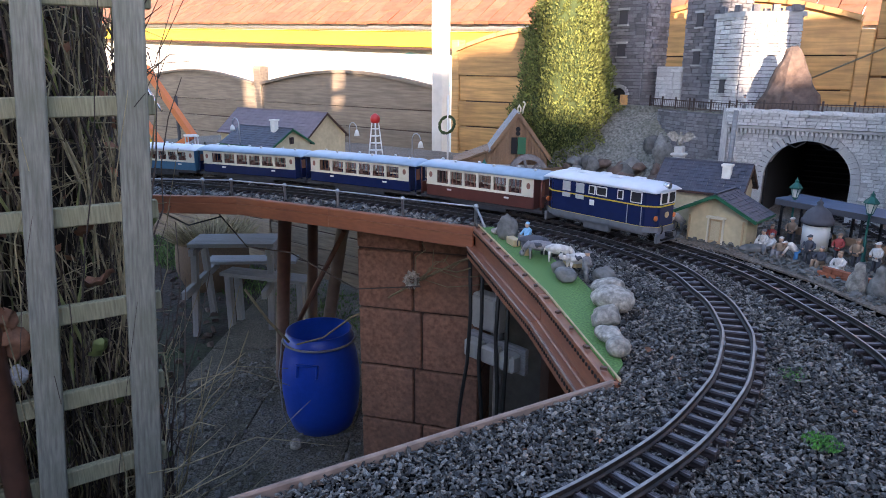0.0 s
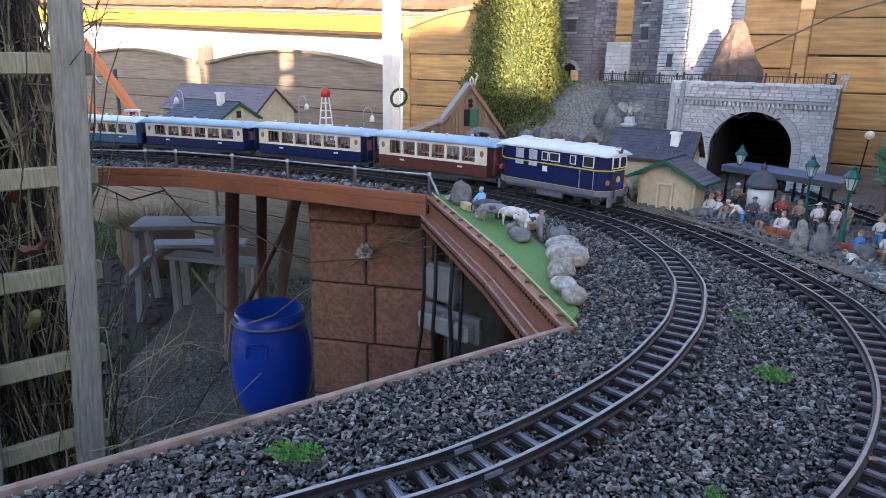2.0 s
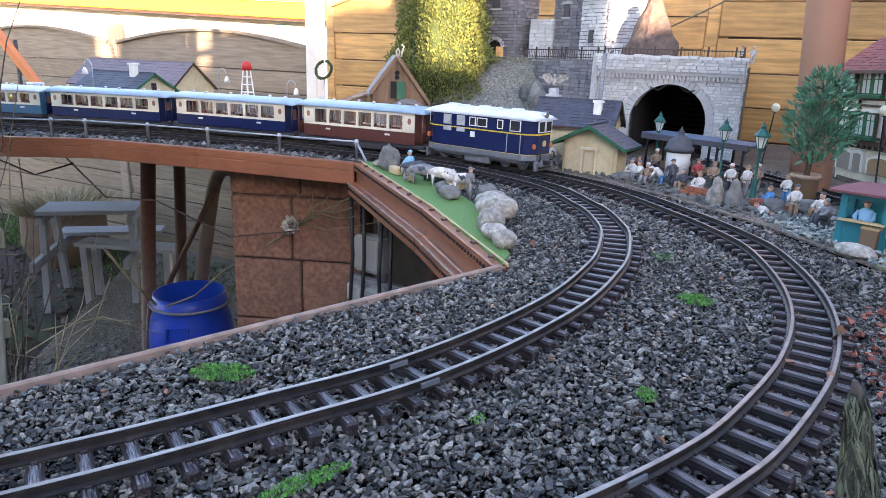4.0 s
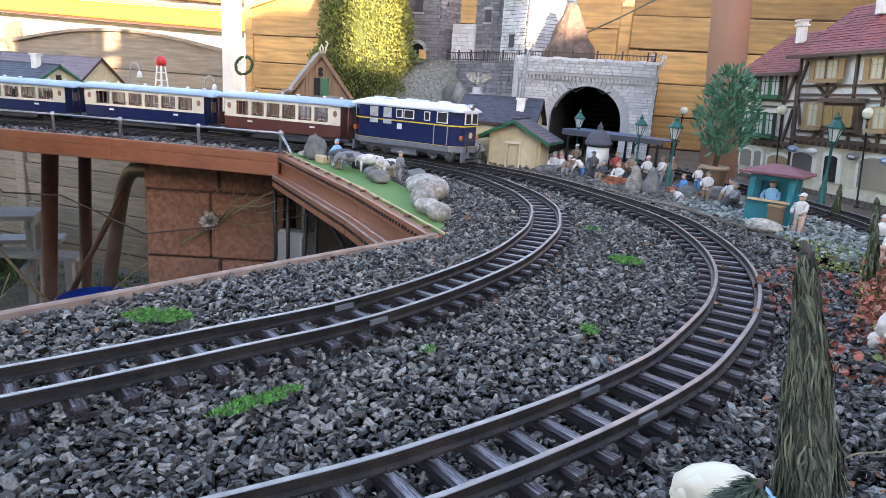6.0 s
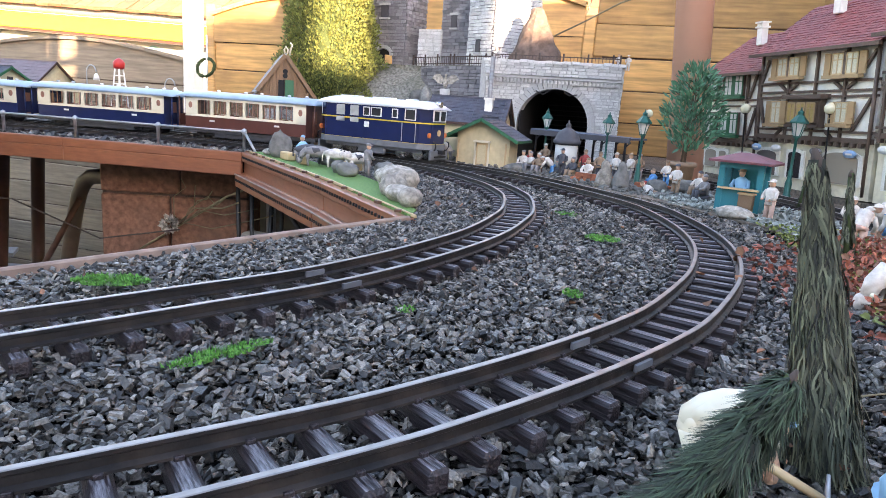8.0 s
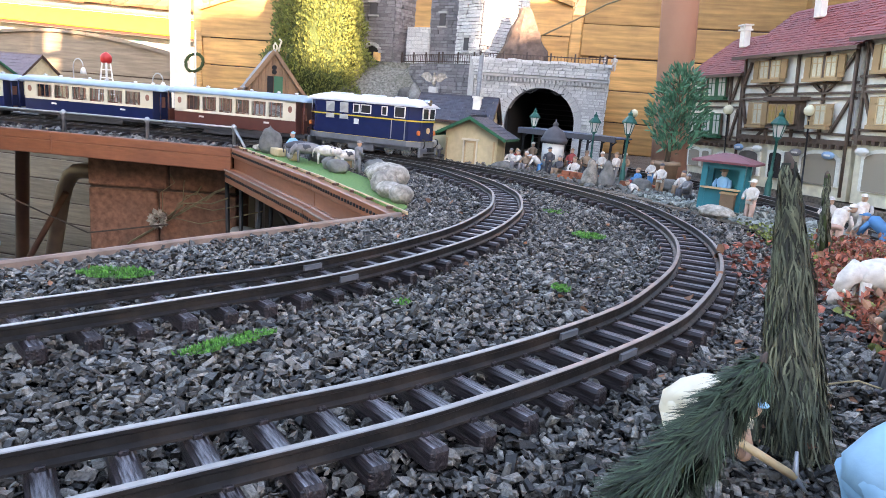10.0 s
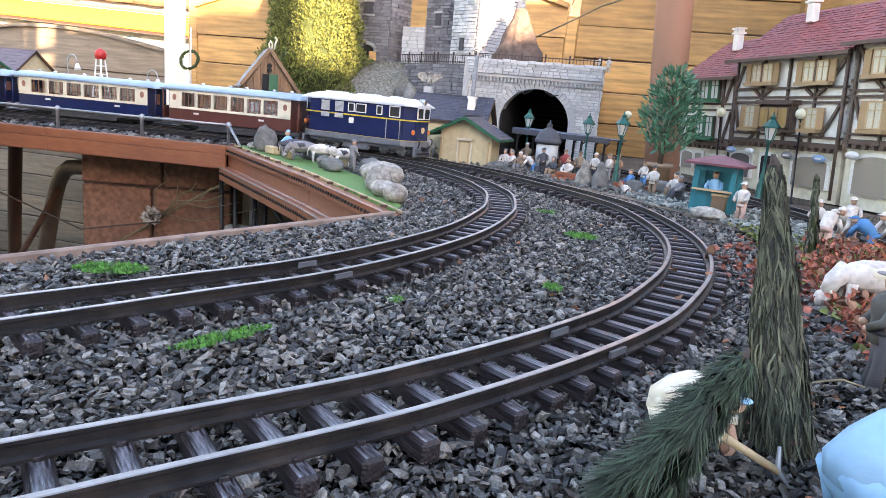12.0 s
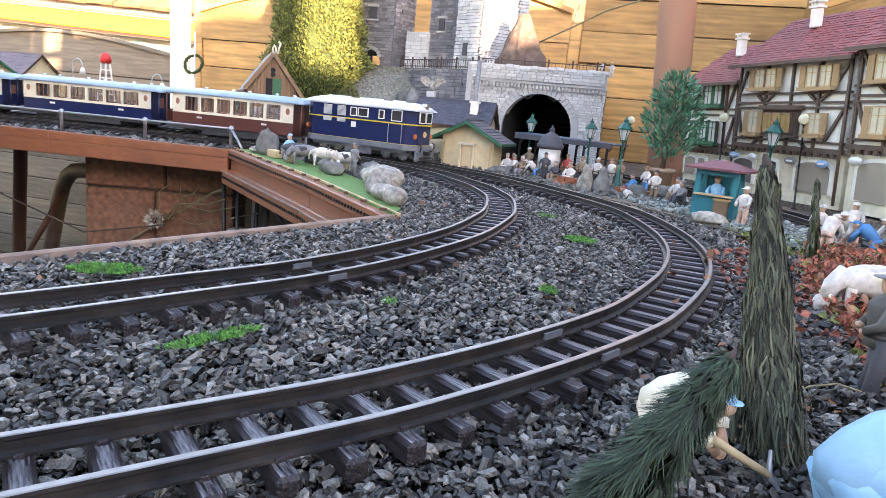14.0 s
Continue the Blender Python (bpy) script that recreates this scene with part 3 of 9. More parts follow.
tagged(part("drain_pipe", bm, M_PIPE, smooth=True), "leaning grey-brown drain pipe with a bent top under the bridge", "pipe")
bm = NB()
tube(bm, [(-1.99, 2.62, -0.98), (-1.78, 2.62, -0.66), (-1.57, 2.64, -0.33)], 0.013, 8)
tagged(part("brace_strut", bm, M_RUST), "diagonal rusty strut under the bridge", "strut")

# block pillar under the bridge
PW = root("block_pillar", Matrix.Translation((-0.882, 2.045, GROUND)) @ turn_z(math.atan2(0.16, 0.40)), "pillar of reddish-brown rough masonry blocks", "pillar", kind="structure")
bm = NB()
box(bm, (0.215, 0.105, 0.59), (0.43, 0.19, 1.18))
part("core", bm, M_MORTAR, PW)
for row in range(6):
    z = row * 0.215 + 0.105
    if z > 1.18:
        continue
    h = 0.207
    if row == 5:
        z, h = 1.127, 0.100
    cuts = [0.0, 0.235, 0.44] if row % 2 else [0.0, 0.205, 0.44]
    for a, b in zip(cuts, cuts[1:]):
        bm = NB()
        box(bm, ((a + b) / 2 - 0.004, 0.1, z), (b - a - 0.007, 0.21, h), bevel=0.004)
        part("block", bm, M_BLOCK, PW)

# back wall of the shed space with the electrics
bm = NB()
box(bm, (0.45, 2.62, (GROUND - 0.06) / 2), (2.4, 0.06, -GROUND - 0.06))
tagged(part("wall_under_deck", bm, M_GREYWALL), "dim grey wall below the railway deck", "wall", kind="structure")
bm = NB()
box(bm, (0.62, 1.55, (GROUND - 0.06) / 2), (0.05, 2.2, -GROUND - 0.06))
tagged(part("wall_under_deck", bm, M_GREYWALL), "dim grey wall below the railway deck", "wall", kind="structure")

eb = root("electric_box", Matrix.Translation((-0.367, 2.10, -0.30)) @ turn_z(radians(-8)), "grey electrical junction box on the wall under the deck", "junction box")
bm = NB()
box(bm, (0, 0, 0), (0.110, 0.05, 0.115), bevel=0.006)
part("body", bm, M_BOXGREY, eb)
bm = NB()
box(bm, (0, -0.03, 0.004), (0.094, 0.014, 0.098), bevel=0.004)
part("cover", bm, M_BOXGREY, eb)
sb = root("socket_block", Matrix.Translation((-0.335, 2.10, -0.425)) @ turn_z(radians(-8)), "row of grey outdoor power sockets on a board", "socket")
bm = NB()
box(bm, (0, 0, 0), (0.23, 0.02, 0.085), bevel=0.003)
part("board", bm, M_BENCHW, sb)
for k in range(3):
    bm = NB()
    box(bm, (-0.072 + k * 0.072, -0.03, 0.0), (0.060, 0.045, 0.058), bevel=0.008)
    part("socket", bm, M_BOXGREY, sb)
for k, (pts) in enumerate([
        [(-0.405, 2.04, -0.08), (-0.400, 2.04, -0.3), (-0.41, 2.04, -0.46), (-0.43, 2.03, -0.62), (-0.46, 2.0, -1.2)],
        [(-0.36, 2.04, -0.09), (-0.352, 2.03, -0.30), (-0.36, 2.03, -0.44), (-0.345, 2.04, -0.7), (-0.34, 2.06, -1.22)],
        [(-0.295, 2.04, -0.10), (-0.30, 2.03, -0.35), (-0.29, 2.03, -0.5), (-0.295, 2.04, -0.9), (-0.29, 2.06, -1.2)],
        [(-0.28, 2.02, -0.07), (-0.20, 1.98, -0.16), (-0.10, 1.93, -0.24), (0.02, 1.86, -0.26), (0.10, 1.75, -0.22)],
        [(-0.265, 2.04, -0.12), (-0.262, 2.03, -0.4), (-0.268, 2.03, -0.6), (-0.26, 2.04, -1.2)]]):
    bm = NB()
    xy = [Vector(p) for p in pts]
    tube(bm, xy, 0.006, 7)
    tagged(part("cable", bm, M_CABLE, smooth=True), "thick black power cable hanging under the deck", "cable", "cables under the deck")

# ---- fences ----
def fence_panel(name, p0, p1, zb, zt, arch, pitch, m, label, seed=0, side=1):
    """A panel of overlapping boards between two uprights, its top a shallow arch."""
    p0, p1 = Vector(p0), Vector(p1)
    d = p1 - p0
    W = d.length
    r = root(name, Matrix.Translation((p0.x, p0.y, zb)) @ turn_z(math.atan2(d.y, d.x)), label, "fence", "fence panels", "structure")
    H = zt - zb
    n = max(3, int(round(H / pitch)))
    rnd = random.Random(seed)
    for k in range(n):
        z0, z1 = k * H / n, (k + 1) * H / n + 0.016
        bm = NB()
        if k == n - 1:
            segs = 14
            lo = [(W * j / segs, z0) for j in range(segs + 1)]
            hi = [(W * j / segs, H + arch * math.sin(math.pi * j / segs)) for j in range(segs + 1)]
            slab(bm, lo + hi[::-1], -0.004, 0.006)
        else:
            z1 = (k + 1) * H / n - 0.005
            box(bm, (W / 2, 0.004 + 0.008 * (k % 2), (z0 + z1) / 2), (W - 0.004, 0.012, z1 - z0), Matrix.Rotation(radians(5 + rnd.uniform(-1.5, 1.5)), 4, 'X') @ RY(rnd.uniform(-.25, .25)), bevel=0.003)
        part("board", bm, m, r)
    # dark brown sheet added behind the boards, standing for the shadow lines between them
    bm = NB()
    box(bm, (W / 2, 0.019, H / 2), (W - 0.01, 0.004, H - 0.02))
    part("gap_shade_sheet", bm, M_DKBROWN, r)
    for x in (0.02, W / 2, W - 0.02):
        bm = NB()
        hh = H + (arch * math.sin(math.pi * x / W)) - 0.01
        box(bm, (x, 0.026 * side, hh / 2), (0.04, 0.020, hh), bevel=0.002)
        part("batten", bm, m, r)
    bm = NB()
    segs = 14
    for j in range(segs):
        a = (W * j / segs, H + arch * math.sin(math.pi * j / segs))
        b = (W * (j + 1) / segs, H + arch * math.sin(math.pi * (j + 1) / segs))
        dx, dz = b[0] - a[0], b[1] - a[1]
        box(bm, ((a[0] + b[0]) / 2, -0.003, (a[1] + b[1]) / 2), (math.hypot(dx, dz) + 0.004, 0.05, 0.02), Matrix.Rotation(-math.atan2(dz, dx), 4, 'Y'))
    part("arched_cap", bm, m, r)
    return r

FO = "weathered brown lapped-board garden fence panel with an arched top"
FN = "honey-coloured lapped-board garden fence panel with an arched top"
for k in range(4):
    x1 = -1.99 - k * 1.90
    fence_panel("fence_panel", (x1 - 1.80, 3.92), (x1, 3.92), GROUND, 0.305, 0.10, 0.135, M_FENCE_OLD, FO, k)
    bm = NB()
    box(bm, (0, 0, 0.84), (0.09, 0.09, 1.68), bevel=0.006)
    ob = part("fence_post", bm, M_FENCE_OLD)
    ob.matrix_basis = Matrix.Translation((x1 - 1.85, 3.95, GROUND))
    tagged(ob, "square weathered wooden fence post between the panels", "fence post")
for x in (-1.57, -0.61, 0.36):
    bm = NB()
    box(bm, (0, 0, 0.91), (0.05, 0.07, 1.82), bevel=0.005)
    ob = part("fence_post", bm, M_FENCE)
    ob.matrix_basis = Matrix.Translation((x, 3.55, GROUND))
    tagged(ob, "square honey-coloured wooden fence post", "fence post")
for k, (x0, x1) in enumerate([(-1.545, -0.635), (-0.585, 0.335), (0.385, 1.30)]):
    fence_panel("fence_panel", (x0, 3.52), (x1, 3.52), GROUND, (0.53, 0.62, 0.82)[k], 0.09, 0.137, M_FENCE, FN, 10 + k)
FD = Vector((0.231, -0.973))
FP = Vector((1.30, 3.50))
for k in range(3):
    a = FP + FD * (k * 0.98)
    b = FP + FD * (k * 0.98 + 0.95)
    fence_panel("fence_panel", (a.x, a.y), (b.x, b.y), -0.10, 0.98, 0.07, 0.150, M_FENCE, FN, 20 + k)
    bm = NB()
    box(bm, (0, 0, 0.57), (0.07, 0.07, 1.14), bevel=0.005)
    ob = part("fence_post", bm, M_FENCE)
    c = FP + FD * (k * 0.98 - 0.015)
    ob.matrix_basis = Matrix.Translation((c.x, c.y, -0.1)) @ turn_z(math.atan2(FD.y, FD.x))
    tagged(ob, "square honey-coloured wooden fence post", "fence post")
bm = NB()
box(bm, (0, 0, 1.1), (0.085, 0.085, 2.2), bevel=0.006)
ob = part("pergola_post", bm, M_WHITEPOST)
ob.matrix_basis = Matrix.Translation((-1.935, 3.86, GROUND))
tagged(ob, "tall sunlit whitish wooden post beside the fence", "post")
bm = NB()
lathe(bm, [(0.046, 0), (0.046, 2.1)], 24)
ob = part("brown_pole", bm, M_POLE)
ob.matrix_basis = Matrix.Translation((0.774, 2.316, -0.05)) @ Matrix.Rotation(radians(-4.2), 4, 'Y')
tagged(ob, "thick brown-painted round pole rising behind the village", "pole")

# ---- neighbour's garage beyond the fence ----
ng = root("garage", Matrix.Translation((-7.0, 8.2, GROUND + 2.04)) @ RY(2.0) @ Matrix.Translation((-2.0, 0, -2.0)), "white garage with yellow eaves board and orange tiled roof", "building")
bm = NB()
box(bm, (2.5, 0.1, 1.0), (19.0, 0.2, 2.0))
part("wall", bm, M_GARAGE, ng)
bm = NB()
box(bm, (2.5, -0.28, 2.07), (19.0, 0.06, 0.21), bevel=0.01)
part("eaves_board", bm, M_YELLOW, ng, "bright yellow painted eaves board")
bm = NB()
tube(bm, [(-7, -0.36, 2.25), (12, -0.36, 2.25)], 0.075, 10)
part("gutter", bm, M_GREYMET, ng)
bm = NB()
box(bm, (2.5, -0.14, 1.945), (19.0, 0.30, 0.03))
part("soffit", bm, M_DKBROWN, ng)
rs = random.Random(15)
for k in range(16):
    cx, cz, w = rs.uniform(2.75, 3.85), rs.uniform(1.52, 1.88), rs.uniform(0.08, 0.2)
    bm = NB()
    slab(bm, [(cx + w * rs.uniform(.6, 1.2) * math.cos(q), cz + 0.5 * w * rs.uniform(.5, 1.2) * math.sin(q)) for q in np.linspace(0, 2 * math.pi, 11)[:-1]], -0.004 - 0.001 * k, 0.0)
    part("mural_patch", bm, M_MURAL, ng, "turquoise painted patch")
rs = random.Random(4)
rows = []
for j in range(9):
    for i in range(92):
        rows.append(((-6.9 + i * 0.208, -0.42 + j * 0.26, 2.36 + j * 0.16), (0.196, 0.33, 0.035), np.array(Matrix.Rotation(radians(31.5) + rs.uniform(-.02, .02), 3, 'X'))))
tagged(boxes("roof_tiles", rows, M_TILE, ng, "orange clay roof tiles in rows", 0.006), kind="stuff")

# unseen sun blockers added behind the camera; the stepped top shades the layout
bm = NB()
BLOCKER_TOP = [(-6.0, 2.15), (1.0, 2.15), (1.0, 2.10), (2.15, 2.10), (2.15, 1.67), (3.0, 1.70), (3.0, 1.98), (3.10, 1.98), (3.10, 1.72), (3.5, 1.74), (3.5, 1.98), (4.20, 1.98), (4.20, 1.75), (4.42, 1.75), (4.42, 2.02), (4.72, 2.02), (4.72, 1.60), (5.05, 1.60)]
slab(bm, [(-6.0, GROUND - 0.1)] + BLOCKER_TOP + [(5.05, GROUND - 0.1)], -4.6, -4.3)
tagged(part("sun_blocker_back", bm, M_BLOCKER), "added unseen wall behind the camera, its stepped top shaping the sunlight", "wall", kind="structure")
bm = NB()
# thin screen and low wall, added unseen to keep sun off two towers
prism(bm, [(5.05, -4.42), (5.075, -4.42), (5.075, -3.75), (5.05, -3.75)], GROUND - 0.1, 2.15)
prism(bm, [(5.05, -3.74), (5.35, -3.74), (5.35, 1.6), (5.05, 1.6)], GROUND - 0.1, 1.62)
tagged(part("sun_blocker_side", bm, M_BLOCKER), "added unseen low wall and taller thin screen blocking the sun", "wall", kind="structure")


# ---- tracks ----
OUTER = [(0.026, 0.150), (0.166, 0.265), (0.296, 0.390), (0.406, 0.507), (0.497, 0.615), (0.565, 0.698), (0.597, 0.744), (0.625, 0.788), (0.654, 0.838), (0.687, 0.903), (0.713, 0.968), (0.743, 1.082), (0.756, 1.160), (0.762, 1.240), (0.760, 1.318), (0.749, 1.400), (0.728, 1.488), (0.698, 1.580), (0.666, 1.640), (0.611, 1.716), (0.554, 1.783), (0.412, 1.930), (0.255, 2.030), (0.060, 2.105), (-0.190, 2.145), (-0.370, 2.155), (-0.700, 2.140), (-1.130, 2.090), (-1.600, 1.970), (-2.200, 1.760), (-3.000, 1.425)]
INNER = [(-0.094, 0.130), (0.026, 0.285), (0.116, 0.408), (0.196, 0.525), (0.266, 0.628), (0.324, 0.720), (0.378, 0.818), (0.426, 0.908), (0.462, 1.009), (0.489, 1.121), (0.502, 1.210), (0.505, 1.310), (0.500, 1.409), (0.472, 1.547), (0.442, 1.622), (0.403, 1.697), (0.361, 1.753), (0.243, 1.885), (0.040, 1.987), (-0.160, 2.035), (-0.350, 2.051), (-0.600, 2.050), (-0.850, 2.020), (-1.200, 1.940), (-1.700, 1.785), (-3.000, 1.345)]
BRANCH = [(0.40, 2.98), (0.47, 2.75), (0.60, 2.50), (0.80, 2.24), (0.93, 2.03), (1.03, 1.80), (1.12, 1.40)]
TWIST = [(-3.0, 2.16), (-2.2, 2.02), (-1.75, 2.03), (-1.2, 2.22), (-0.8, 2.28), (-0.55, 2.24)]
RAIL_Z = 0.0165

def rail_mesh(bm, xy, head, off):
    n = np.c_[-np.sin(head), np.cos(head)]
    prof = [(-0.0042, -0.0010), (0.0042, -0.0010), (0.0042, 0.0004), (0.0012, 0.0016), (0.0012, 0.0055), (0.0021, 0.0063), (0.0021, 0.0082), (0.0016, 0.0086),
            (-0.0016, 0.0086), (-0.0021, 0.0082), (-0.0021, 0.0063), (-0.0012, 0.0055), (-0.0012, 0.0016), (-0.0042, 0.0004)]
    prev = None
    for p, q in zip(xy, n):
        ring = [bm.verts.new((p[0] + q[0] * (off + a), p[1] + q[1] * (off + a), RAIL_Z - 0.0086 + b)) for a, b in prof]
        if prev:
            for k in range(len(prof)):
                j = (k + 1) % len(prof)
                f = bm.faces.new((prev[k], ring[k], ring[j], prev[j]))
                f.material_index = 1 if k in (7, 8) else 0
        prev = ring

def sleeper_mesh():
    bm = NB()
    box(bm, (0, 0, -0.0002), (0.0114, 0.081, 0.0125), bevel=0.0019)
    for s in (-1, 1):
        for t in (-1, 1):
            box(bm, (0, s * 0.0228 + t * 0.0043, 0.0071), (0.0044, 0.0022, 0.0026), bevel=0.0004)
    bm.normal_update()
    for f in bm.faces:
        f.material_index = 1 if f.normal.z > 0.9 and f.calc_area() > 1e-4 else 0
    me = bpy.data.meshes.new("sleeper")
    bm.to_mesh(me)
    bm.free()
    me.materials.append(M_SLEEPER)
    me.materials.append(M_SLEEPTOP)
    return me

SLEEPER = sleeper_mesh()

def track(ctl, label, pitch=0.0303):
    r = root("track", Matrix.Identity(4), label, "track", "railway tracks")
    xy, hd = spline(ctl, 0.012)
    for s in (-0.0228, 0.0228):
        bm = NB()
        rail_mesh(bm, xy, hd, s)
        part("rail", bm, [M_RAIL, M_RAILTOP], r, "dark steel rail with a worn bright head")
    sx, sh = spline(ctl, pitch)
    rr = random.Random(len(ctl))
    for (x, y), a in zip(sx, sh):
        share("sleeper", SLEEPER, r, Matrix.Translation((x, y, 0.0005 + rr.uniform(-.0006, .0006))) @ turn_z(a + rr.uniform(-.012, .012)))
    bm = NB()
    for s in (-0.0228, 0.0228):
        i = 0
        for i in range(30, len(xy), 50):
            a = hd[i]
            c = xy[i] + np.array([-math.sin(a), math.cos(a)]) * (s * 1.0 + (-0.0032))
            box(bm, (c[0], c[1], RAIL_Z - 0.0052), (0.020, 0.0022, 0.0045), turn_z(a))
    tagged(part("rail_joiner", bm, M_LOCOGREY, r), "dull grey metal rail joiners", kind="stuff")
    return r

track(OUTER, "garden railway track on dark plastic sleepers, outer curve")
track(INNER, "garden railway track on dark plastic sleepers, inner curve")
track(BRANCH, "garden railway track leading out of the tunnel")
track(TWIST, "garden railway siding beyond the bridge")

# ---- ballast of slate chips ----
def inside(P, poly):
    x, y = P[:, 0], P[:, 1]
    c = np.zeros(len(P), bool)
    for (x0, y0), (x1, y1) in zip(poly, poly[1:] + poly[:1]):
        hit = ((y0 > y) != (y1 > y)) & (x < (x1 - x0) * (y - y0) / (y1 - y0 + 1e-12) + x0)
        c ^= hit
    return c

def chips(P, size, z, seed, squash=0.55, tilt=0.5):
    """Many angular chips in one mesh: eight-cornered lumps, each with its own size and turn."""
    g = np.random.default_rng(seed)
    n = len(P)
    cube = np.array([(-1, -1, -1), (1, -1, -1), (1, 1, -1), (-1, 1, -1), (-1, -1, 1), (1, -1, 1), (1, 1, 1), (-1, 1, 1)], float) * 0.5
    V = cube[None] * (1 + g.uniform(-0.38, 0.30, (n, 8, 3)))
    V[:, 4:, :2] *= g.uniform(0.55, 1.0, (n, 4, 1))
    s = size * np.clip(g.lognormal(-0.02, 0.36, (n, 1, 1)), 0.45, 1.9) * np.stack([g.uniform(0.85, 1.65, n), g.uniform(0.50, 0.92, n), squash * g.uniform(0.7, 1.3, n)], -1)[:, None]
    V = V * s
    a, b, c = g.uniform(0, 2 * np.pi, n), g.normal(0, tilt, n), g.normal(0, tilt, n)
    ca, sa, cb, sb, cc, sc = np.cos(a), np.sin(a), np.cos(b), np.sin(b), np.cos(c), np.sin(c)
    x, y, zz = V[..., 0], V[..., 1], V[..., 2]
    y, zz = y * cb[:, None] - zz * sb[:, None], y * sb[:, None] + zz * cb[:, None]
    x, zz = x * cc[:, None] + zz * sc[:, None], -x * sc[:, None] + zz * cc[:, None]
    x, y = x * ca[:, None] - y * sa[:, None], x * sa[:, None] + y * ca[:, None]
    V = np.stack([x + P[:, 0, None], y + P[:, 1, None], zz + z[:, None]], -1).reshape(-1, 3)
    q = np.array([(0, 3, 2, 1), (4, 5, 6, 7), (0, 1, 5, 4), (1, 2, 6, 5), (2, 3, 7, 6), (3, 0, 4, 7)])
    Fc = (q[None] + 8 * np.arange(n)[:, None, None]).reshape(-1, 4)
    me = bpy.data.meshes.new("chips")
    me.vertices.add(len(V))
    me.vertices.foreach_set("co", V.ravel())
    me.loops.add(Fc.size)
    me.loops.foreach_set("vertex_index", Fc.ravel())
    me.polygons.add(len(Fc))
    me.polygons.foreach_set("loop_start", np.arange(len(Fc)) * 4)
    me.polygons.foreach_set("loop_total", np.full(len(Fc), 4))
    me.update(calc_edges=True)
    me.validate()
    me.shade_flat()
    return me

def scatter(poly, spacing, seed):
    g = np.random.default_rng(seed)
    P = np.array(poly)
    lo, hi = P.min(0), P.max(0)
    gx, gy = np.meshgrid(np.arange(lo[0], hi[0], spacing), np.arange(lo[1], hi[1], spacing))
    Q = np.c_[gx.ravel(), gy.ravel()] + g.uniform(-0.5, 0.5, (gx.size, 2)) * spacing
    return Q[inside(Q, poly)]

def near_line(Q, ctl, w):
    xy, _ = spline(ctl, 0.02)
    d = np.full(len(Q), 9.0)
    for p in xy:
        d = np.minimum(d, np.hypot(Q[:, 0] - p[0], Q[:, 1] - p[1]))
    return d < w

def ballast(name, poly, spacing, size, seed, m, label, lift=0.0, keep=None, layers=2):
    Q = np.concatenate([scatter(poly, spacing, seed + k) for k in range(layers)])
    g = np.random.default_rng(seed + 9)
    z = lift + 0.0008 - 0.0105 * g.uniform(0, 1, len(Q)) ** 1.15
    if layers > 1:
        z[:len(Q) // 2] -= 0.0040
    on = near_line(Q, OUTER, 0.0205) | near_line(Q, INNER, 0.0205) | near_line(Q, BRANCH, 0.0205)
    z[on] -= 0.0016
    by = near_line(Q, OUTER, 0.052) | near_line(Q, INNER, 0.052) | near_line(Q, BRANCH, 0.052)
    z[by & ~on] -= 0.0020
    if keep is not None:
        k = keep(Q)
        Q, z = Q[k], z[k]
    me = chips(Q, size, z, seed, 0.40, 0.46)
    me.materials.append(m)
    return tagged(new(name, me), label, "ballast", kind="stuff")

NEAR_BED = [(-0.018, 0.30), (0.206, 0.872), (0.370, 1.292), (0.358, 1.35), (0.295, 1.45), (0.50, 1.45), (0.92, 1.45), (0.87, 1.10), (0.82, 0.55), (0.70, 0.30)]
FAR_BED = [(0.295, 1.45), (0.20, 1.60), (0.08, 1.72), (-0.12, 1.88), (-0.32, 1.98), (-0.35, 2.25), (0.10, 2.20), (0.30, 2.10), (0.50, 1.98), (0.70, 1.80), (0.86, 1.60), (0.88, 1.45)]
LEFT_BED = [(-0.32, 1.98), (-0.85, 1.910), (-1.23, 1.84), (-1.53, 1.65), (-2.6, 1.03), (-2.6, 2.3), (-1.9, 2.10), (-1.3, 2.05), (-0.9, 2.35), (-0.35, 2.28)]
ballast("ballast_stones", NEAR_BED, 0.0033, 0.0041, 11, M_STONE, "loose angular dark slate ballast chips between the tracks", layers=1)
ballast("ballast_stones", FAR_BED, 0.0039, 0.0049, 21, M_STONE, "loose angular dark slate ballast chips between the tracks", layers=1)
ballast("ballast_stones", LEFT_BED, 0.0105, 0.0115, 31, M_STONE, "dark slate ballast along the bridge tracks")

# moss tufts
def tuft(name, x, y, rx, ry, a, n, seed, label):
    g = np.random.default_rng(seed)
    bm = NB()
    for k in range(n):
        r, t = math.sqrt(g.uniform()), g.uniform(0, 2 * math.pi)
        if g.uniform() > 1.15 - 0.6 * r:
            continue
        c = Vector((rx * r * math.cos(t), ry * r * math.sin(t), 0.003))
        h = g.uniform(0.0016, 0.0036)
        w = g.uniform(0.0006, 0.0012)
        d = Vector((g.normal(0, .5), g.normal(0, .5), 1)).normalized() * h
        s = Vector((math.cos(t * 3), math.sin(t * 3), 0)) * w
        bm.faces.new([bm.verts.new(c - s), bm.verts.new(c + s), bm.verts.new(c + d)])
    ob = part(name, bm, M_TUFT)
    ob.matrix_basis = Matrix.Translation((x, y, 0.003)) @ turn_z(a)
    return tagged(ob, label, "moss", "moss tufts", "stuff")

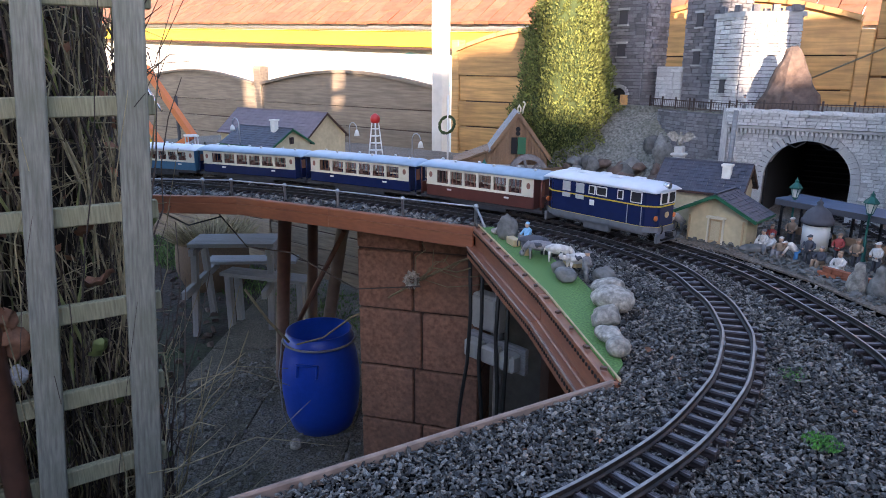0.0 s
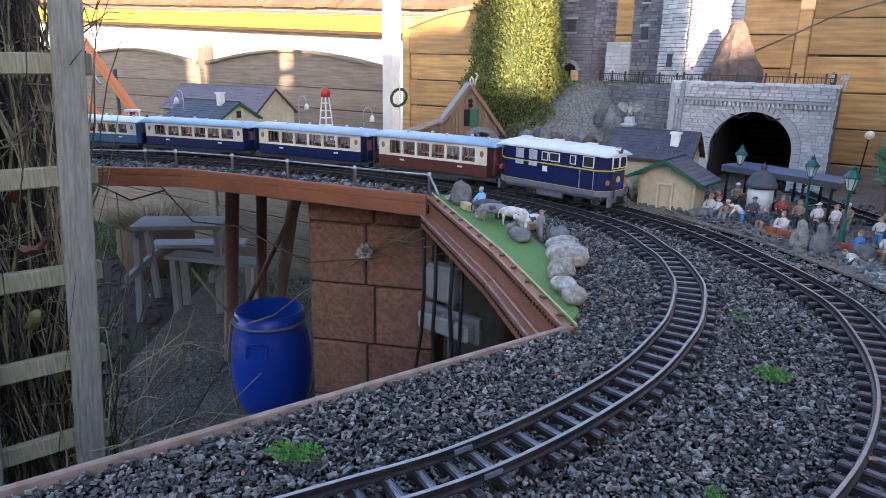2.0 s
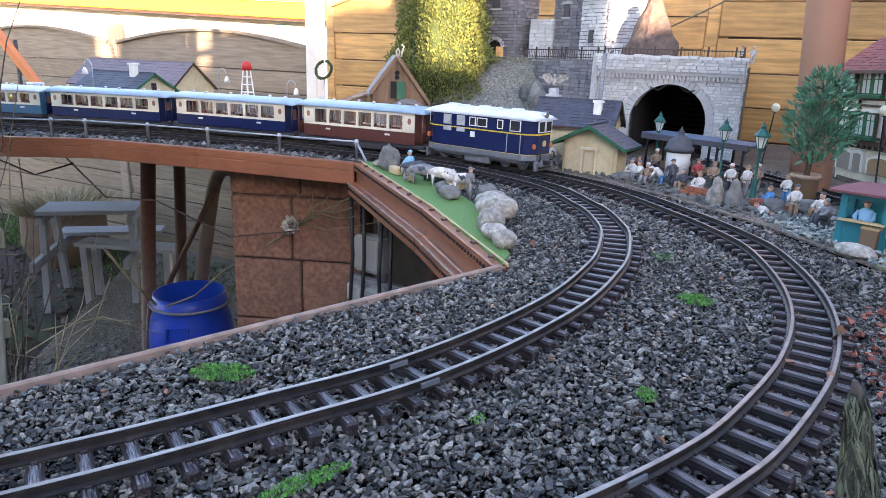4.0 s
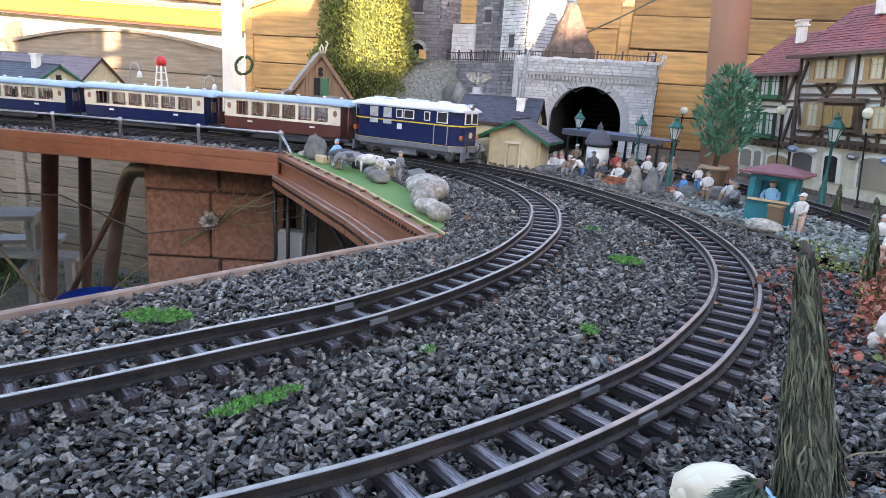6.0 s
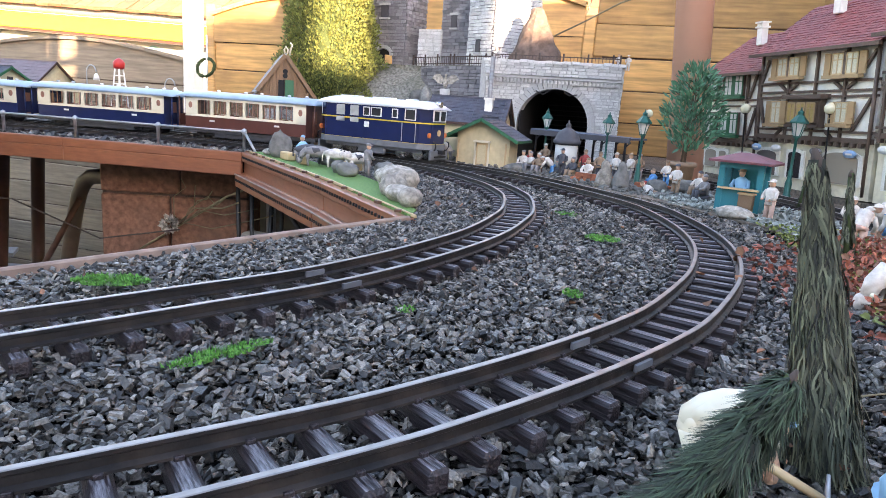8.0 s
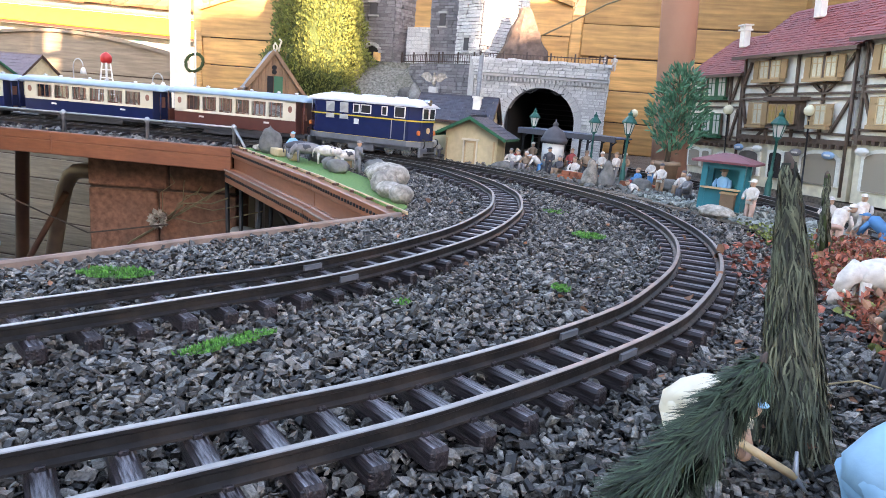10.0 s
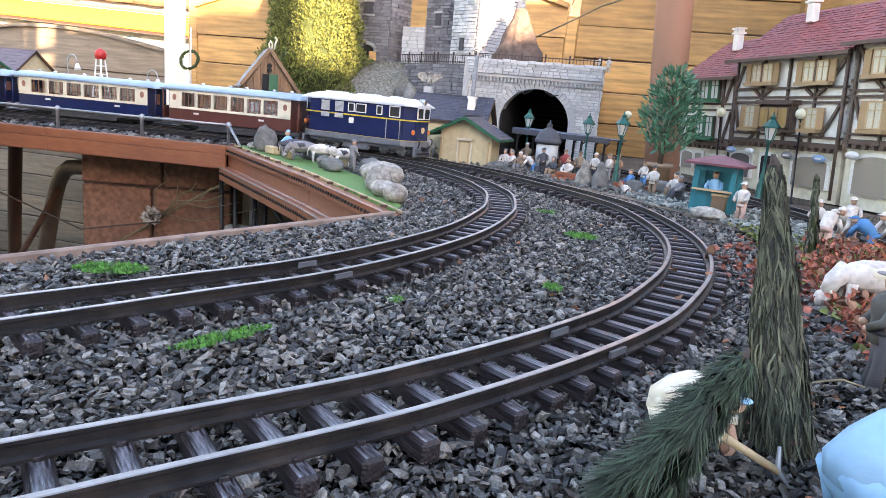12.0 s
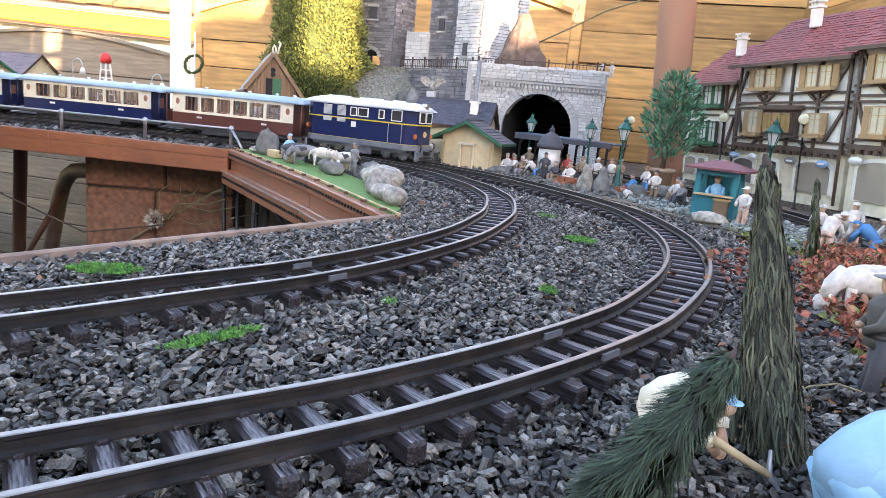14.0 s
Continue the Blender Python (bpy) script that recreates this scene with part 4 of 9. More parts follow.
tuft("moss_tuft", 0.285, 0.849, 0.030, 0.017, 0.42, 1500, 1, "bright green moss tuft on the ballast")
tuft("moss_tuft", 0.632, 1.296, 0.022, 0.024, 0.3, 1000, 2, "bright green moss tuft on the ballast")
tuft("moss_tuft", 0.627, 1.008, 0.009, 0.014, 0.3, 320, 3, "small green moss tuft on the ballast")
tuft("moss_tuft", 0.449, 0.760, 0.009, 0.036, -0.41, 900, 4, "long bright green moss tuft on the ballast")
tuft("moss_tuft", 0.567, 1.477, 0.022, 0.026, 0, 170, 5, "faint thin green moss tuft on the ballast")
tuft("moss_tuft", 0.515, 0.895, 0.008, 0.009, 0, 70, 6, "tiny green moss tuft on the ballast")

# right-hand beds
bm = NB()
prism(bm, [(0.86, 0.55), (0.90, 1.10), (0.95, 1.45), (0.86, 1.62), (0.70, 1.82), (0.50, 2.0), (0.30, 2.12), (-0.35, 2.27), (-0.9, 2.36), (-1.0, 3.30), (1.25, 3.44), (1.95, 1.0), (1.95, 0.30), (0.88, 0.30)], -0.003, 0.001)
prism(bm, [(-1.0, 2.37), (-3.15, 2.30), (-3.15, 3.28), (-1.0, 3.29)], -0.003, 0.001)
tagged(part("bed_ground", bm, M_EARTH), "mixed fine gravel and earth of the village ground", "ground", kind="structure")
RB = [(0.80, 0.45), (0.85, 1.10), (0.90, 1.40), (1.10, 1.40), (1.25, 0.9), (1.2, 0.45)]
ballast("bed_stones", RB, 0.0042, 0.0050, 41, M_STONE, "dark slate chips in the planted bed", 0.006, layers=1)
PG = [(0.94, 1.44), (0.87, 1.62), (0.72, 1.82), (0.66, 1.95), (0.86, 1.98), (1.02, 1.75), (1.08, 1.45)]
ballast("pale_gravel", PG, 0.0085, 0.0075, 51, M_PALEGRAV, "pale greenish and grey gravel beside the kiosk", 0.007)
YG = [(0.66, 1.88), (0.48, 2.03), (0.35, 2.12), (0.40, 2.25), (0.65, 2.2), (0.85, 2.05), (0.86, 1.98)]
ballast("brown_gravel", [(0.30, 2.14), (0.0, 2.24), (-0.3, 2.33), (-0.3, 2.40), (0.1, 2.62), (0.62, 2.62), (0.80, 2.45), (0.66, 2.2)], 0.016, 0.009, 71, M_ROCKG, "fine brown gravel around the station", 0.007)
ballast("brown_gravel", YG, 0.013, 0.010, 61, M_ROCKG, "brownish gravel in front of the tunnel platform", 0.007)

# ---- railing on the bridge ----
rl = root("bridge_railing", Matrix.Identity(4), "thin white metal railing on the bridge edge", "railing")
posts = [(-0.352, 1.990), (-0.590, 1.948), (-0.835, 1.915), (-1.050, 1.880), (-1.270, 1.828), (-1.355, 1.772), (-1.58, 1.630), (-1.90, 1.450), (-2.25, 1.255)]
tops = []
for k, (x, y) in enumerate(posts):
    bm = NB()
    lathe(bm, [(0.0045, 0), (0.0045, 0.046), (0.007, 0.048), (0.0075, 0.053), (0.005, 0.058), (0.001, 0.060)], 10)
    ob = part("post", bm, M_GREYMET, rl)
    ob.matrix_basis = Matrix.Translation((x, y, 0))
    tops.append((x, y, 0.052))
for k, (p, q) in enumerate(zip(tops, tops[1:])):
    bm = NB()
    tube(bm, [p, q], 0.0028, 6)
    part("handrail", bm, M_GREYMET, rl)
bm = NB()
tube(bm, [tops[0], (-0.300, 1.962, 0.004)], 0.0035, 6)
part("end_stay", bm, M_GREYMET, rl)


# ---- train ----
TXY, THD = spline(OUTER, 0.005)
_i0 = int(np.argmin(np.hypot(TXY[:, 0] - 0.614, TXY[:, 1] - 0.86)))

def on_track(s):
    """Place and heading on the outer track, s metres on from the near mark."""
    i = _i0 + int(round(s / 0.005))
    return Vector((TXY[i, 0], TXY[i, 1], 0)), THD[i]

def car_pose(s0, s1):
    a, _ = on_track(s0)
    b, _ = on_track(s1)
    d = a - b
    return Matrix.Translation((a + b) / 2 + Vector((0, 0, RAIL_Z))) @ turn_z(math.atan2(d.y, d.x)), d.length

def wheelset(name, x, parent, m, r=0.0135):
    bm = NB()
    for s in (-1, 1):
        tube(bm, [(x, s * 0.0215, r), (x, s * 0.0245, r)], r, 16)
        tube(bm, [(x, s * 0.0195, r), (x, s * 0.0215, r)], r * 1.12, 16)
    tube(bm, [(x, -0.02, r), (x, 0.02, r)], 0.002, 6)
    return part(name, bm, m, parent)

def roof_mesh(bm, L, W, z0, rise, over=0.003, end=0.02):
    """A bowed carriage roof with rounded ends."""
    n, rows = 12, [(-L / 2, 0.25), (-L / 2 + end * 0.3, 0.7), (-L / 2 + end, 1.0), (L / 2 - end, 1.0), (L / 2 - end * 0.3, 0.7), (L / 2, 0.25)]
    rings = []
    for x, k in rows:
        rings.append([bm.verts.new((x, -(W / 2 + over) * math.cos(math.pi * j / n), z0 + rise * k * math.sin(math.pi * j / n) ** 0.75)) for j in range(n + 1)])
    for q, w in zip(rings, rings[1:]):
        for j in range(n):
            bm.faces.new((q[j], q[j + 1], w[j + 1], w[j])).smooth = True
    bm.faces.new(rings[0][::-1])
    bm.faces.new(rings[-1])
    lo = [v for r in rings for v in (r[0], r[-1])]
    bm.faces.new([r[0] for r in rings] + [r[-1] for r in rings[::-1]])
    bmesh.ops.recalc_face_normals(bm, faces=bm.faces)

def coach(s0, s1, H, low, label, nwin=6, upper=None, roofm=None, open_end=True):
    m, L = car_pose(s0, s1)
    L -= 0.012
    W = 0.098
    upper = upper or M_IVORY
    r = root("passenger_coach", m, label, "railway coach", "coaches of the train")
    zf, zm, ze = 0.026, 0.026 + (H - 0.026) * 0.34, H - 0.019
    body_l = L - (0.056 if open_end else 0.0)
    bm = NB()
    box(bm, (0, 0, zf - 0.006), (L, W * 0.9, 0.010), bevel=0.001)
    for s in (-1, 1):
        box(bm, (0, s * W * 0.42, zf - 0.016), (L * 0.45, 0.004, 0.012))
        tube(bm, [(-L * 0.2, s * W * 0.3, zf - 0.016), (L * 0.2, s * W * 0.3, zf - 0.016)], 0.003, 6)
    for x in (-L / 2 - 0.004, L / 2 + 0.004):
        box(bm, (x, 0, 0.018), (0.014, 0.012, 0.008))
    part("underframe", bm, M_CHASSIS, r)
    for s in (-1, 1):
        bm = NB()
        box(bm, (0, s * (W / 2 - 0.002), (zf + zm) / 2), (body_l, 0.004, zm - zf), bevel=0.0008)
        part("lower_panel", bm, low, r)
        bm = NB()
        box(bm, (0, s * (W / 2 + 0.0006), zm), (body_l, 0.003, 0.003))
        part("waist_strip", bm, upper, r)
        bm = NB()
        box(bm, (0, s * (W / 2 - 0.002), ze - 0.003), (body_l, 0.004, 0.007))
        inner0, inner1 = -body_l / 2 + 0.035, body_l / 2 - 0.035
        pw = (inner1 - inner0) / nwin
        box(bm, (0, s * (W / 2 - 0.002), zm + 0.0025), (body_l, 0.004, 0.005))
        for k in range(nwin + 1):
            x = inner0 + k * pw
            box(bm, (x, s * (W / 2 - 0.002), (zm + ze) / 2), (0.0085, 0.0045, ze - zm))
        for x in (-body_l / 2 + 0.0165, body_l / 2 - 0.0165):
            box(bm, (x, s * (W / 2 - 0.002), (zm + ze) / 2), (0.033, 0.004, ze - zm))
        part("window_wall", bm, upper, r, "ivory window band")
        for k in range(nwin):
            x = inner0 + (k + 0.5) * pw
            bm = NB()
            box(bm, (x, s * (W / 2 - 0.004), (zm + ze) / 2), (pw - 0.006, 0.001, ze - zm - 0.010))
            ob = part("window_pane", bm, M_GLASS, r)
            ob.visible_shadow = False
            bm = NB()
            for t in (-1, 0, 1):
                box(bm, (x + t * (pw - 0.0085) * 0.33, s * (W / 2 - 0.003), (zm + ze) / 2), (0.0014, 0.002, ze - zm - 0.012))
            part("window_bar", bm, M_INTERIOR, r)
        for x in (-body_l / 2 + 0.0165, body_l / 2 - 0.0165):
            bm = NB()
            lathe(bm, [(0.006, 0), (0.006, 0.0012)], 14)
            for v in bm.verts:
                v.co = Vector((v.co.x, v.co.z * s, v.co.y * 1.5))
            bmesh.ops.translate(bm, vec=(x, s * W / 2, (zm + ze) / 2 + 0.004), verts=bm.verts)
            part("oval_window", bm, M_INTERIOR, r)
        for x in (-body_l * 0.27, body_l * 0.27):
            bar("name_plate", r, M_WHITE, (x, s * (W / 2 + 0.0006), (zf + zm) / 2 + 0.006), (0.016, 0.0016, 0.005))
    for x in (-body_l / 2, body_l / 2):
        for s in (-1, 1):
            bar("end_panel", r, low, (x, s * W * 0.32, (zf + ze) / 2), (0.003, W * 0.34, ze - zf))
        bar("door_header", r, low, (x, 0, ze - 0.008), (0.003, W * 0.30, 0.016))
        bar("end_door", r, M_INTERIOR, (x, 0, (zf + ze) / 2 - 0.008), (0.002, W * 0.3, ze - zf - 0.016))
    bm = NB()
    box(bm, (0, 0, zf + 0.01), (body_l - 0.02, W - 0.02, 0.004))
    for k in range(nwin):
        x = inner0 + (k + 0.5) * pw
        for s in (-1, 1):
            box(bm, (x - pw * 0.3, s * W * 0.26, zf + 0.022), (0.006, W * 0.28, 0.040))
    part("seats", bm, M_INTERIOR, r)
    if open_end:
        for x in (-L / 2 + 0.004, L / 2 - 0.004):
            for s in (-1, 1):
                bm = NB()
                tube(bm, [(x, s * W * 0.46, zf), (x, s * W * 0.46, ze)], 0.0022, 6)
                part("canopy_post", bm, low, r)
                bm = NB()
                tube(bm, [(x, s * W * 0.19, zf), (x, s * W * 0.19, zf + 0.035)], 0.0014, 5)
                part("railing_post", bm, low, r)
                bar("railing_panel", r, low, (x, s * W * 0.33, zf + 0.02), (0.002, W * 0.26, 0.030))
            bar("handrail", r, low, (x, 0, zf + 0.0365), (0.003, W * 0.9, 0.003))
    bm = NB()
    roof_mesh(bm, L + 0.004, W, ze, H - ze)
    part("roof", bm, roofm or M_ROOFBL, r)
    for k in range(6):
        bm = NB()
        lathe(bm, [(0.0035, 0), (0.0035, 0.003), (0.0055, 0.004), (0.0055, 0.006), (0.001, 0.008)], 8)
        ob = part("roof_vent", bm, roofm or M_WHITE, r)
        ob.matrix_basis = Matrix.Translation((-L * 0.4 + k * L * 0.16, 0.014 * (-1) ** k, H - 0.0022))
    for x in (-L * 0.36, -L * 0.26, L * 0.26, L * 0.36):
        wheelset("wheelset", x, r, [M_CHASSIS])
    for x in (-L * 0.31, L * 0.31):
        for s in (-1, 1):
            bm = NB()
            box(bm, (x, s * 0.030, 0.013), (L * 0.15, 0.004, 0.010), bevel=0.001)
            bf = part("bogie_side", bm, M_IRON, r)
            for t in (-1, 1):
                bar("axle_box", bf, M_IRON, (x + t * L * 0.05, s * 0.034, 0.0135), (0.010, 0.004, 0.009))
    return r

def locomotive(s0, s1, H):
    m, L = car_pose(s0, s1)
    L -= 0.010
    W = 0.110
    r = root("locomotive", m, "navy blue diesel railcar locomotive with yellow line and white roof", "locomotive")
    zf, zy, ze = 0.038, 0.038 + (H - 0.038) * 0.50, H - 0.020
    # plan with chamfered cab ends
    nose = 0.030
    plan = [(L / 2 - nose, -W / 2), (L / 2, -W * 0.30), (L / 2, W * 0.30), (L / 2 - nose, W / 2), (-L / 2 + nose, W / 2), (-L / 2, W * 0.30), (-L / 2, -W * 0.30), (-L / 2 + nose, -W / 2)]
    bm = NB()
    prism(bm, plan, zf, ze)
    bmesh.ops.bevel(bm, geom=[e for e in bm.edges if abs(e.verts[0].co.z - e.verts[1].co.z) > 0.01], offset=0.004, segments=2, affect='EDGES')
    part("body", bm, M_NAVY, r)
    def ring(z, h, grow, mtl, nm):
        bm = NB()
        p = [(x * (1 + grow / abs(L / 2)), y * (1 + grow / (W / 2))) for x, y in plan]
        prism(bm, p, z - h / 2, z + h / 2)
        return part(nm, bm, mtl, r)
    ring(zy, 0.0032, 0.0012, M_YELLOW, "yellow_line")
    ring(zf + 0.003, 0.0016, 0.0010, M_YELLOW, "sole_line")
    ring(zf - 0.004, 0.014, 0.002, M_LOCOGREY, "frame")
    bm = NB()
    for s in (-1, 1):
        box(bm, (0, s * 0.040, 0.024), (L * 0.86, 0.010, 0.014), bevel=0.002)
        box(bm, (0, s * 0.040, 0.017), (L * 0.24, 0.012, 0.026), bevel=0.003)
    for s in (-1, 1):
        box(bm, (s * (L / 2 + 0.002), 0, 0.014), (0.008, W * 0.80, 0.026), bevel=0.003)
    part("skirt", bm, M_LOCOGREY, r)
    for s in (-1, 1):
        bar("coupler", r, M_IRON, (s * (L / 2 + 0.010), 0, 0.022), (0.016, 0.016, 0.010))
        bar("rail_guard", r, M_IRON, (s * (L / 2 + 0.007), 0, 0.010), (0.006, W * 0.5, 0.004))
    for s in (-1, 1):
        for t in (-1, 1):
            bm = NB()
            x = s * (L / 2 + 0.006)
            tube(bm, [(x, t * 0.034, 0.048), (x + s * 0.006, t * 0.034, 0.046), (x + s * 0.007, t * 0.034, 0.036), (x + s * 0.003, t * 0.030, 0.027), (x - s * 0.002, t * 0.026, 0.026)], 0.0018, 6)
            part("brake_hose", bm, M_CABLE, r)
    for x in (-L * 0.37, -L * 0.22, L * 0.22, L * 0.37):
        wheelset("wheelset", x, r, [M_CHROME], 0.0155)
    # windows on both sides
    def framed(x, y, z, w, h, rot, frame_m=M_WHITE, pane_m=M_WINDOW):
        bm = NB()
        t = 0.0022
        for dx, dz, sx, sz in ((0, h / 2, w, t), (0, -h / 2, w, t), (-w / 2, 0, t, h + t), (w / 2, 0, t, h + t)):
            box(bm, (dx, 0, dz), (sx, 0.003, sz))
        fr = part("window_frame", bm, frame_m, r)
        fr.matrix_basis = Matrix.Translation((x, y, z)) @ turn_z(rot)
        bm = NB()
        box(bm, (0, 0, 0), (w - t, 0.0015, h - t))
        part("pane", bm, pane_m, fr)
        return fr
    zw = (zy + ze) / 2 + 0.002
    hw = (ze - zy) - 0.008
    for s in (-1, 1):
        y = s * (W / 2 + 0.0008)
        for k, (x, w) in enumerate([(L / 2 - 0.052, 0.030), (L / 2 - 0.098, 0.015), (L / 2 - 0.155, 0.030), (L / 2 - 0.185, 0.018)]):
            framed(x, y, zw, w, hw * (1.0 if k in (0,) else 0.8), 0)
        for x in (-L / 2 + 0.080, -L / 2 + 0.125):
            bm = NB()
            for j in range(9):
                box(bm, (x, y, zw - hw * 0.45 + j * hw * 0.11), (0.026, 0.003, 0.0022), Matrix.Rotation(radians(25 * s), 4, 'X'))
                if j < 4:
                    box(bm, (x, y, zw - hw * 0.45 - 0.008 - j * hw * 0.11), (0.026, 0.003, 0.0022), Matrix.Rotation(radians(25 * s), 4, 'X'))
            part("louvre", bm, M_BOXGREY, r)
        bm = NB()
        box(bm, (-L / 2 + 0.165, y, zy - 0.014), (0.014, 0.002, 0.014))
        part("data_plate", bm, M_WHITE, r)
        for x in (L / 2 - 0.034, L / 2 - 0.074):
            bm = NB()
            tube(bm, [(x, y * 1.04, zf + 0.006), (x, y * 1.04, zy - 0.002)], 0.0012, 5)
            part("grab_rail", bm, M_GREYMET, r)
    # cab ends
    for s in (-1, 1):
        for t in (-1, 1):
            framed(s * (L / 2 + 0.0006), t * W * 0.15, zw, W * 0.25, hw * 1.02, math.pi / 2)
        bm = NB()
        lathe(bm, [(0.0085, 0), (0.0085, 0.0014)], 20)
        for v in bm.verts:
            v.co = Vector((s * (L / 2 + 0.0004 + v.co.z), v.co.x, v.co.y * 0.9 + (zf + zy) / 2 + 0.004))
        ob = part("emblem", bm, M_WOODLT, r, "oval cast emblem without lettering")
        for t in (-1, 1):
            bm = NB()
            lathe(bm, [(0.0065, 0), (0.0065, 0.004), (0.005, 0.005)], 14)
            for v in bm.verts:
                v.co = Vector((s * (L / 2 + v.co.z - 0.006), t * W * 0.36 + v.co.x, v.co.y + (zf + zy) / 2 - 0.002))
            part("headlight", bm, M_ORANGE, r, "round amber headlight with a chrome rim")
    bm = NB()
    roof_mesh(bm, L + 0.004, W, ze, H - ze, 0.003, 0.035)
    part("roof", bm, M_ROOFWH, r, "white-grey dusty roof")
    bm = NB()
    tube(bm, [(L / 2 - 0.012, 0, H - 0.006), (L / 2 + 0.004, 0, H - 0.006)], [0.007, 0.0078], 14)
    part("top_lamp", bm, M_CHROME, r)
    for k in range(5):
        bm = NB()
        box(bm, (-L * 0.36 + k * L * 0.15, 0.012 * (-1) ** k, H), (0.03, 0.022, 0.006), bevel=0.002)
        part("roof_box", bm, M_ROOFWH, r)
    return r

locomotive(1.510, 1.870, 0.146)
coach(1.882, 2.335, 0.132, M_MAROON, "ivory and maroon-brown passenger coach with pale roof")
coach(2.347, 2.830, 0.128, M_NAVY, "ivory and navy blue passenger coach with pale blue roof")
coach(2.842, 3.325, 0.124, M_NAVY, "ivory and navy blue passenger coach with pale blue roof")
coach(3.337, 3.650, 0.120, M_TEALBL, "cream and petrol blue railcar with white roof", 5, None, M_ROOFWH, False)


# ---- half-timbered house row ----
HO = Vector((0.950, 2.372, 0.0))
HA = Vector((0.4935, -0.8697, 0.020)).normalized()        # along the fronts, towards the near end
HV = Vector((-0.084, 0.003, 0.996))
HV = (HV - HA * HV.dot(HA)).normalized()                   # the row leans a little forward
HB = HV.cross(HA)
H3 = Matrix((HA, HB, HV)).transposed().to_4x4()
bm = NB()
prism(bm, [(0.835, 2.60), (0.905, 2.44), (1.30, 1.74), (1.42, 1.60), (1.62, 1.72), (1.10, 2.82)], 0.0, 0.014)
tagged(part("house_terrace", bm, M_EARTH), "low gravel terrace under the model houses", "terrace", kind="structure")

def sash(r, x, z, w, h, pane, y, fm):
    """One casement: reveal, curtained pane, frame and cross bar."""
    bar("window", r, M_TIMBER, (x, y - 0.003, z), (w + 0.005, 0.006, h + 0.005))
    bar("pane", r, pane, (x, y - 0.0068, z), (w, 0.002, h))
    for dx, t in ((-w / 2, 0.0030), (0, 0.0022), (w / 2, 0.0030)):
        bar("glazing_bar", r, fm, (x + dx, y - 0.008, z), (t, 0.002, h))
    for dz, t in ((-h / 2, 0.0030), (h * 0.20, 0.0022), (h / 2, 0.0030)):
        bar("glazing_bar", r, fm, (x, y - 0.0084, z + dz), (w, 0.002, t))

def fr_window(r, x, z, w, h, double, shutters, pane, y, fm, boxm):
    if double:
        for s in (-1, 1):
            sash(r, x + s * w * 0.265, z, w * 0.39, h, pane, y, fm)
        bar("mullion", r, M_TIMBER if shutters else fm, (x, y - 0.006, z), (0.0062, 0.006, h + 0.010))
    else:
        sash(r, x, z, w, h, pane, y, fm)
    if shutters:
        for s in (-1, 1):
            c = x + s * (w / 2 + 0.0105)
            bar("shutter", r, M_SHUTTER, (c, y - 0.007, z), (0.0175, 0.004, h + 0.004))
            for dz in (-0.3, 0.3):
                bar("shutter_batten", r, M_SHUTTER, (c, y - 0.0095, z + dz * h), (0.0150, 0.0020, 0.0030))
    bar("flower_box", r, boxm, (x, y - 0.012, z - h / 2 - 0.006), (w + (0.028 if shutters else 0.012), 0.014, 0.008))

def shingle_roof(r, W, y0, y1, z0, z1, n, m, over=0.015):
    """A roof slope from the eaves (y0, z0) to the ridge (y1, z1), as courses of boards of shingles."""
    g = random.Random(int(W * 1000))
    L = math.hypot(y1 - y0, z1 - z0)
    a = math.atan2(z1 - z0, y1 - y0)
    rows = []
    for k in range(n):
        t = (k + 0.5) / n
        cnt = max(6, int(W / 0.012))
        for i in range(cnt):
            x = -over + (W + 2 * over) * (i + 0.5) / cnt
            rows.append(((x + (k % 2) * 0.004, y0 + (y1 - y0) * t, z0 + (z1 - z0) * t + 0.004), ((W + 2 * over) / cnt * 0.992, L / n * 1.25, 0.0028),
                         np.array((Matrix.Rotation(a - 0.10 + g.uniform(-.01, .01), 3, 'X')))))
    tagged(boxes("roof_shingles", rows, m, r, "courses of small roof shingles", 0.0008, n), kind="stuff")

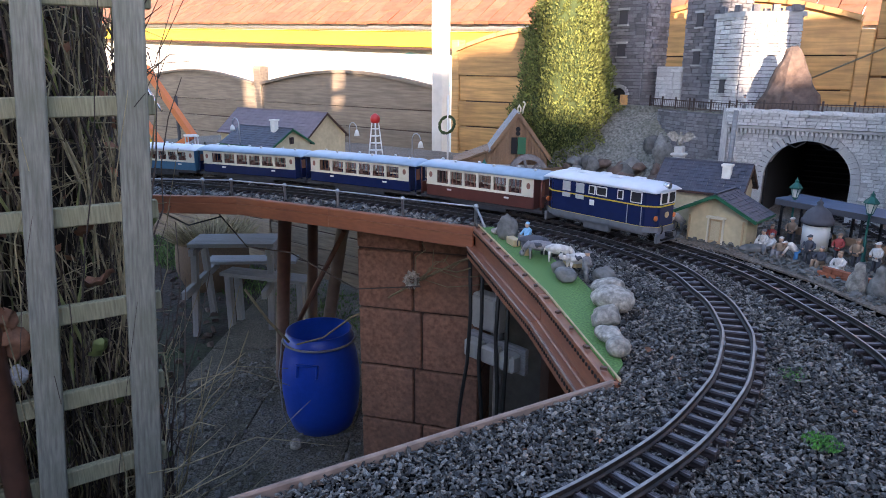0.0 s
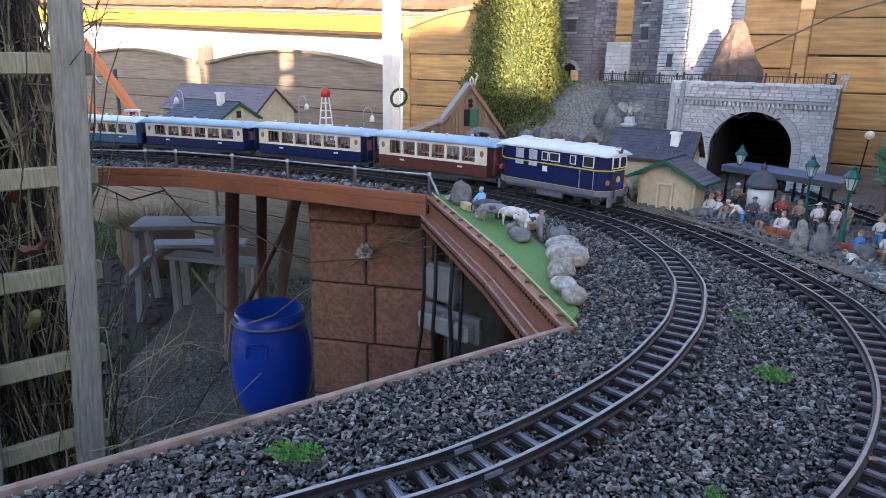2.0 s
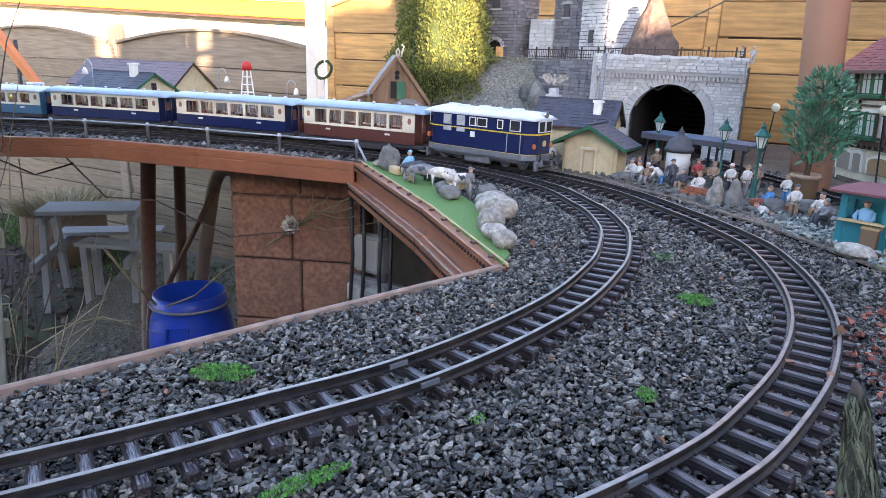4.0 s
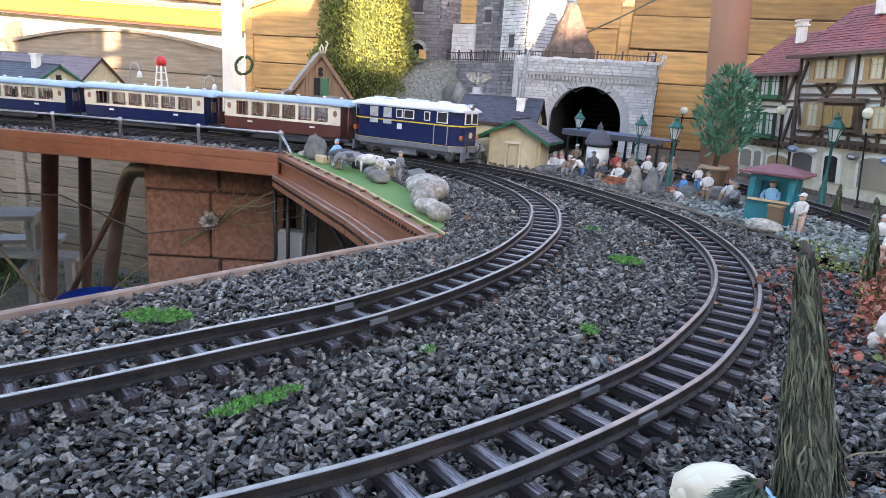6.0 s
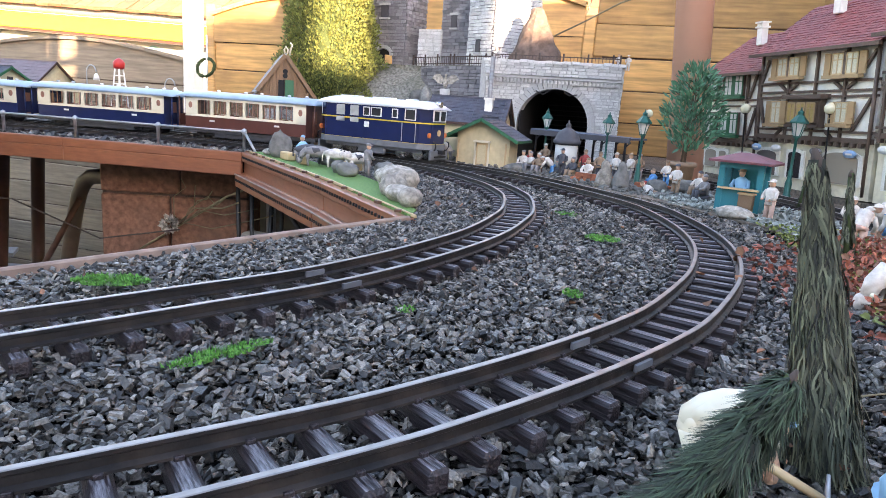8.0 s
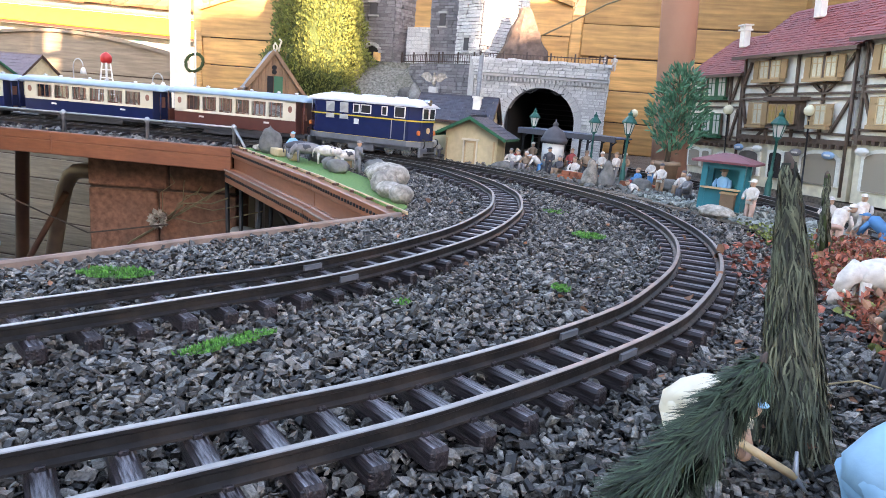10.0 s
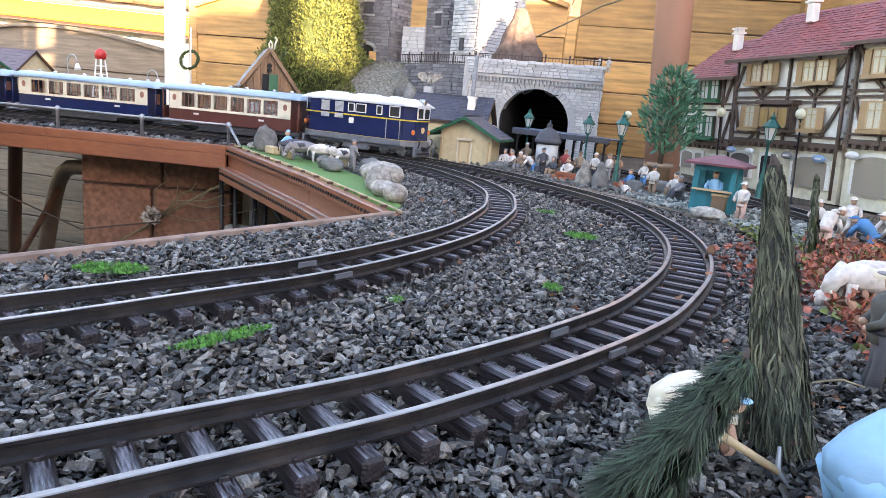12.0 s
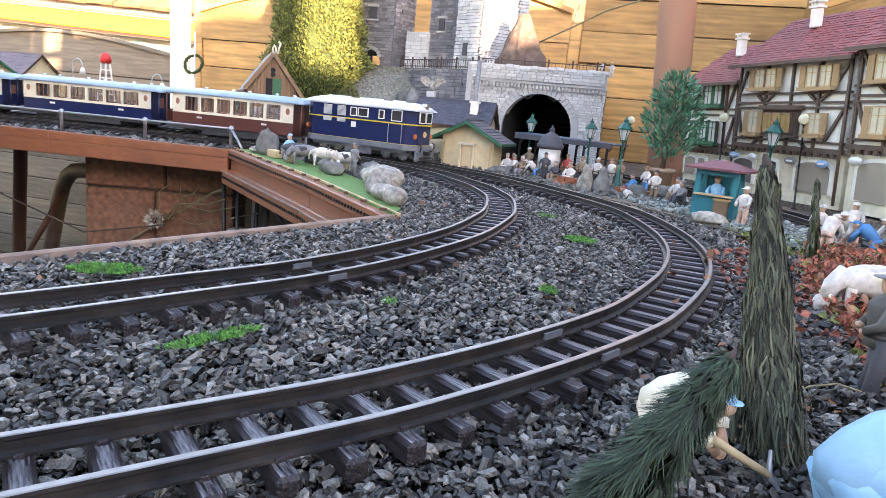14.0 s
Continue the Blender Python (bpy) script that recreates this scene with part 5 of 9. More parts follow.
def timber_house(u, W, ze, z_jetty, z_mid, zr, label, layout, D=0.24, roof_d=0.12, back=0.0):
    p = HO + HA * u + HV * 0.04 + HB * back
    r = root("timbered_house", Matrix.Translation(p) @ H3, label, "model house", "half-timbered houses")
    z_jetty, z_mid, ze, zr = z_jetty - 0.04, z_mid - 0.04, ze - 0.04, zr - 0.04
    bm = NB()
    box(bm, (W / 2, D / 2, z_jetty / 2 - 0.015), (W - 0.004, D, z_jetty + 0.03))
    part("ground_floor", bm, M_GROUNDFL, r, "ochre plastered ground floor")
    bm = NB()
    box(bm, (W / 2, D / 2 - 0.006, (z_jetty + ze) / 2), (W, D, ze - z_jetty))
    part("upper_storey", bm, M_INFILL, r, "cream plaster infill between timbers")
    y = -0.006
    yb = y - 0.003
    T = 0.0056
    for z, t in [(z_jetty + 0.004, 0.011), (ze - 0.005, 0.008)] + [(q - 0.04, 0.0052) for q in layout["rails"]]:
        bar("beam", r, M_TIMBER, (W / 2, yb, z), (W + 0.004, 0.006, t))
    for x in layout["posts"]:
        bar("post", r, M_TIMBER, (x, yb - 0.001, (z_jetty + ze) / 2), (T, 0.006, ze - z_jetty))
    for x, z0, z1, lean in layout["braces"]:
        h = z1 - z0
        L = math.hypot(h, lean)
        bar("brace", r, M_TIMBER, (x, yb - 0.002, (z0 + z1) / 2), (0.0058, 0.006, L), Matrix.Rotation(math.atan2(lean, h), 4, 'Y'))
    for k in range(int(W / 0.022)):
        bar("joist_end", r, M_TIMBER, (0.012 + k * 0.022, -0.010, z_jetty - 0.006), (0.009, 0.010, 0.009))
    oak = layout.get("shutters", True)
    for x, z0, z1, w, kind in layout["windows"]:
        zc, h = (z0 + z1) / 2 - 0.04, z1 - z0
        if kind == "bay":
            bar("bay", r, M_TIMBER, (x, y - 0.008, zc), (w, 0.016, h + 0.010))
            bar("bay_roof", r, M_TIMBER, (x, y - 0.012, zc + h / 2 + 0.010), (w + 0.022, 0.030, 0.010))
            bar("bay_sill", r, M_TIMBER, (x, y - 0.010, zc - h / 2 - 0.006), (w + 0.006, 0.022, 0.006))
            for k in (-1, 0, 1):
                sash(r, x + k * w * 0.30, zc, w * 0.24, h - 0.008, M_AMBER, y - 0.016, M_SHUTTER)
        else:
            fr_window(r, x, zc, w, h, kind == "double", oak, layout.get("pane", M_CURTAIN), y - 0.004, M_WOODLT if oak else M_GREENP, M_SHUTTER if oak else M_GREENP)
    for x, w, h, m in layout["doors"]:
        bar("surround", r, M_INFILL, (x, -0.002, h / 2 + 0.004), (w + 0.02, 0.006, h + 0.012))
        bar("door", r, m, (x, -0.005, h / 2), (w, 0.004, h))
        bm = NB()
        slab(bm, [(x + w / 2 * math.cos(q), h + 0.3 * w / 2 * math.sin(q)) for q in np.linspace(0, math.pi, 13)], -0.0068, -0.003)
        part("door_arch", bm, m, r)
        bm = NB()
        slab(bm, [(x + (w / 2 + 0.009) * math.cos(q), h + (0.3 * w / 2 + 0.008) * math.sin(q)) for q in np.linspace(0, math.pi, 13)], -0.0045, -0.001)
        part("arch_surround", bm, M_INFILL, r)
    for k, (x, mt) in enumerate(layout["signs"]):
        bm = NB()
        lathe(bm, [(0.001, 0), (0.014, 0), (0.014, 0.003), (0.001, 0.003)], 18)
        for v in bm.verts:
            v.co = Vector((v.co.x * 1.25, -v.co.z, v.co.y * 0.62))
        ob = part("hanging_sign", bm, mt, r, "oval enamel sign with unreadable bars")
        ob.matrix_basis = Matrix.Translation((x, -0.016, z_jetty - 0.024))
        bar("sign_bar", r, M_WHITE, (x, -0.0205, z_jetty - 0.024), (0.018, 0.001, 0.004))
    # roof with gable ends
    bm = NB()
    yr = roof_d + 0.02
    v = [(0, 0, ze), (0, D, ze), (0, yr, zr)]
    a = [bm.verts.new((0.0, q[1], q[2])) for q in v]
    b = [bm.verts.new((W, q[1], q[2])) for q in v]
    bm.faces.new(a)
    bm.faces.new(b[::-1])
    for i in range(3):
        j = (i + 1) % 3
        bm.faces.new((a[i], b[i], b[j], a[j]))
    bmesh.ops.recalc_face_normals(bm, faces=bm.faces)
    part("roof_core", bm, M_REDROOF, r)
    shingle_roof(r, W, -0.030, yr, ze - 0.014, zr, 18, M_REDROOF, 0.008)
    bar("fascia_board", r, M_TIMBER, (W / 2, -0.034, ze - 0.012), (W + 0.03, 0.008, 0.008))
    for x in layout["chimneys"]:
        bm = NB()
        box(bm, (x, roof_d * 0.75, zr - 0.006), (0.022, 0.021, 0.046), bevel=0.002)
        box(bm, (x, roof_d * 0.75, zr + 0.019), (0.029, 0.027, 0.005))
        for t in (-1, 0, 1):
            box(bm, (x + t * 0.009, roof_d * 0.75, zr + 0.0255), (0.0045, 0.020, 0.009))
        box(bm, (x, roof_d * 0.75, zr + 0.032), (0.031, 0.028, 0.004))
        part("chimney", bm, M_INFILL, r, "cream plastered chimney")
    bm = NB()
    tube(bm, [(W - 0.003, -0.016, -0.02), (W - 0.003, -0.016, ze - 0.015)], 0.0036, 8)
    part("downpipe", bm, M_TIMBER, r)
    return r

timber_house(0.0, 0.368, 0.346, 0.132, 0.250, 0.452, "cream half-timbered model house with red shingle roof and oak shutters",
             dict(posts=[0.008, 0.108, 0.194, 0.280, 0.360], rails=[0.264, 0.243, 0.231, 0.154],
                  braces=[(0.022, 0.228, 0.282, 0.022), (0.090, 0.207, 0.222, -0.022), (0.126, 0.207, 0.222, 0.022), (0.262, 0.207, 0.222, -0.022), (0.298, 0.207, 0.222, 0.022), (0.334, 0.226, 0.284, 0.044),
                          (0.022, 0.118, 0.188, -0.020), (0.334, 0.116, 0.188, 0.044), (0.085, 0.098, 0.113, 0.02), (0.250, 0.098, 0.113, -0.02)],
                  windows=[(0.108, 0.281, 0.322, 0.076, "double"), (0.280, 0.278, 0.321, 0.075, "double"), (0.079, 0.170, 0.221, 0.032, "single"), (0.177, 0.170, 0.221, 0.102, "bay"), (0.285, 0.174, 0.217, 0.031, "single")],
                  doors=[(0.045, 0.070, 0.050, M_DOORD), (0.145, 0.040, 0.056, M_WINDOW), (0.284, 0.100, 0.054, M_DOORBG)],
                  signs=[(0.020, M_SIGN), (0.092, M_WHITE), (0.224, M_CLOTHG), (0.322, M_SIGN)], chimneys=[0.13]))
timber_house(-0.250, 0.246, 0.306, 0.112, 0.216, 0.405, "cream half-timbered model house with green windows and red roof",
             dict(posts=[0.006, 0.086, 0.190, 0.240], rails=[0.226, 0.210, 0.130], braces=[(0.215, 0.19, 0.262, 0.03), (0.215, 0.078, 0.165, 0.03), (0.05, 0.19, 0.262, 0.03)],
                  windows=[(0.138, 0.240, 0.291, 0.084, "double"), (0.045, 0.240, 0.291, 0.045, "single"), (0.128, 0.136, 0.191, 0.080, "double"), (0.045, 0.136, 0.191, 0.045, "single")], shutters=False, pane=M_FROST,
                  doors=[(0.040, 0.05, 0.040, M_DOORBG), (0.095, 0.028, 0.042, M_DOORBG), (0.185, 0.085, 0.030, M_SHUTTER)], signs=[], chimneys=[0.095]), back=0.012)
timber_house(0.376, 0.356, 0.362, 0.146, 0.262, 0.470, "cream half-timbered model house with red roof and brown shutters",
             dict(posts=[0.010, 0.088, 0.20, 0.350], rails=[0.276, 0.256, 0.244, 0.166],
                  braces=[(0.030, 0.238, 0.300, -0.030), (0.070, 0.219, 0.236, -0.02), (0.106, 0.219, 0.236, 0.02), (0.318, 0.222, 0.315, 0.05), (0.030, 0.128, 0.202, -0.030)],
                  windows=[(0.088, 0.288, 0.334, 0.076, "double"), (0.250, 0.288, 0.334, 0.076, "double"), (0.074, 0.179, 0.232, 0.034, "single"), (0.235, 0.179, 0.232, 0.034, "single")],
                  doors=[(0.085, 0.105, 0.066, M_DOORBG), (0.25, 0.05, 0.06, M_WINDOW)], signs=[(0.034, M_WHITE), (0.19, M_SIGN)], chimneys=[0.2]))

# ---- stone courses ----
def stone_face(items, p0, p1, z0, z1, course, length, depth, seed, skip=None):
    """Adds one wall face of stones between two plan points."""
    g = random.Random(seed)
    p0, p1 = Vector(p0), Vector(p1)
    d = p1 - p0
    L = d.length
    a = math.atan2(d.y, d.x)
    R = np.array(Matrix.Rotation(a, 3, 'Z'))
    z = z0
    while z < z1 - course * 0.4:
        h = min(course * g.uniform(0.75, 1.25), z1 - z)
        x = -g.uniform(0, length * 0.5)
        while x < L:
            w = length * g.uniform(0.6, 1.5)
            a0, a1 = max(x, 0), min(x + w, L)
            x += w
            if a1 - a0 < 0.004:
                continue
            c = p0 + d * ((a0 + a1) / 2 / L)
            if skip and skip((a0 + a1) / 2, z + h / 2):
                continue
            items.append(((c.x, c.y, z + h / 2), (a1 - a0 - 0.0022, depth * g.uniform(0.7, 1.3), h - 0.0022), R))
        z += h

STONE_CUBES = {}

def lay_stones(items, single, joined, parent, label, seed, most=300):
    """The first stones as parts of their own on a few shared rough blocks, the rest as one joined part."""
    if single.name not in STONE_CUBES:
        g = random.Random(77)
        STONE_CUBES[single.name] = []
        for k in range(6):
            bm = NB()
            bmesh.ops.create_cube(bm, size=1.0)
            for v in bm.verts:
                v.co += Vector((g.uniform(-.05, .05), g.uniform(-.08, .08), g.uniform(-.07, .07)))
            me = bpy.data.meshes.new("rough_block")
            bm.to_mesh(me)
            bm.free()
            me.materials.append(single)
            STONE_CUBES[single.name].append(me)
    for k, (c, s, r) in enumerate(items[:most]):
        share("stone", STONE_CUBES[single.name][(k * 7 + seed) % 6], parent, Matrix.Translation(c) @ Matrix(r.tolist()).to_4x4() @ Matrix.Diagonal((*s, 1)))
    if len(items) > most:
        tagged(boxes("stone_facing", items[most:], joined, parent, label, 0.0014, seed), kind="stuff")

# castle on its terrace
bm = NB()
prism(bm, [(0.245, 2.70), (0.14, 2.70), (-0.03, 2.79), (-0.19, 2.93), (-0.45, 2.95), (-0.60, 3.25), (-0.60, 3.48), (0.245, 3.48)], 0.0, 0.296)
prism(bm, [(0.560, 2.70), (0.50, 2.70), (0.50, 3.48), (0.53, 3.48)], 0.0, 0.290)
prism(bm, [(0.246, 2.70), (0.499, 2.70), (0.499, 3.48), (0.246, 3.48)], 0.235, 0.294)
prism(bm, [(0.246, 3.30), (0.499, 3.30), (0.499, 3.48), (0.246, 3.48)], 0.0, 0.234)
tagged(part("castle_terrace", bm, M_SCREE), "grey rubble terrace carrying the model castle", "terrace", kind="structure")
# lining boxes; the tunnel's darkness is put into their near-black colour
bm = NB()
box(bm, (0.248, 2.98, 0.12), (0.006, 0.62, 0.24))
box(bm, (0.497, 2.98, 0.12), (0.006, 0.62, 0.24))
box(bm, (0.372, 3.285, 0.12), (0.25, 0.006, 0.24))
box(bm, (0.372, 2.98, 0.234), (0.25, 0.62, 0.004))
tagged(part("tunnel_lining", bm, M_DARK), "tunnel lining in near-black that stands for the unlit depth", "tunnel", kind="structure")
for k in range(9):
    bar("lining_board", bpy.data.objects["tunnel_lining"], M_CHASSIS, (0.36, 3.275, 0.025 + k * 0.02), (0.23, 0.006, 0.004))

TP = root("tunnel_portal", Matrix.Translation((-0.012, 0, 0.006)), "pale grey stone tunnel portal with a dark arch", "tunnel portal")
AC, AR, AZ = 0.371, 0.116, 0.110
bm = NB()
n = 20
arch = [(AC - AR, 0.0)] + [(AC - AR * math.cos(math.pi * k / n), AZ + AR * math.sin(math.pi * k / n)) for k in range(n + 1)] + [(AC + AR, 0.0)]
slab(bm, [(0.136, 0.0)] + arch + [(0.575, 0.0), (0.575, 0.300), (0.136, 0.300)], 2.664, 2.715)
part("wall", bm, M_PORTALJ, TP)
items = []
def over_arch(x, z):
    x += 0.136
    return (abs(x - AC) < AR + 0.026 and z < AZ) or math.hypot(x - AC, z - AZ) < AR + 0.026 and z >= AZ
stone_face(items, (0.136, 2.662), (0.575, 2.662), 0.0, 0.296, 0.0098, 0.021, 0.008, 3, over_arch)
stone_face(items, (0.575, 2.664), (0.566, 2.74), 0.0, 0.300, 0.0135, 0.030, 0.010, 4)
stone_face(items, (0.136, 2.640), (0.575, 2.640), 0.262, 0.302, 0.0105, 0.026, 0.010, 8)
lay_stones(items, M_PORTALO, M_PORTAL, TP, "pale grey facing stones", 5, 500)
for k in range(25):
    a = math.pi * (k + 0.5) / 25
    bar("voussoir", TP, M_PLASTERG, (AC - (AR + 0.011) * math.cos(a), 2.660, AZ + (AR + 0.011) * math.sin(a)), (0.024, 0.016, 0.0140), Matrix.Rotation(math.pi + a, 4, 'Y'))
for s in (-1, 1):
    for k in range(5):
        bar("jamb_stone", TP, M_PLASTERG, (AC + s * (AR + 0.011), 2.660, 0.011 + k * 0.022), (0.024, 0.016, 0.0208))
bm = NB()
slab(bm, [(0.140, 0.0), (0.238, 0.0), (0.236, 0.05), (0.231, 0.085), (0.222, 0.12), (0.205, 0.135), (0.190, 0.128), (0.172, 0.110), (0.160, 0.075), (0.143, 0.050)], 2.650, 2.662)
part("plaster_patch", bm, M_PLASTERG, TP, "smooth pale plaster patch")
for k in range(36):
    bar("corbel", TP, M_PORTAL, (0.145 + k * 0.012, 2.652, 0.246), (0.006, 0.016, 0.012))
bar("string_course", TP, M_PLASTERG, (0.355, 2.653, 0.257), (0.446, 0.024, 0.008))
bar("parapet", TP, M_PORTALJ, (0.355, 2.668, 0.282), (0.442, 0.05, 0.040))
rs = random.Random(12)
x = 0.132
while x < 0.575:
    w = rs.uniform(0.018, 0.040)
    bar("coping_stone", TP, M_PORTAL, (x + w / 2, 2.660 + rs.uniform(-.003, .003), 0.305 + rs.uniform(-.002, .002)), (w - 0.002, 0.058, 0.009), RY(rs.uniform(-2, 2)))
    x += w
bar("pilaster", TP, M_PLASTERG, (0.132, 2.655, 0.155), (0.018, 0.022, 0.31))
for pts in ([(0.31, 2.648, 0.215), (0.335, 2.646, 0.205), (0.36, 2.645, 0.222)], [(0.40, 2.645, 0.218), (0.42, 2.646, 0.205), (0.445, 2.648, 0.21)]):
    bm = NB()
    tube(bm, pts, 0.002, 5)
    part("hanging_wire", bm, M_CABLE, TP)

WW = root("retaining_wall", Matrix.Identity(4), "grey stone retaining wall beside the tunnel", "wall", kind="structure")
bm = NB()
wl = [(0.132, 2.672), (-0.03, 2.755), (-0.185, 2.905)]
prism(bm, wl + [(-0.185, 2.94), (-0.03, 2.80), (0.132, 2.71)], 0.0, 0.292)
part("core", bm, M_CASTLEJ, WW)
items = []
for k in range(2):
    stone_face(items, wl[k + 1], wl[k], 0.0, 0.290, 0.0125, 0.032, 0.010, 20 + k)
lay_stones(items, M_CASTLE, M_CASTLES, WW, "dark grey facing stones", 6)

def tower(name, plan, z0, z1, label, seed, course=0.0125, length=0.034, crown=True, mat_=None, skips=None):
    r = root(name, Matrix.Identity(4), label, "castle tower", "castle towers")
    bm = NB()
    prism(bm, plan, z0, z1)
    part("core", bm, M_CASTLEJ, r)
    items = []
    for k, (a, b) in enumerate(zip(plan, plan[1:] + plan[:1])):
        stone_face(items, a, b, z0, z1, course, length, 0.012, seed + k, skips.get(k) if skips else None)
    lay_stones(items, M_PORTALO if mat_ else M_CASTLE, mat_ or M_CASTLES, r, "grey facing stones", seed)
    if crown:
        c = Vector((sum(p[0] for p in plan) / len(plan), sum(p[1] for p in plan) / len(plan)))
        bm = NB()
        prism(bm, [tuple(c + (Vector(p) - c) * 1.10) for p in plan], z1 - 0.004, z1 + 0.012)
        part("cornice", bm, M_PLASTERG, r)
        for k, (a, b) in enumerate(zip(plan, plan[1:] + plan[:1])):
            a, b = Vector(a), Vector(b)
            L = (b - a).length
            for j in range(max(1, int(L / 0.045))):
                p = a + (b - a) * ((j + 0.5) / max(1, int(L / 0.045)))
                p = c + (p - c) * 1.05
                bar("merlon", r, M_CASTLE, (p.x, p.y, z1 + 0.022), (0.022, 0.014, 0.022), turn_z(math.atan2((b - a).y, (b - a).x)))
    return r

def tower_window(r, x, y, z, w, h, a=0.0):
    # slab on the wall face; the shade of the opening is its colour
    bar("window_recess", r, M_RECESS, (x, y, z), (w, 0.012, h), RZ(a))
    bar("lintel", r, M_PLASTERG, (x, y - 0.003, z + h / 2 + 0.005), (w + 0.014, 0.014, 0.008), RZ(a))
    bar("sill", r, M_PLASTERG, (x, y - 0.003, z - h / 2 - 0.004), (w + 0.012, 0.016, 0.006), RZ(a))

T1 = tower("castle_gate_tower", [(-0.485, 3.035), (-0.297, 3.000), (-0.257, 3.12), (-0.445, 3.18)], 0.272, 0.76, "grey stone castle gate tower with arched doorway", 40)
tower_window(T1, -0.390, 3.010, 0.62, 0.032, 0.05, -10)
tower_window(T1, -0.390, 3.010, 0.50, 0.032, 0.045, -10)
bm = NB()
slab(bm, [(-0.030, 0), (0.030, 0), (0.030, 0.055), (0.021, 0.073), (0.0, 0.081), (-0.021, 0.073), (-0.030, 0.055)], -0.01, 0.01)
ob = part("gateway", bm, M_DARK, T1, "dark arched gateway")
ob.matrix_basis = Matrix.Translation((-0.387, 3.014, 0.276)) @ RZ(-10)
bar("open_door", T1, M_FENCE, (-0.361, 2.995, 0.305), (0.004, 0.03, 0.058), RZ(-50))
for k in range(9):
    a = math.pi * (k + 0.5) / 9
    bar("voussoir", T1, M_PLASTERG, (-0.387 - 0.037 * math.cos(a), 3.004 + 0.006 * math.cos(a), 0.331 + 0.035 * math.sin(a)), (0.012, 0.010, 0.009), RZ(-10) @ Matrix.Rotation(math.pi + a, 4, 'Y'))
T2 = tower("castle_keep", [(-0.155, 3.03), (-0.03, 2.985), (0.045, 3.10), (-0.10, 3.16)], 0.292, 0.70, "grey stone castle keep with narrow windows", 50)
tower_window(T2, -0.10, 3.006, 0.60, 0.026, 0.045, -20)
tower_window(T2, -0.10, 3.006, 0.47, 0.026, 0.045, -20)
# paler stone than the other towers: part of the sunlit look is colour
T3 = tower("castle_bastion", [(-0.020, 2.935), (0.088, 2.865), (0.235, 2.965), (0.12, 3.07)], 0.292, 0.600, "sunlit grey stone castle bastion with flat cornice, sun brightness also put into paler stone", 60, mat_=M_PORTAL)
tower_window(T3, 0.030, 2.896, 0.375, 0.022, 0.045, -33)
CWL = root("castle_curtain_wall", Matrix.Identity(4), "low pale castle wall between towers", "wall")
bar("wall_panel", CWL, M_PLASTERG, (-0.20, 3.03, 0.365), (0.10, 0.02, 0.15), RZ(-10))
items = []
stone_face(items, (-0.25, 3.028), (-0.15, 3.011), 0.29, 0.44, 0.014, 0.032, 0.01, 71)
lay_stones(items, M_PORTALO, M_PORTAL, CWL, "pale facing stones", 7)

# railing along the terrace
def picket_rail(pts, label, h=0.032, gap=0.011):
    r = root("terrace_railing", Matrix.Identity(4), label, "railing", "terrace railings")
    for a, b in zip(pts, pts[1:]):
        a, b = Vector(a), Vector(b)
        L = (b - a).length
        n = max(2, int(L / gap))
        ang = math.atan2((b - a).y, (b - a).x)
        for k in range(n + 1):
            p = a + (b - a) * (k / n)
            big = k % 7 == 0
            bar("post" if big else "picket", r, M_RAILING, (p.x, p.y, p.z + h / 2 + (0.004 if big else 0)), (0.005 if big else 0.0016, 0.005 if big else 0.0016, h + (0.008 if big else 0)))
        c = (a + b) / 2
        for z in (0.006, h - 0.002):
            bar("rail", r, M_RAILING, (c.x, c.y, c.z + z), (L, 0.003, 0.003), turn_z(ang))
    return r

picket_rail([(0.135, 2.69, 0.300), (0.552, 2.685, 0.306), (0.545, 2.80, 0.300), (0.53, 3.05, 0.296)], "black iron railing along the tunnel parapet")
picket_rail([(-0.24, 2.955, 0.296), (-0.03, 2.80, 0.296), (0.125, 2.71, 0.296)], "black iron railing along the castle terrace")

def rock(name, c, s, seed, m, label, cat="rock", group="", rough=0.5, sub=3, peak=0.0):
    bm = NB()
    r = bmesh.ops.create_icosphere(bm, subdivisions=sub, radius=1.0)
    for v in bm.verts:
        p = v.co.copy()
        o = Vector((seed * 2.3, seed * 1.1, seed * 0.7))
        k = 1 + rough * noise.noise(p * 1.3 + o) + rough * 0.5 * noise.noise(p * 3.1 + o) + rough * 0.2 * noise.noise(p * 7 + o)
        if peak:
            f = max(0.12, 1 - peak * max(0, (p.z + 0.6) / 1.6))
            p.x, p.y = p.x * f, p.y * f
        v.co = Vector((p.x * s[0], p.y * s[1], p.z * s[2])) * k
    zmin = min(v.co.z for v in bm.verts)
    for v in bm.verts:
        v.co.z -= zmin * 0.8
        v.co.z = max(v.co.z, -0.004)
    ob = part(name, bm, m, smooth=True)
    ob.matrix_basis = Matrix.Translation(c) @ turn_z(seed * 1.3)
    return tagged(ob, label, cat, group)

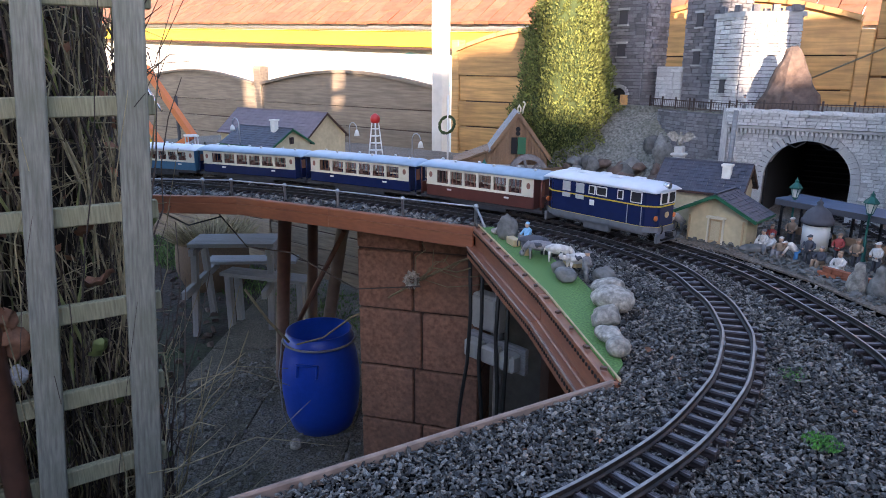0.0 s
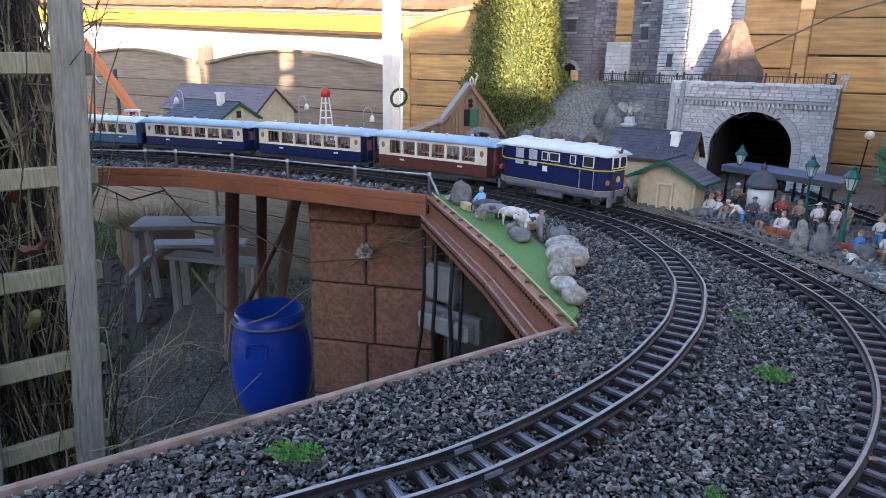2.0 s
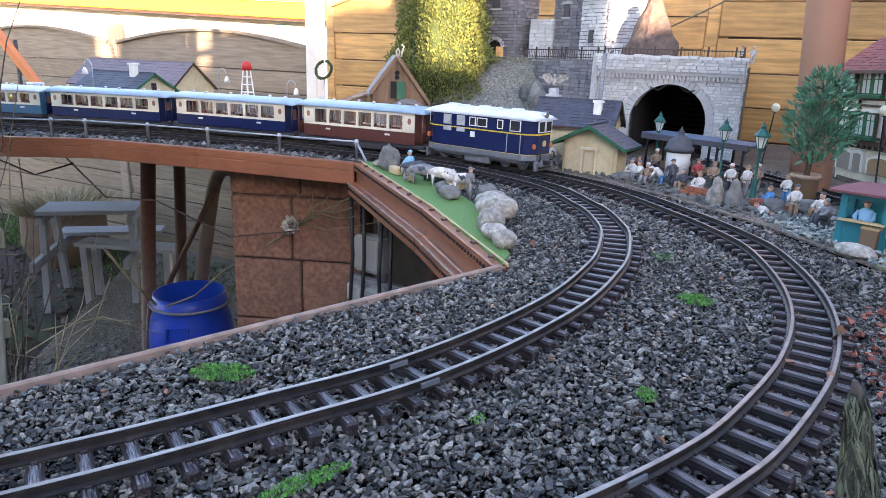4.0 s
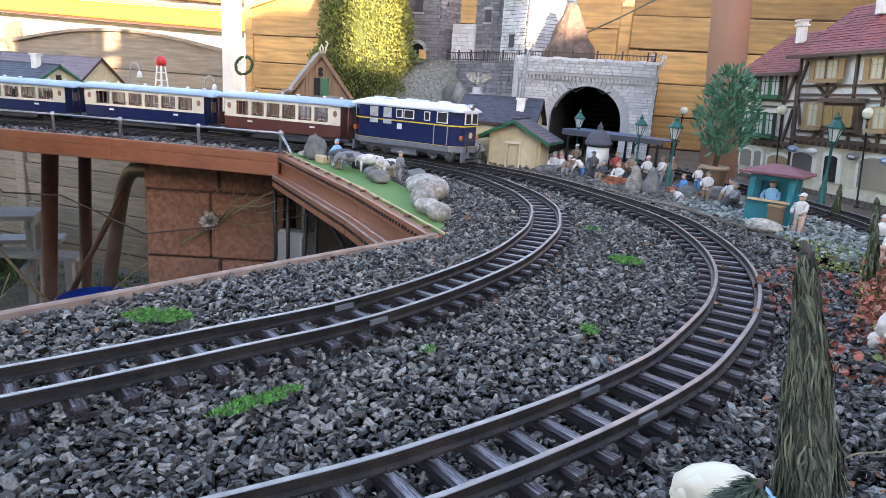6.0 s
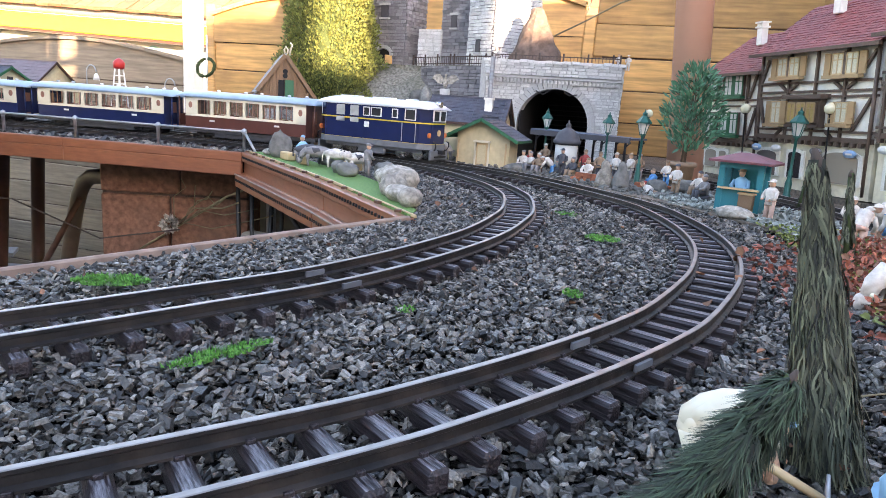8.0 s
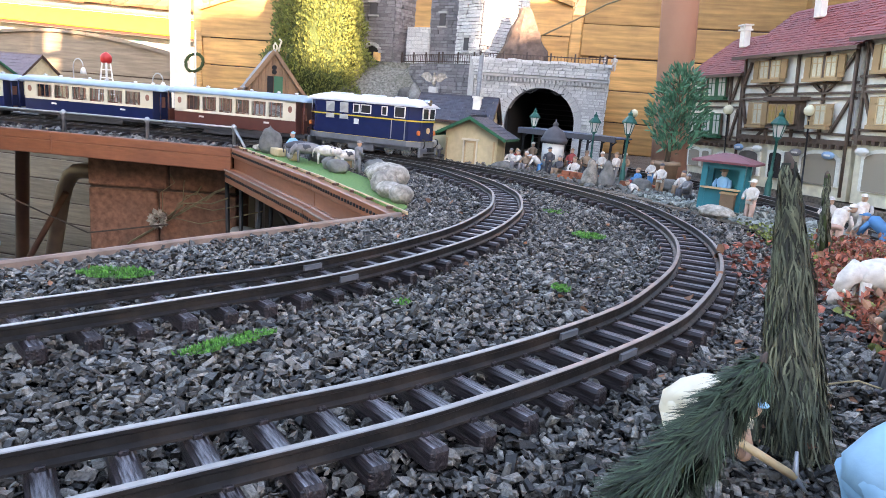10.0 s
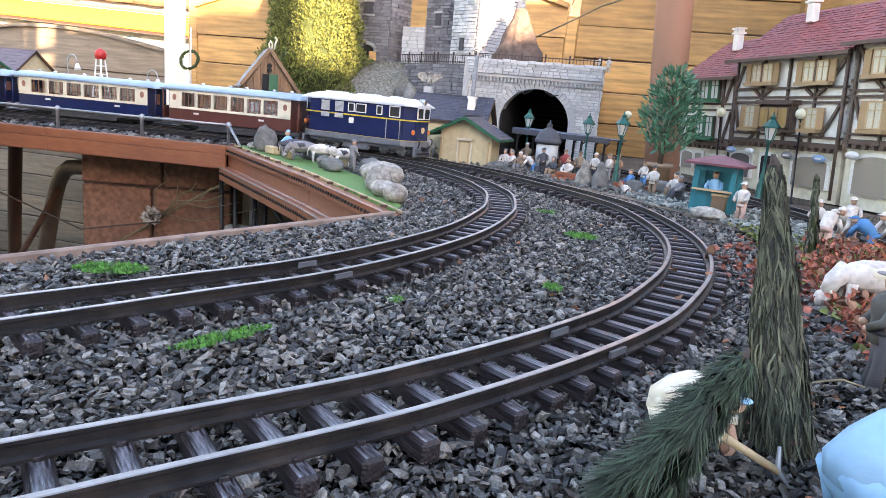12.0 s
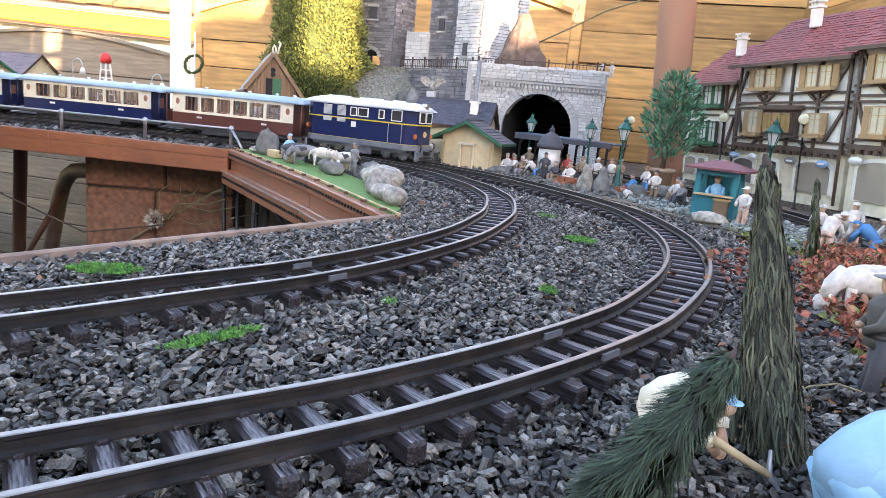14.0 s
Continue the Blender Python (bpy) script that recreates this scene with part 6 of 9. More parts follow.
def crag(c, base, h, label, seed):
    """A tall leaning rock with a broad foot, a few flat broken faces and a blunt top."""
    g = random.Random(seed)
    bm = NB()
    rows = [(0.0, 1.0, 1.0), (0.10, 0.97, 0.95), (0.28, 0.84, 0.82), (0.48, 0.66, 0.66), (0.66, 0.50, 0.52), (0.82, 0.34, 0.38), (0.94, 0.22, 0.26), (1.0, 0.10, 0.14)]
    n = 11
    off = [g.uniform(0.82, 1.14) for _ in range(n)]
    rings = []
    for z, kx, ky in rows:
        rings.append([bm.verts.new((base[0] * kx * off[j] * math.cos(2 * math.pi * j / n) * g.uniform(0.94, 1.06) - 0.10 * base[0] * z,
                                    base[1] * ky * off[j] * math.sin(2 * math.pi * j / n) * g.uniform(0.94, 1.06), h * z + g.uniform(-.004, .004) * (0 < z))) for j in range(n)])
    for q, w in zip(rings, rings[1:]):
        for j in range(n):
            bm.faces.new((q[j], q[(j + 1) % n], w[(j + 1) % n], w[j]))
    bm.faces.new(rings[-1])
    bm.faces.new(rings[0][::-1])
    bmesh.ops.subdivide_edges(bm, edges=list(bm.edges), cuts=2, use_grid_fill=True)
    for v in bm.verts:
        o = Vector((seed, 0, 0))
        v.co += v.co.normalized() * (0.006 * noise.noise(v.co * 22 + o) + 0.004 * noise.noise(v.co * 60 + o)) * (1 if v.co.z > 0.004 else 0)
    ob = part("brown_crag", bm, M_ROCK)
    ob.matrix_basis = Matrix.Translation(c)
    return tagged(ob, label, "rock")

crag((0.268, 2.79, 0.294), (0.098, 0.070), 0.205, "tall brown rock standing on the tunnel parapet", 4)
# scree slope and boulders below the castle
bm = NB()
bmesh.ops.create_grid(bm, x_segments=34, y_segments=30, size=0.5)
for v in bm.verts:
    u, w = v.co.x + 0.5, v.co.y + 0.5
    x = -0.52 + u * 0.45
    y = 2.62 + w * 0.36
    v.co = Vector((x, y, -0.01 + 0.29 * min(1, max(0, w * 1.15)) ** 0.9 + 0.018 * noise.noise(Vector((x * 18, y * 18, 0)))))
tagged(part("scree_slope", bm, M_SCREE, smooth=True), "slope of fine grey scree below the castle gate", "slope", kind="structure")
rs = random.Random(8)
for k in range(40):
    t = rs.random()
    x = -0.42 + 0.34 * rs.random()
    w = rs.random() ** 1.6
    rock("boulder", (x, 2.55 + w * 0.16, w * 0.10 - 0.005), tuple(rs.uniform(0.012, 0.034) for _ in range(3)), 30 + k, M_ROCK if k % 3 else M_ROCKG, "rough grey-brown boulder piled below the castle", "rock", "boulders", 0.5, 2)
rock("cliff_rock", (-0.10, 2.74, 0.10), (0.032, 0.03, 0.055), 77, M_ROCKG, "tall dark rock against the retaining wall", rough=0.4)
rock("cliff_rock", (-0.16, 2.80, 0.12), (0.028, 0.028, 0.045), 78, M_ROCKG, "tall dark rock against the retaining wall", rough=0.4)


# ---- small figures: each one plain mesh ----
def figurine(x, y, h, face, top, legs, label, pose_="stand", hat=None, z=0.0, seed=0):
    """A small moulded figure facing the given heading (degrees)."""
    bm = NB()
    k = h / 0.075
    hat = hat or M_CLOTHW
    if pose_ == "stand":
        for s in (-1, 1):
            tube(bm, [(0.002, s * 0.006, 0.0), (0, s * 0.006, 0.018), (0, s * 0.005, 0.036)], [0.0042, 0.0042, 0.0055], 7, 1)
            blob(bm, (0.004, s * 0.006, 0.002), (0.006, 0.0035, 0.003), 1, 0, 1, 1)
            tube(bm, [(0, s * 0.011, 0.055), (0.004, s * 0.0145, 0.045), (0.010, s * 0.009, 0.040)], [0.0038, 0.0034, 0.003], 6, 0)
        tube(bm, [(0, 0, 0.031), (0, 0, 0.036), (0, 0, 0.044), (0, 0, 0.054), (0, 0, 0.058), (0, 0, 0.061)], [0.0092, 0.0088, 0.0090, 0.0108, 0.0085, 0.0040], 12, 0)
        tube(bm, [(0, 0, 0.0365), (0, 0, 0.0388)], [0.0094, 0.0094], 12, 1)
        for s in (-1, 1):
            blob(bm, (0.0105, s * 0.0085, 0.0395), (0.0030, 0.0026, 0.0026), 1, 0, 1, 2)
        blob(bm, (0.003, 0, 0.0702), (0.0082, 0.0070, 0.0010), 2, 0, 2, 3)
        blob(bm, (0.001, 0, 0.0665), (0.0055, 0.005, 0.0068), 2, 0.05, 2, 2)
        blob(bm, (0, 0, 0.0712), (0.0062, 0.006, 0.0042), 2, 0.05, 1, 3)
    elif pose_ == "sit":
        for s in (-1, 1):
            tube(bm, [(0, s * 0.006, 0.018), (0.016, s * 0.007, 0.020), (0.018, s * 0.007, 0.0)], [0.0055, 0.005, 0.0042], 7, 1)
            tube(bm, [(0, s * 0.011, 0.036), (0.007, s * 0.0135, 0.027), (0.014, s * 0.008, 0.025)], [0.0038, 0.0034, 0.003], 6, 0)
        blob(bm, (-0.002, 0, 0.009), (0.011, 0.011, 0.011), 4, 0.2, 1, 1)
        tube(bm, [(-0.001, 0, 0.014), (0, 0, 0.026), (0, 0, 0.036), (0, 0, 0.041)], [0.0088, 0.009, 0.0100, 0.005], 9, 0)
        blob(bm, (0.002, 0, 0.047), (0.0055, 0.005, 0.0068), 2, 0.05, 2, 2)
        blob(bm, (0.001, 0, 0.0515), (0.0062, 0.006, 0.0042), 2, 0.05, 1, 3)
    elif pose_ == "bend":
        for s in (-1, 1):
            tube(bm, [(-0.004, s * 0.007, 0.0), (-0.006, s * 0.007, 0.016), (-0.004, s * 0.005, 0.032)], [0.0042, 0.0046, 0.006], 7, 1)
            tube(bm, [(0.018, s * 0.009, 0.046), (0.026, s * 0.012, 0.034), (0.030, s * 0.008, 0.024)], [0.004, 0.0036, 0.003], 6, 0)
        tube(bm, [(-0.006, 0, 0.030), (0.002, 0, 0.040), (0.013, 0, 0.049), (0.020, 0, 0.051)], [0.009, 0.010, 0.011, 0.006], 9, 0)
        blob(bm, (0.026, 0, 0.053), (0.0062, 0.0055, 0.006), 2, 0.05, 2, 2)
        blob(bm, (0.025, 0, 0.0568), (0.0068, 0.0062, 0.0042), 2, 0.05, 1, 3)
        tube(bm, [(-0.0085, 0, 0.0275), (-0.0060, 0, 0.0325)], [0.0098, 0.0104], 12, 1)
        for s in (-1, 1):
            blob(bm, (0.0305, s * 0.0078, 0.0225), (0.0032, 0.0028, 0.0030), 1, 0, 1, 2)
        blob(bm, (0.0285, 0, 0.0560), (0.0085, 0.0072, 0.0012), 2, 0, 2, 3)
    elif pose_ == "lie":
        tube(bm, [(-0.03, 0.002, 0.004), (-0.012, 0, 0.006), (0, 0, 0.009)], [0.004, 0.005, 0.007], 7, 1)
        tube(bm, [(0, 0, 0.010), (0.012, 0, 0.016), (0.020, 0, 0.021)], [0.0085, 0.0105, 0.006], 9, 0)
        tube(bm, [(0.014, 0.01, 0.016), (0.02, 0.014, 0.004)], [0.004, 0.003], 6, 0)
        blob(bm, (0.026, 0, 0.026), (0.006, 0.0055, 0.0065), 2, 0.05, 2, 2)
        blob(bm, (0.027, 0, 0.030), (0.006, 0.006, 0.004), 2, 0.05, 1, 3)
    bmesh.ops.scale(bm, vec=(k, k, k), verts=bm.verts)
    ob = part("figurine", bm, [top, legs, M_SKIN, hat], smooth=True)
    ob.matrix_basis = Matrix.Translation((x, y, z)) @ RZ(face)
    return tagged(ob, label, "figurine", "model figures")

K_ = mat("figure_pinkish", (0.55, 0.36, 0.29), 0.7, vary=0.2, scale=80, bump=0.2)
W_, B_, P_, D_, G_, T_, R_ = M_CLOTHW, M_CLOTHB, M_CLOTHP, M_CLOTHD, M_CLOTHG, M_CLOTHT, M_CLOTHR
L = "small moulded figure standing in the model village"
for x, y, face, top, legs, ps, hat, h in [
        (0.880, 1.672, 215, W_, K_, "stand", W_, 0.074), (0.737, 1.936, 230, W_, T_, "stand", D_, 0.070), (0.690, 1.925, 200, W_, T_, "lie", T_, 0.062),
        (0.785, 1.945, 220, W_, T_, "sit", D_, 0.080), (0.790, 1.880, 200, G_, D_, "sit", G_, 0.078), (0.690, 2.00, 190, B_, R_, "sit", T_, 0.07),
        (0.255, 2.231, 250, B_, B_, "stand", B_, 0.070), (0.190, 2.240, 240, B_, G_, "sit", B_, 0.085), (0.075, 2.300, 240, W_, G_, "stand", G_, 0.07),
        (0.110, 2.275, 250, G_, G_, "stand", G_, 0.066), (0.135, 2.262, 200, W_, G_, "bend", D_, 0.07), (0.385, 2.170, 210, W_, G_, "sit", G_, 0.075),
        (0.410, 2.145, 240, T_, G_, "sit", W_, 0.075), (0.440, 2.140, 200, W_, B_, "bend", W_, 0.06), (0.360, 2.200, 240, W_, W_, "sit", G_, 0.075),
        (0.470, 2.130, 250, D_, D_, "stand", D_, 0.072), (0.500, 2.110, 230, D_, T_, "sit", G_, 0.074), (0.540, 2.075, 240, W_, W_, "sit", T_, 0.078),
        (0.40, 2.31, 250, T_, D_, "stand", W_, 0.072), (0.36, 2.29, 240, R_, G_, "sit", T_, 0.07), (0.56, 2.17, 240, T_, D_, "stand", T_, 0.07),
        (0.60, 2.15, 230, W_, D_, "stand", W_, 0.072), (0.635, 2.14, 200, W_, G_, "stand", T_, 0.074), (0.655, 2.19, 240, T_, G_, "stand", W_, 0.072),
        (0.52, 2.20, 240, R_, D_, "stand", T_, 0.07), (0.48, 2.27, 260, G_, D_, "stand", W_, 0.07), (0.72, 2.10, 220, W_, B_, "stand", T_, 0.066),
        (-0.555, 2.385, 250, W_, G_, "stand", W_, 0.055), (-0.530, 2.40, 240, G_, T_, "stand", W_, 0.055), (-0.40, 2.375, 250, W_, W_, "stand", T_, 0.06),
        (-0.36, 2.37, 220, W_, G_, "sit", W_, 0.07), (-0.52, 2.37, 240, T_, G_, "sit", W_, 0.07), (-0.33, 2.40, 230, T_, R_, "stand", T_, 0.065), (-0.44, 2.385, 260, W_, G_, "bend", W_, 0.06),
        (0.545, 2.70, 230, W_, D_, "stand", T_, 0.05), (0.575, 2.705, 250, W_, W_, "stand", W_, 0.05), (0.155, 2.70, 240, W_, G_, "stand", D_, 0.055)]:
    figurine(x, y, h, face, top, legs, L if ps == "stand" else "small moulded figure seated or stooping in the model village", ps, hat, 0.301 if y > 2.65 and x > 0.1 else 0.0)

# road works group in white helmets beside the planted bed
for x, y, face, top, legs, ps, hat, h in [
        (0.990, 1.520, 60, W_, K_, "bend", W_, 0.074), (1.035, 1.580, 230, W_, K_, "bend", W_, 0.078), (1.052, 1.535, 150, B_, B_, "bend", B_, 0.066),
        (1.105, 1.590, 200, W_, T_, "bend", W_, 0.074), (1.000, 1.610, 250, W_, D_, "stand", W_, 0.066), (1.06, 1.66, 250, W_, W_, "stand", W_, 0.072), (1.14, 1.52, 180, W_, G_, "stand", W_, 0.07)]:
    figurine(x - 0.022, y - 0.035, h, face, top, legs, "moulded workman figure in white shirt and helmet", ps, hat)

# large stooping figures beside the near track
def near_figure(c, face, scale, top, legs, label, seed):
    """A stooping workman: bent back, two arms reaching down, legs apart, head with a cap."""
    bm = NB()
    for t in (-1, 1):
        tube(bm, [(-0.010, t * 0.011, 0.0), (-0.013, t * 0.011, 0.012), (-0.016, t * 0.009, 0.028)], [0.0070, 0.0072, 0.0100], 12, 1)
        blob(bm, (-0.005, t * 0.011, 0.003), (0.010, 0.006, 0.004), seed, 0.1, 2, 3)
        tube(bm, [(0.017, t * 0.015, 0.047), (0.023, t * 0.020, 0.037), (0.028, t * 0.019, 0.027)], [0.0085, 0.0080, 0.0068], 12, 0)
        tube(bm, [(0.0278, t * 0.019, 0.0285), (0.030, t * 0.0165, 0.022)], [0.0074, 0.0070], 12, 0)
        tube(bm, [(0.029, t * 0.017, 0.024), (0.036, t * 0.009, 0.013)], [0.0046, 0.0040], 9, 2)
        blob(bm, (0.0375, t * 0.006, 0.0115), (0.0052, 0.0048, 0.0044), 2, 0.15, 2, 2)
    tube(bm, [(-0.024, 0, 0.024), (-0.020, 0, 0.031), (-0.010, 0, 0.040), (0.002, 0, 0.047), (0.013, 0, 0.050), (0.021, 0, 0.049), (0.027, 0, 0.047)],
         [0.0075, 0.0125, 0.0140, 0.0150, 0.0145, 0.0115, 0.0055], 18, 0)
    for v in bm.verts:
        if v.co.x < 0.028 and v.co.z > 0.022:
            v.co.y *= 1.18
        v.co += Vector((noise.noise(v.co * 95), noise.noise(v.co * 95 + Vector((7, 0, 0))), noise.noise(v.co * 95 + Vector((0, 7, 0))))) * 0.0011
    blob(bm, (-0.014, 0, 0.0285), (0.0150, 0.0185, 0.0155), seed, 0.10, 4, 1)
    blob(bm, (-0.001, 0, 0.0400), (0.0250, 0.0205, 0.0170), seed, 0.10, 4, 0, RY(-24))
    for t in (-1, 1):
        blob(bm, (0.017, t * 0.0165, 0.0455), (0.0105, 0.0095, 0.0100), seed, 0.10, 3, 0)
    blob(bm, (0.034, 0, 0.048), (0.0085, 0.0078, 0.0092), 2, 0.05, 3, 2)
    blob(bm, (0.0325, 0, 0.0530), (0.0092, 0.0086, 0.0058), 2, 0.05, 3, 4)
    blob(bm, (0.0410, 0, 0.0515), (0.0060, 0.0070, 0.0012), 2, 0.05, 2, 4)
    bmesh.ops.scale(bm, vec=(scale,) * 3, verts=bm.verts)
    ob = part("figurine", bm, [top, legs, M_SKIN, M_CLOTHD, P_], smooth=True)
    ob.matrix_basis = Matrix.Translation(c) @ RZ(face)
    return tagged(ob, label, "figurine", "model figures")

near_figure((0.722, 0.748, 0.003), -22, 0.64, M_IVORY, M_IVORY, "stooping workman figure in a cream shirt behind a small pine", 5)
near_figure((0.8025, 0.713, -0.004), 20, 0.94, mat("figure_sky_blue", (0.27, 0.49, 0.66), 0.6, vary=0.08, scale=90, bump=0.15), P_, "stooping workman figure in pale blue overalls", 8)
figurine(0.852, 0.885, 0.086, 170, mat("figure_olive", (0.085, 0.080, 0.070), 0.7, vary=0.25, scale=80, bump=0.2), D_, "dark-clothed moulded workman figure in the bed", "stand", G_)
pk = root("pickaxe", Matrix.Translation((-0.003, 0.004, 0)), "toy pickaxe with a pale wooden handle", "pickaxe")
bm = NB()
tube(bm, [(0.741, 0.722, 0.021), (0.768, 0.729, 0.006)], 0.0020, 8)
part("handle", bm, M_WOODLT, pk)
bm = NB()
tube(bm, [(0.767, 0.730, 0.018), (0.768, 0.729, 0.006), (0.773, 0.726, 0.001)], [0.0008, 0.0018, 0.0008], 7)
part("head", bm, M_GREYMET, pk)

# ---- animals ----
def animal(x, y, L_, h, face, body, spots, label, head_down=True, z=0.006):
    bm = NB()
    blob(bm, (0, 0, h * 0.66), (L_ * 0.42, L_ * 0.19, h * 0.27), int(x * 100), 0.12, 3, 0)
    blob(bm, (L_ * 0.05, L_ * 0.06, h * 0.72), (L_ * 0.16, L_ * 0.14, h * 0.19), 3, 0.3, 2, 1)
    for sx in (-1, 1):
        for sy in (-1, 1):
            tube(bm, [(sx * L_ * 0.28, sy * L_ * 0.10, h * 0.55), (sx * L_ * 0.29, sy * L_ * 0.10, h * 0.25), (sx * L_ * 0.28, sy * L_ * 0.10, 0)], [h * 0.09, h * 0.055, h * 0.05], 7, 0)
    hz = h * (0.30 if head_down else 0.92)
    hx = L_ * (0.49 if head_down else 0.56)
    tube(bm, [(L_ * 0.30, 0, h * 0.74), (hx * 0.90, 0, hz * 0.4 + h * 0.42), (hx, 0, hz)], [h * 0.19, h * 0.14, h * 0.10], 12, 0)
    blob(bm, (hx + L_ * 0.03, 0, hz - h * 0.06), (L_ * 0.085, h * 0.10, h * 0.15), 2, 0.1, 3, 0)
    for s in (-1, 1):
        blob(bm, (hx - L_ * 0.01, s * h * 0.13, hz + h * 0.08), (h * 0.04, h * 0.07, h * 0.04), 1, 0, 1, 1)
    tube(bm, [(-L_ * 0.41, 0, h * 0.76), (-L_ * 0.47, 0, h * 0.5), (-L_ * 0.46, 0, h * 0.3)], [0.0018, 0.0014, 0.002], 5, 0)
    ob = part("cow", bm, [body, spots], smooth=True)
    ob.matrix_basis = Matrix.Translation((x, y, z)) @ RZ(face)
    return tagged(ob, label, "cow", "model animals")

animal(-0.062, 1.812, 0.080, 0.046, 20, M_CLOTHD, M_CLOTHG, "dark grey model cow grazing on the turf strip")
animal(-0.022, 1.778, 0.080, 0.047, 205, M_CLOTHG, M_CLOTHD, "grey and black model cow on the turf strip")
animal(0.022, 1.782, 0.070, 0.044, 25, M_CLOTHW, M_CLOTHG, "white model cow grazing beside the rocks")
animal(0.090, 1.740, 0.070, 0.044, 240, M_CLOTHW, M_CLOTHD, "white and black model cow beside the rocks", False)
animal(0.914, 1.105, 0.088, 0.058, 196, M_CLOTHW, M_IVORY, "cream model sheep grazing among red sedum", True, 0.0)
animal(-0.235, 2.265, 0.055, 0.022, 10, M_WHITE, M_CLOTHG, "small white animal lying beside the track", True, 0.0)
figurine(-0.110, 1.868, 0.080, 240, M_CLOTHP, G_, "seated figure in a light blue shirt and cap", "sit", P_, 0.006)
figurine(0.136, 1.688, 0.066, 40, G_, G_, "standing grey herdsman figure with hands on hips", "stand", G_, 0.006)

# stones along the planter
rock("standing_stone", (-0.190, 1.898, 0.004), (0.036, 0.030, 0.036), 12, M_ROCKG, "pointed grey standing stone at the planter corner", rough=0.25, peak=0.55)
PS = ("stone", "planter stones")
rock("pebble_stone", (-0.235, 1.925, 0.004), (0.0180, 0.0148, 0.0098), 13, M_PEBBLE, "small pale stone on the turf", *PS, 0.2)
rock("pebble_stone", (0.098, 1.672, 0.004), (0.030, 0.020, 0.016), 14, M_ROCKG, "flat dark grey stone on the turf", *PS, 0.18)
rock("pebble_stone", (0.205, 1.648, 0.004), (0.034, 0.022, 0.018), 15, M_PEBBLE, "pale long rounded stone on the turf", *PS, 0.18)
rock("pebble_stone", (0.244, 1.580, 0.002), (0.042, 0.034, 0.024), 17, M_PEBBLE, "large pale veined boulder beside the ballast", *PS, 0.14)
rock("pebble_stone", (0.272, 1.488, 0.004), (0.027, 0.022, 0.021), 18, M_PEBBLE, "rough pale stone at the planter end", *PS, 0.3)
rock("pebble_stone", (0.306, 1.425, 0.004), (0.030, 0.019, 0.014), 19, M_PEBBLE, "flat pale stone at the planter end", *PS, 0.2)
rock("pebble_stone", (0.338, 1.386, 0.004), (0.0195, 0.0185, 0.0165), 20, M_PEBBLE, "smooth whitish pebble at the planter end", *PS, 0.06)
rock("pebble_stone", (0.165, 1.712, 0.002), (0.027, 0.022, 0.018), 21, M_ROCKG, "grey stone between the cows and the ballast", *PS, 0.3)
rock("pebble_stone", (0.060, 1.712, 0.004), (0.018, 0.016, 0.014), 23, M_ROCKG, "grey rounded stone beside the cows", *PS, 0.2)
rock("pebble_stone", (-0.02, 1.835, 0.002), (0.024, 0.017, 0.014), 22, M_ROCKG, "grey stone behind the cows", *PS, 0.3)
bm = NB()
box(bm, (0, 0, 0.009), (0.045, 0.020, 0.018), bevel=0.002)
ob = part("hay_bale", bm, M_WOODLT)
ob.matrix_basis = Matrix.Translation((-0.140, 1.850, 0.005)) @ RZ(-35)
tagged(ob, "small tan hay bale on the turf", "hay bale", "hay bales")
copy_thing(ob, Matrix.Translation((-0.072, 1.800, 0.005)) @ RZ(-50))
copy_thing(ob, Matrix.Translation((0.062, 1.775, 0.005)) @ RZ(-20))
rock("flat_stone", (0.829, 1.680, 0.0), (0.034, 0.022, 0.012), 31, M_PEBBLE, "flat pale stone in front of the kiosk", "stone", "", 0.15)
rock("flat_stone", (0.347, 2.175, 0.0), (0.036, 0.022, 0.012), 32, M_ROCKG, "flat grey stone beside the track", "stone", "", 0.15)
rock("flat_stone", (0.70, 1.965, 0.0), (0.032, 0.022, 0.016), 33, M_ROCKG, "low grey-brown rock behind the seated figures", "rock", "", 0.3)
rock("flat_stone", (0.765, 1.99, 0.0), (0.036, 0.022, 0.018), 34, M_ROCKG, "low grey-brown rock behind the seated figures", "rock", "", 0.3)
for k, (x, y, m) in enumerate([(0.585, 1.985, M_PEBBLE), (0.622, 1.975, M_ROCKG)]):
    bm = NB()
    lathe(bm, [(0.020, 0), (0.021, 0.012), (0.016, 0.030), (0.011, 0.042), (0.009, 0.050), (0.008, 0.056), (0.002, 0.062)], 14)
    for v in bm.verts:
        v.co += Vector((noise.noise(v.co * 60), noise.noise(v.co * 60 + Vector((5, 0, 0))), 0)) * 0.003
    ob = part("stone_figure", bm, m, smooth=True)
    ob.matrix_basis = Matrix.Translation((x, y, 0))
    tagged(ob, "weathered hooded stone figure seated by the track", "statue", "stone figures")
bs = root("brick_stack", Matrix.Translation((0.560, 2.035, 0)) @ RZ(-25), "low stack of small red bricks", "bricks")
for j in range(2):
    for i in range(6 - j):
        bar("brick", bs, M_BRICK, (-0.05 + i * 0.0225 + j * 0.011, 0, 0.006 + j * 0.0115), (0.021, 0.012, 0.0105), RZ(random.Random(i + j).uniform(-4, 4)))
for i in range(4):
    bar("brick", bs, M_BRICK, (0.10 + i * 0.0225, 0.03, 0.008), (0.021, 0.012, 0.0155))

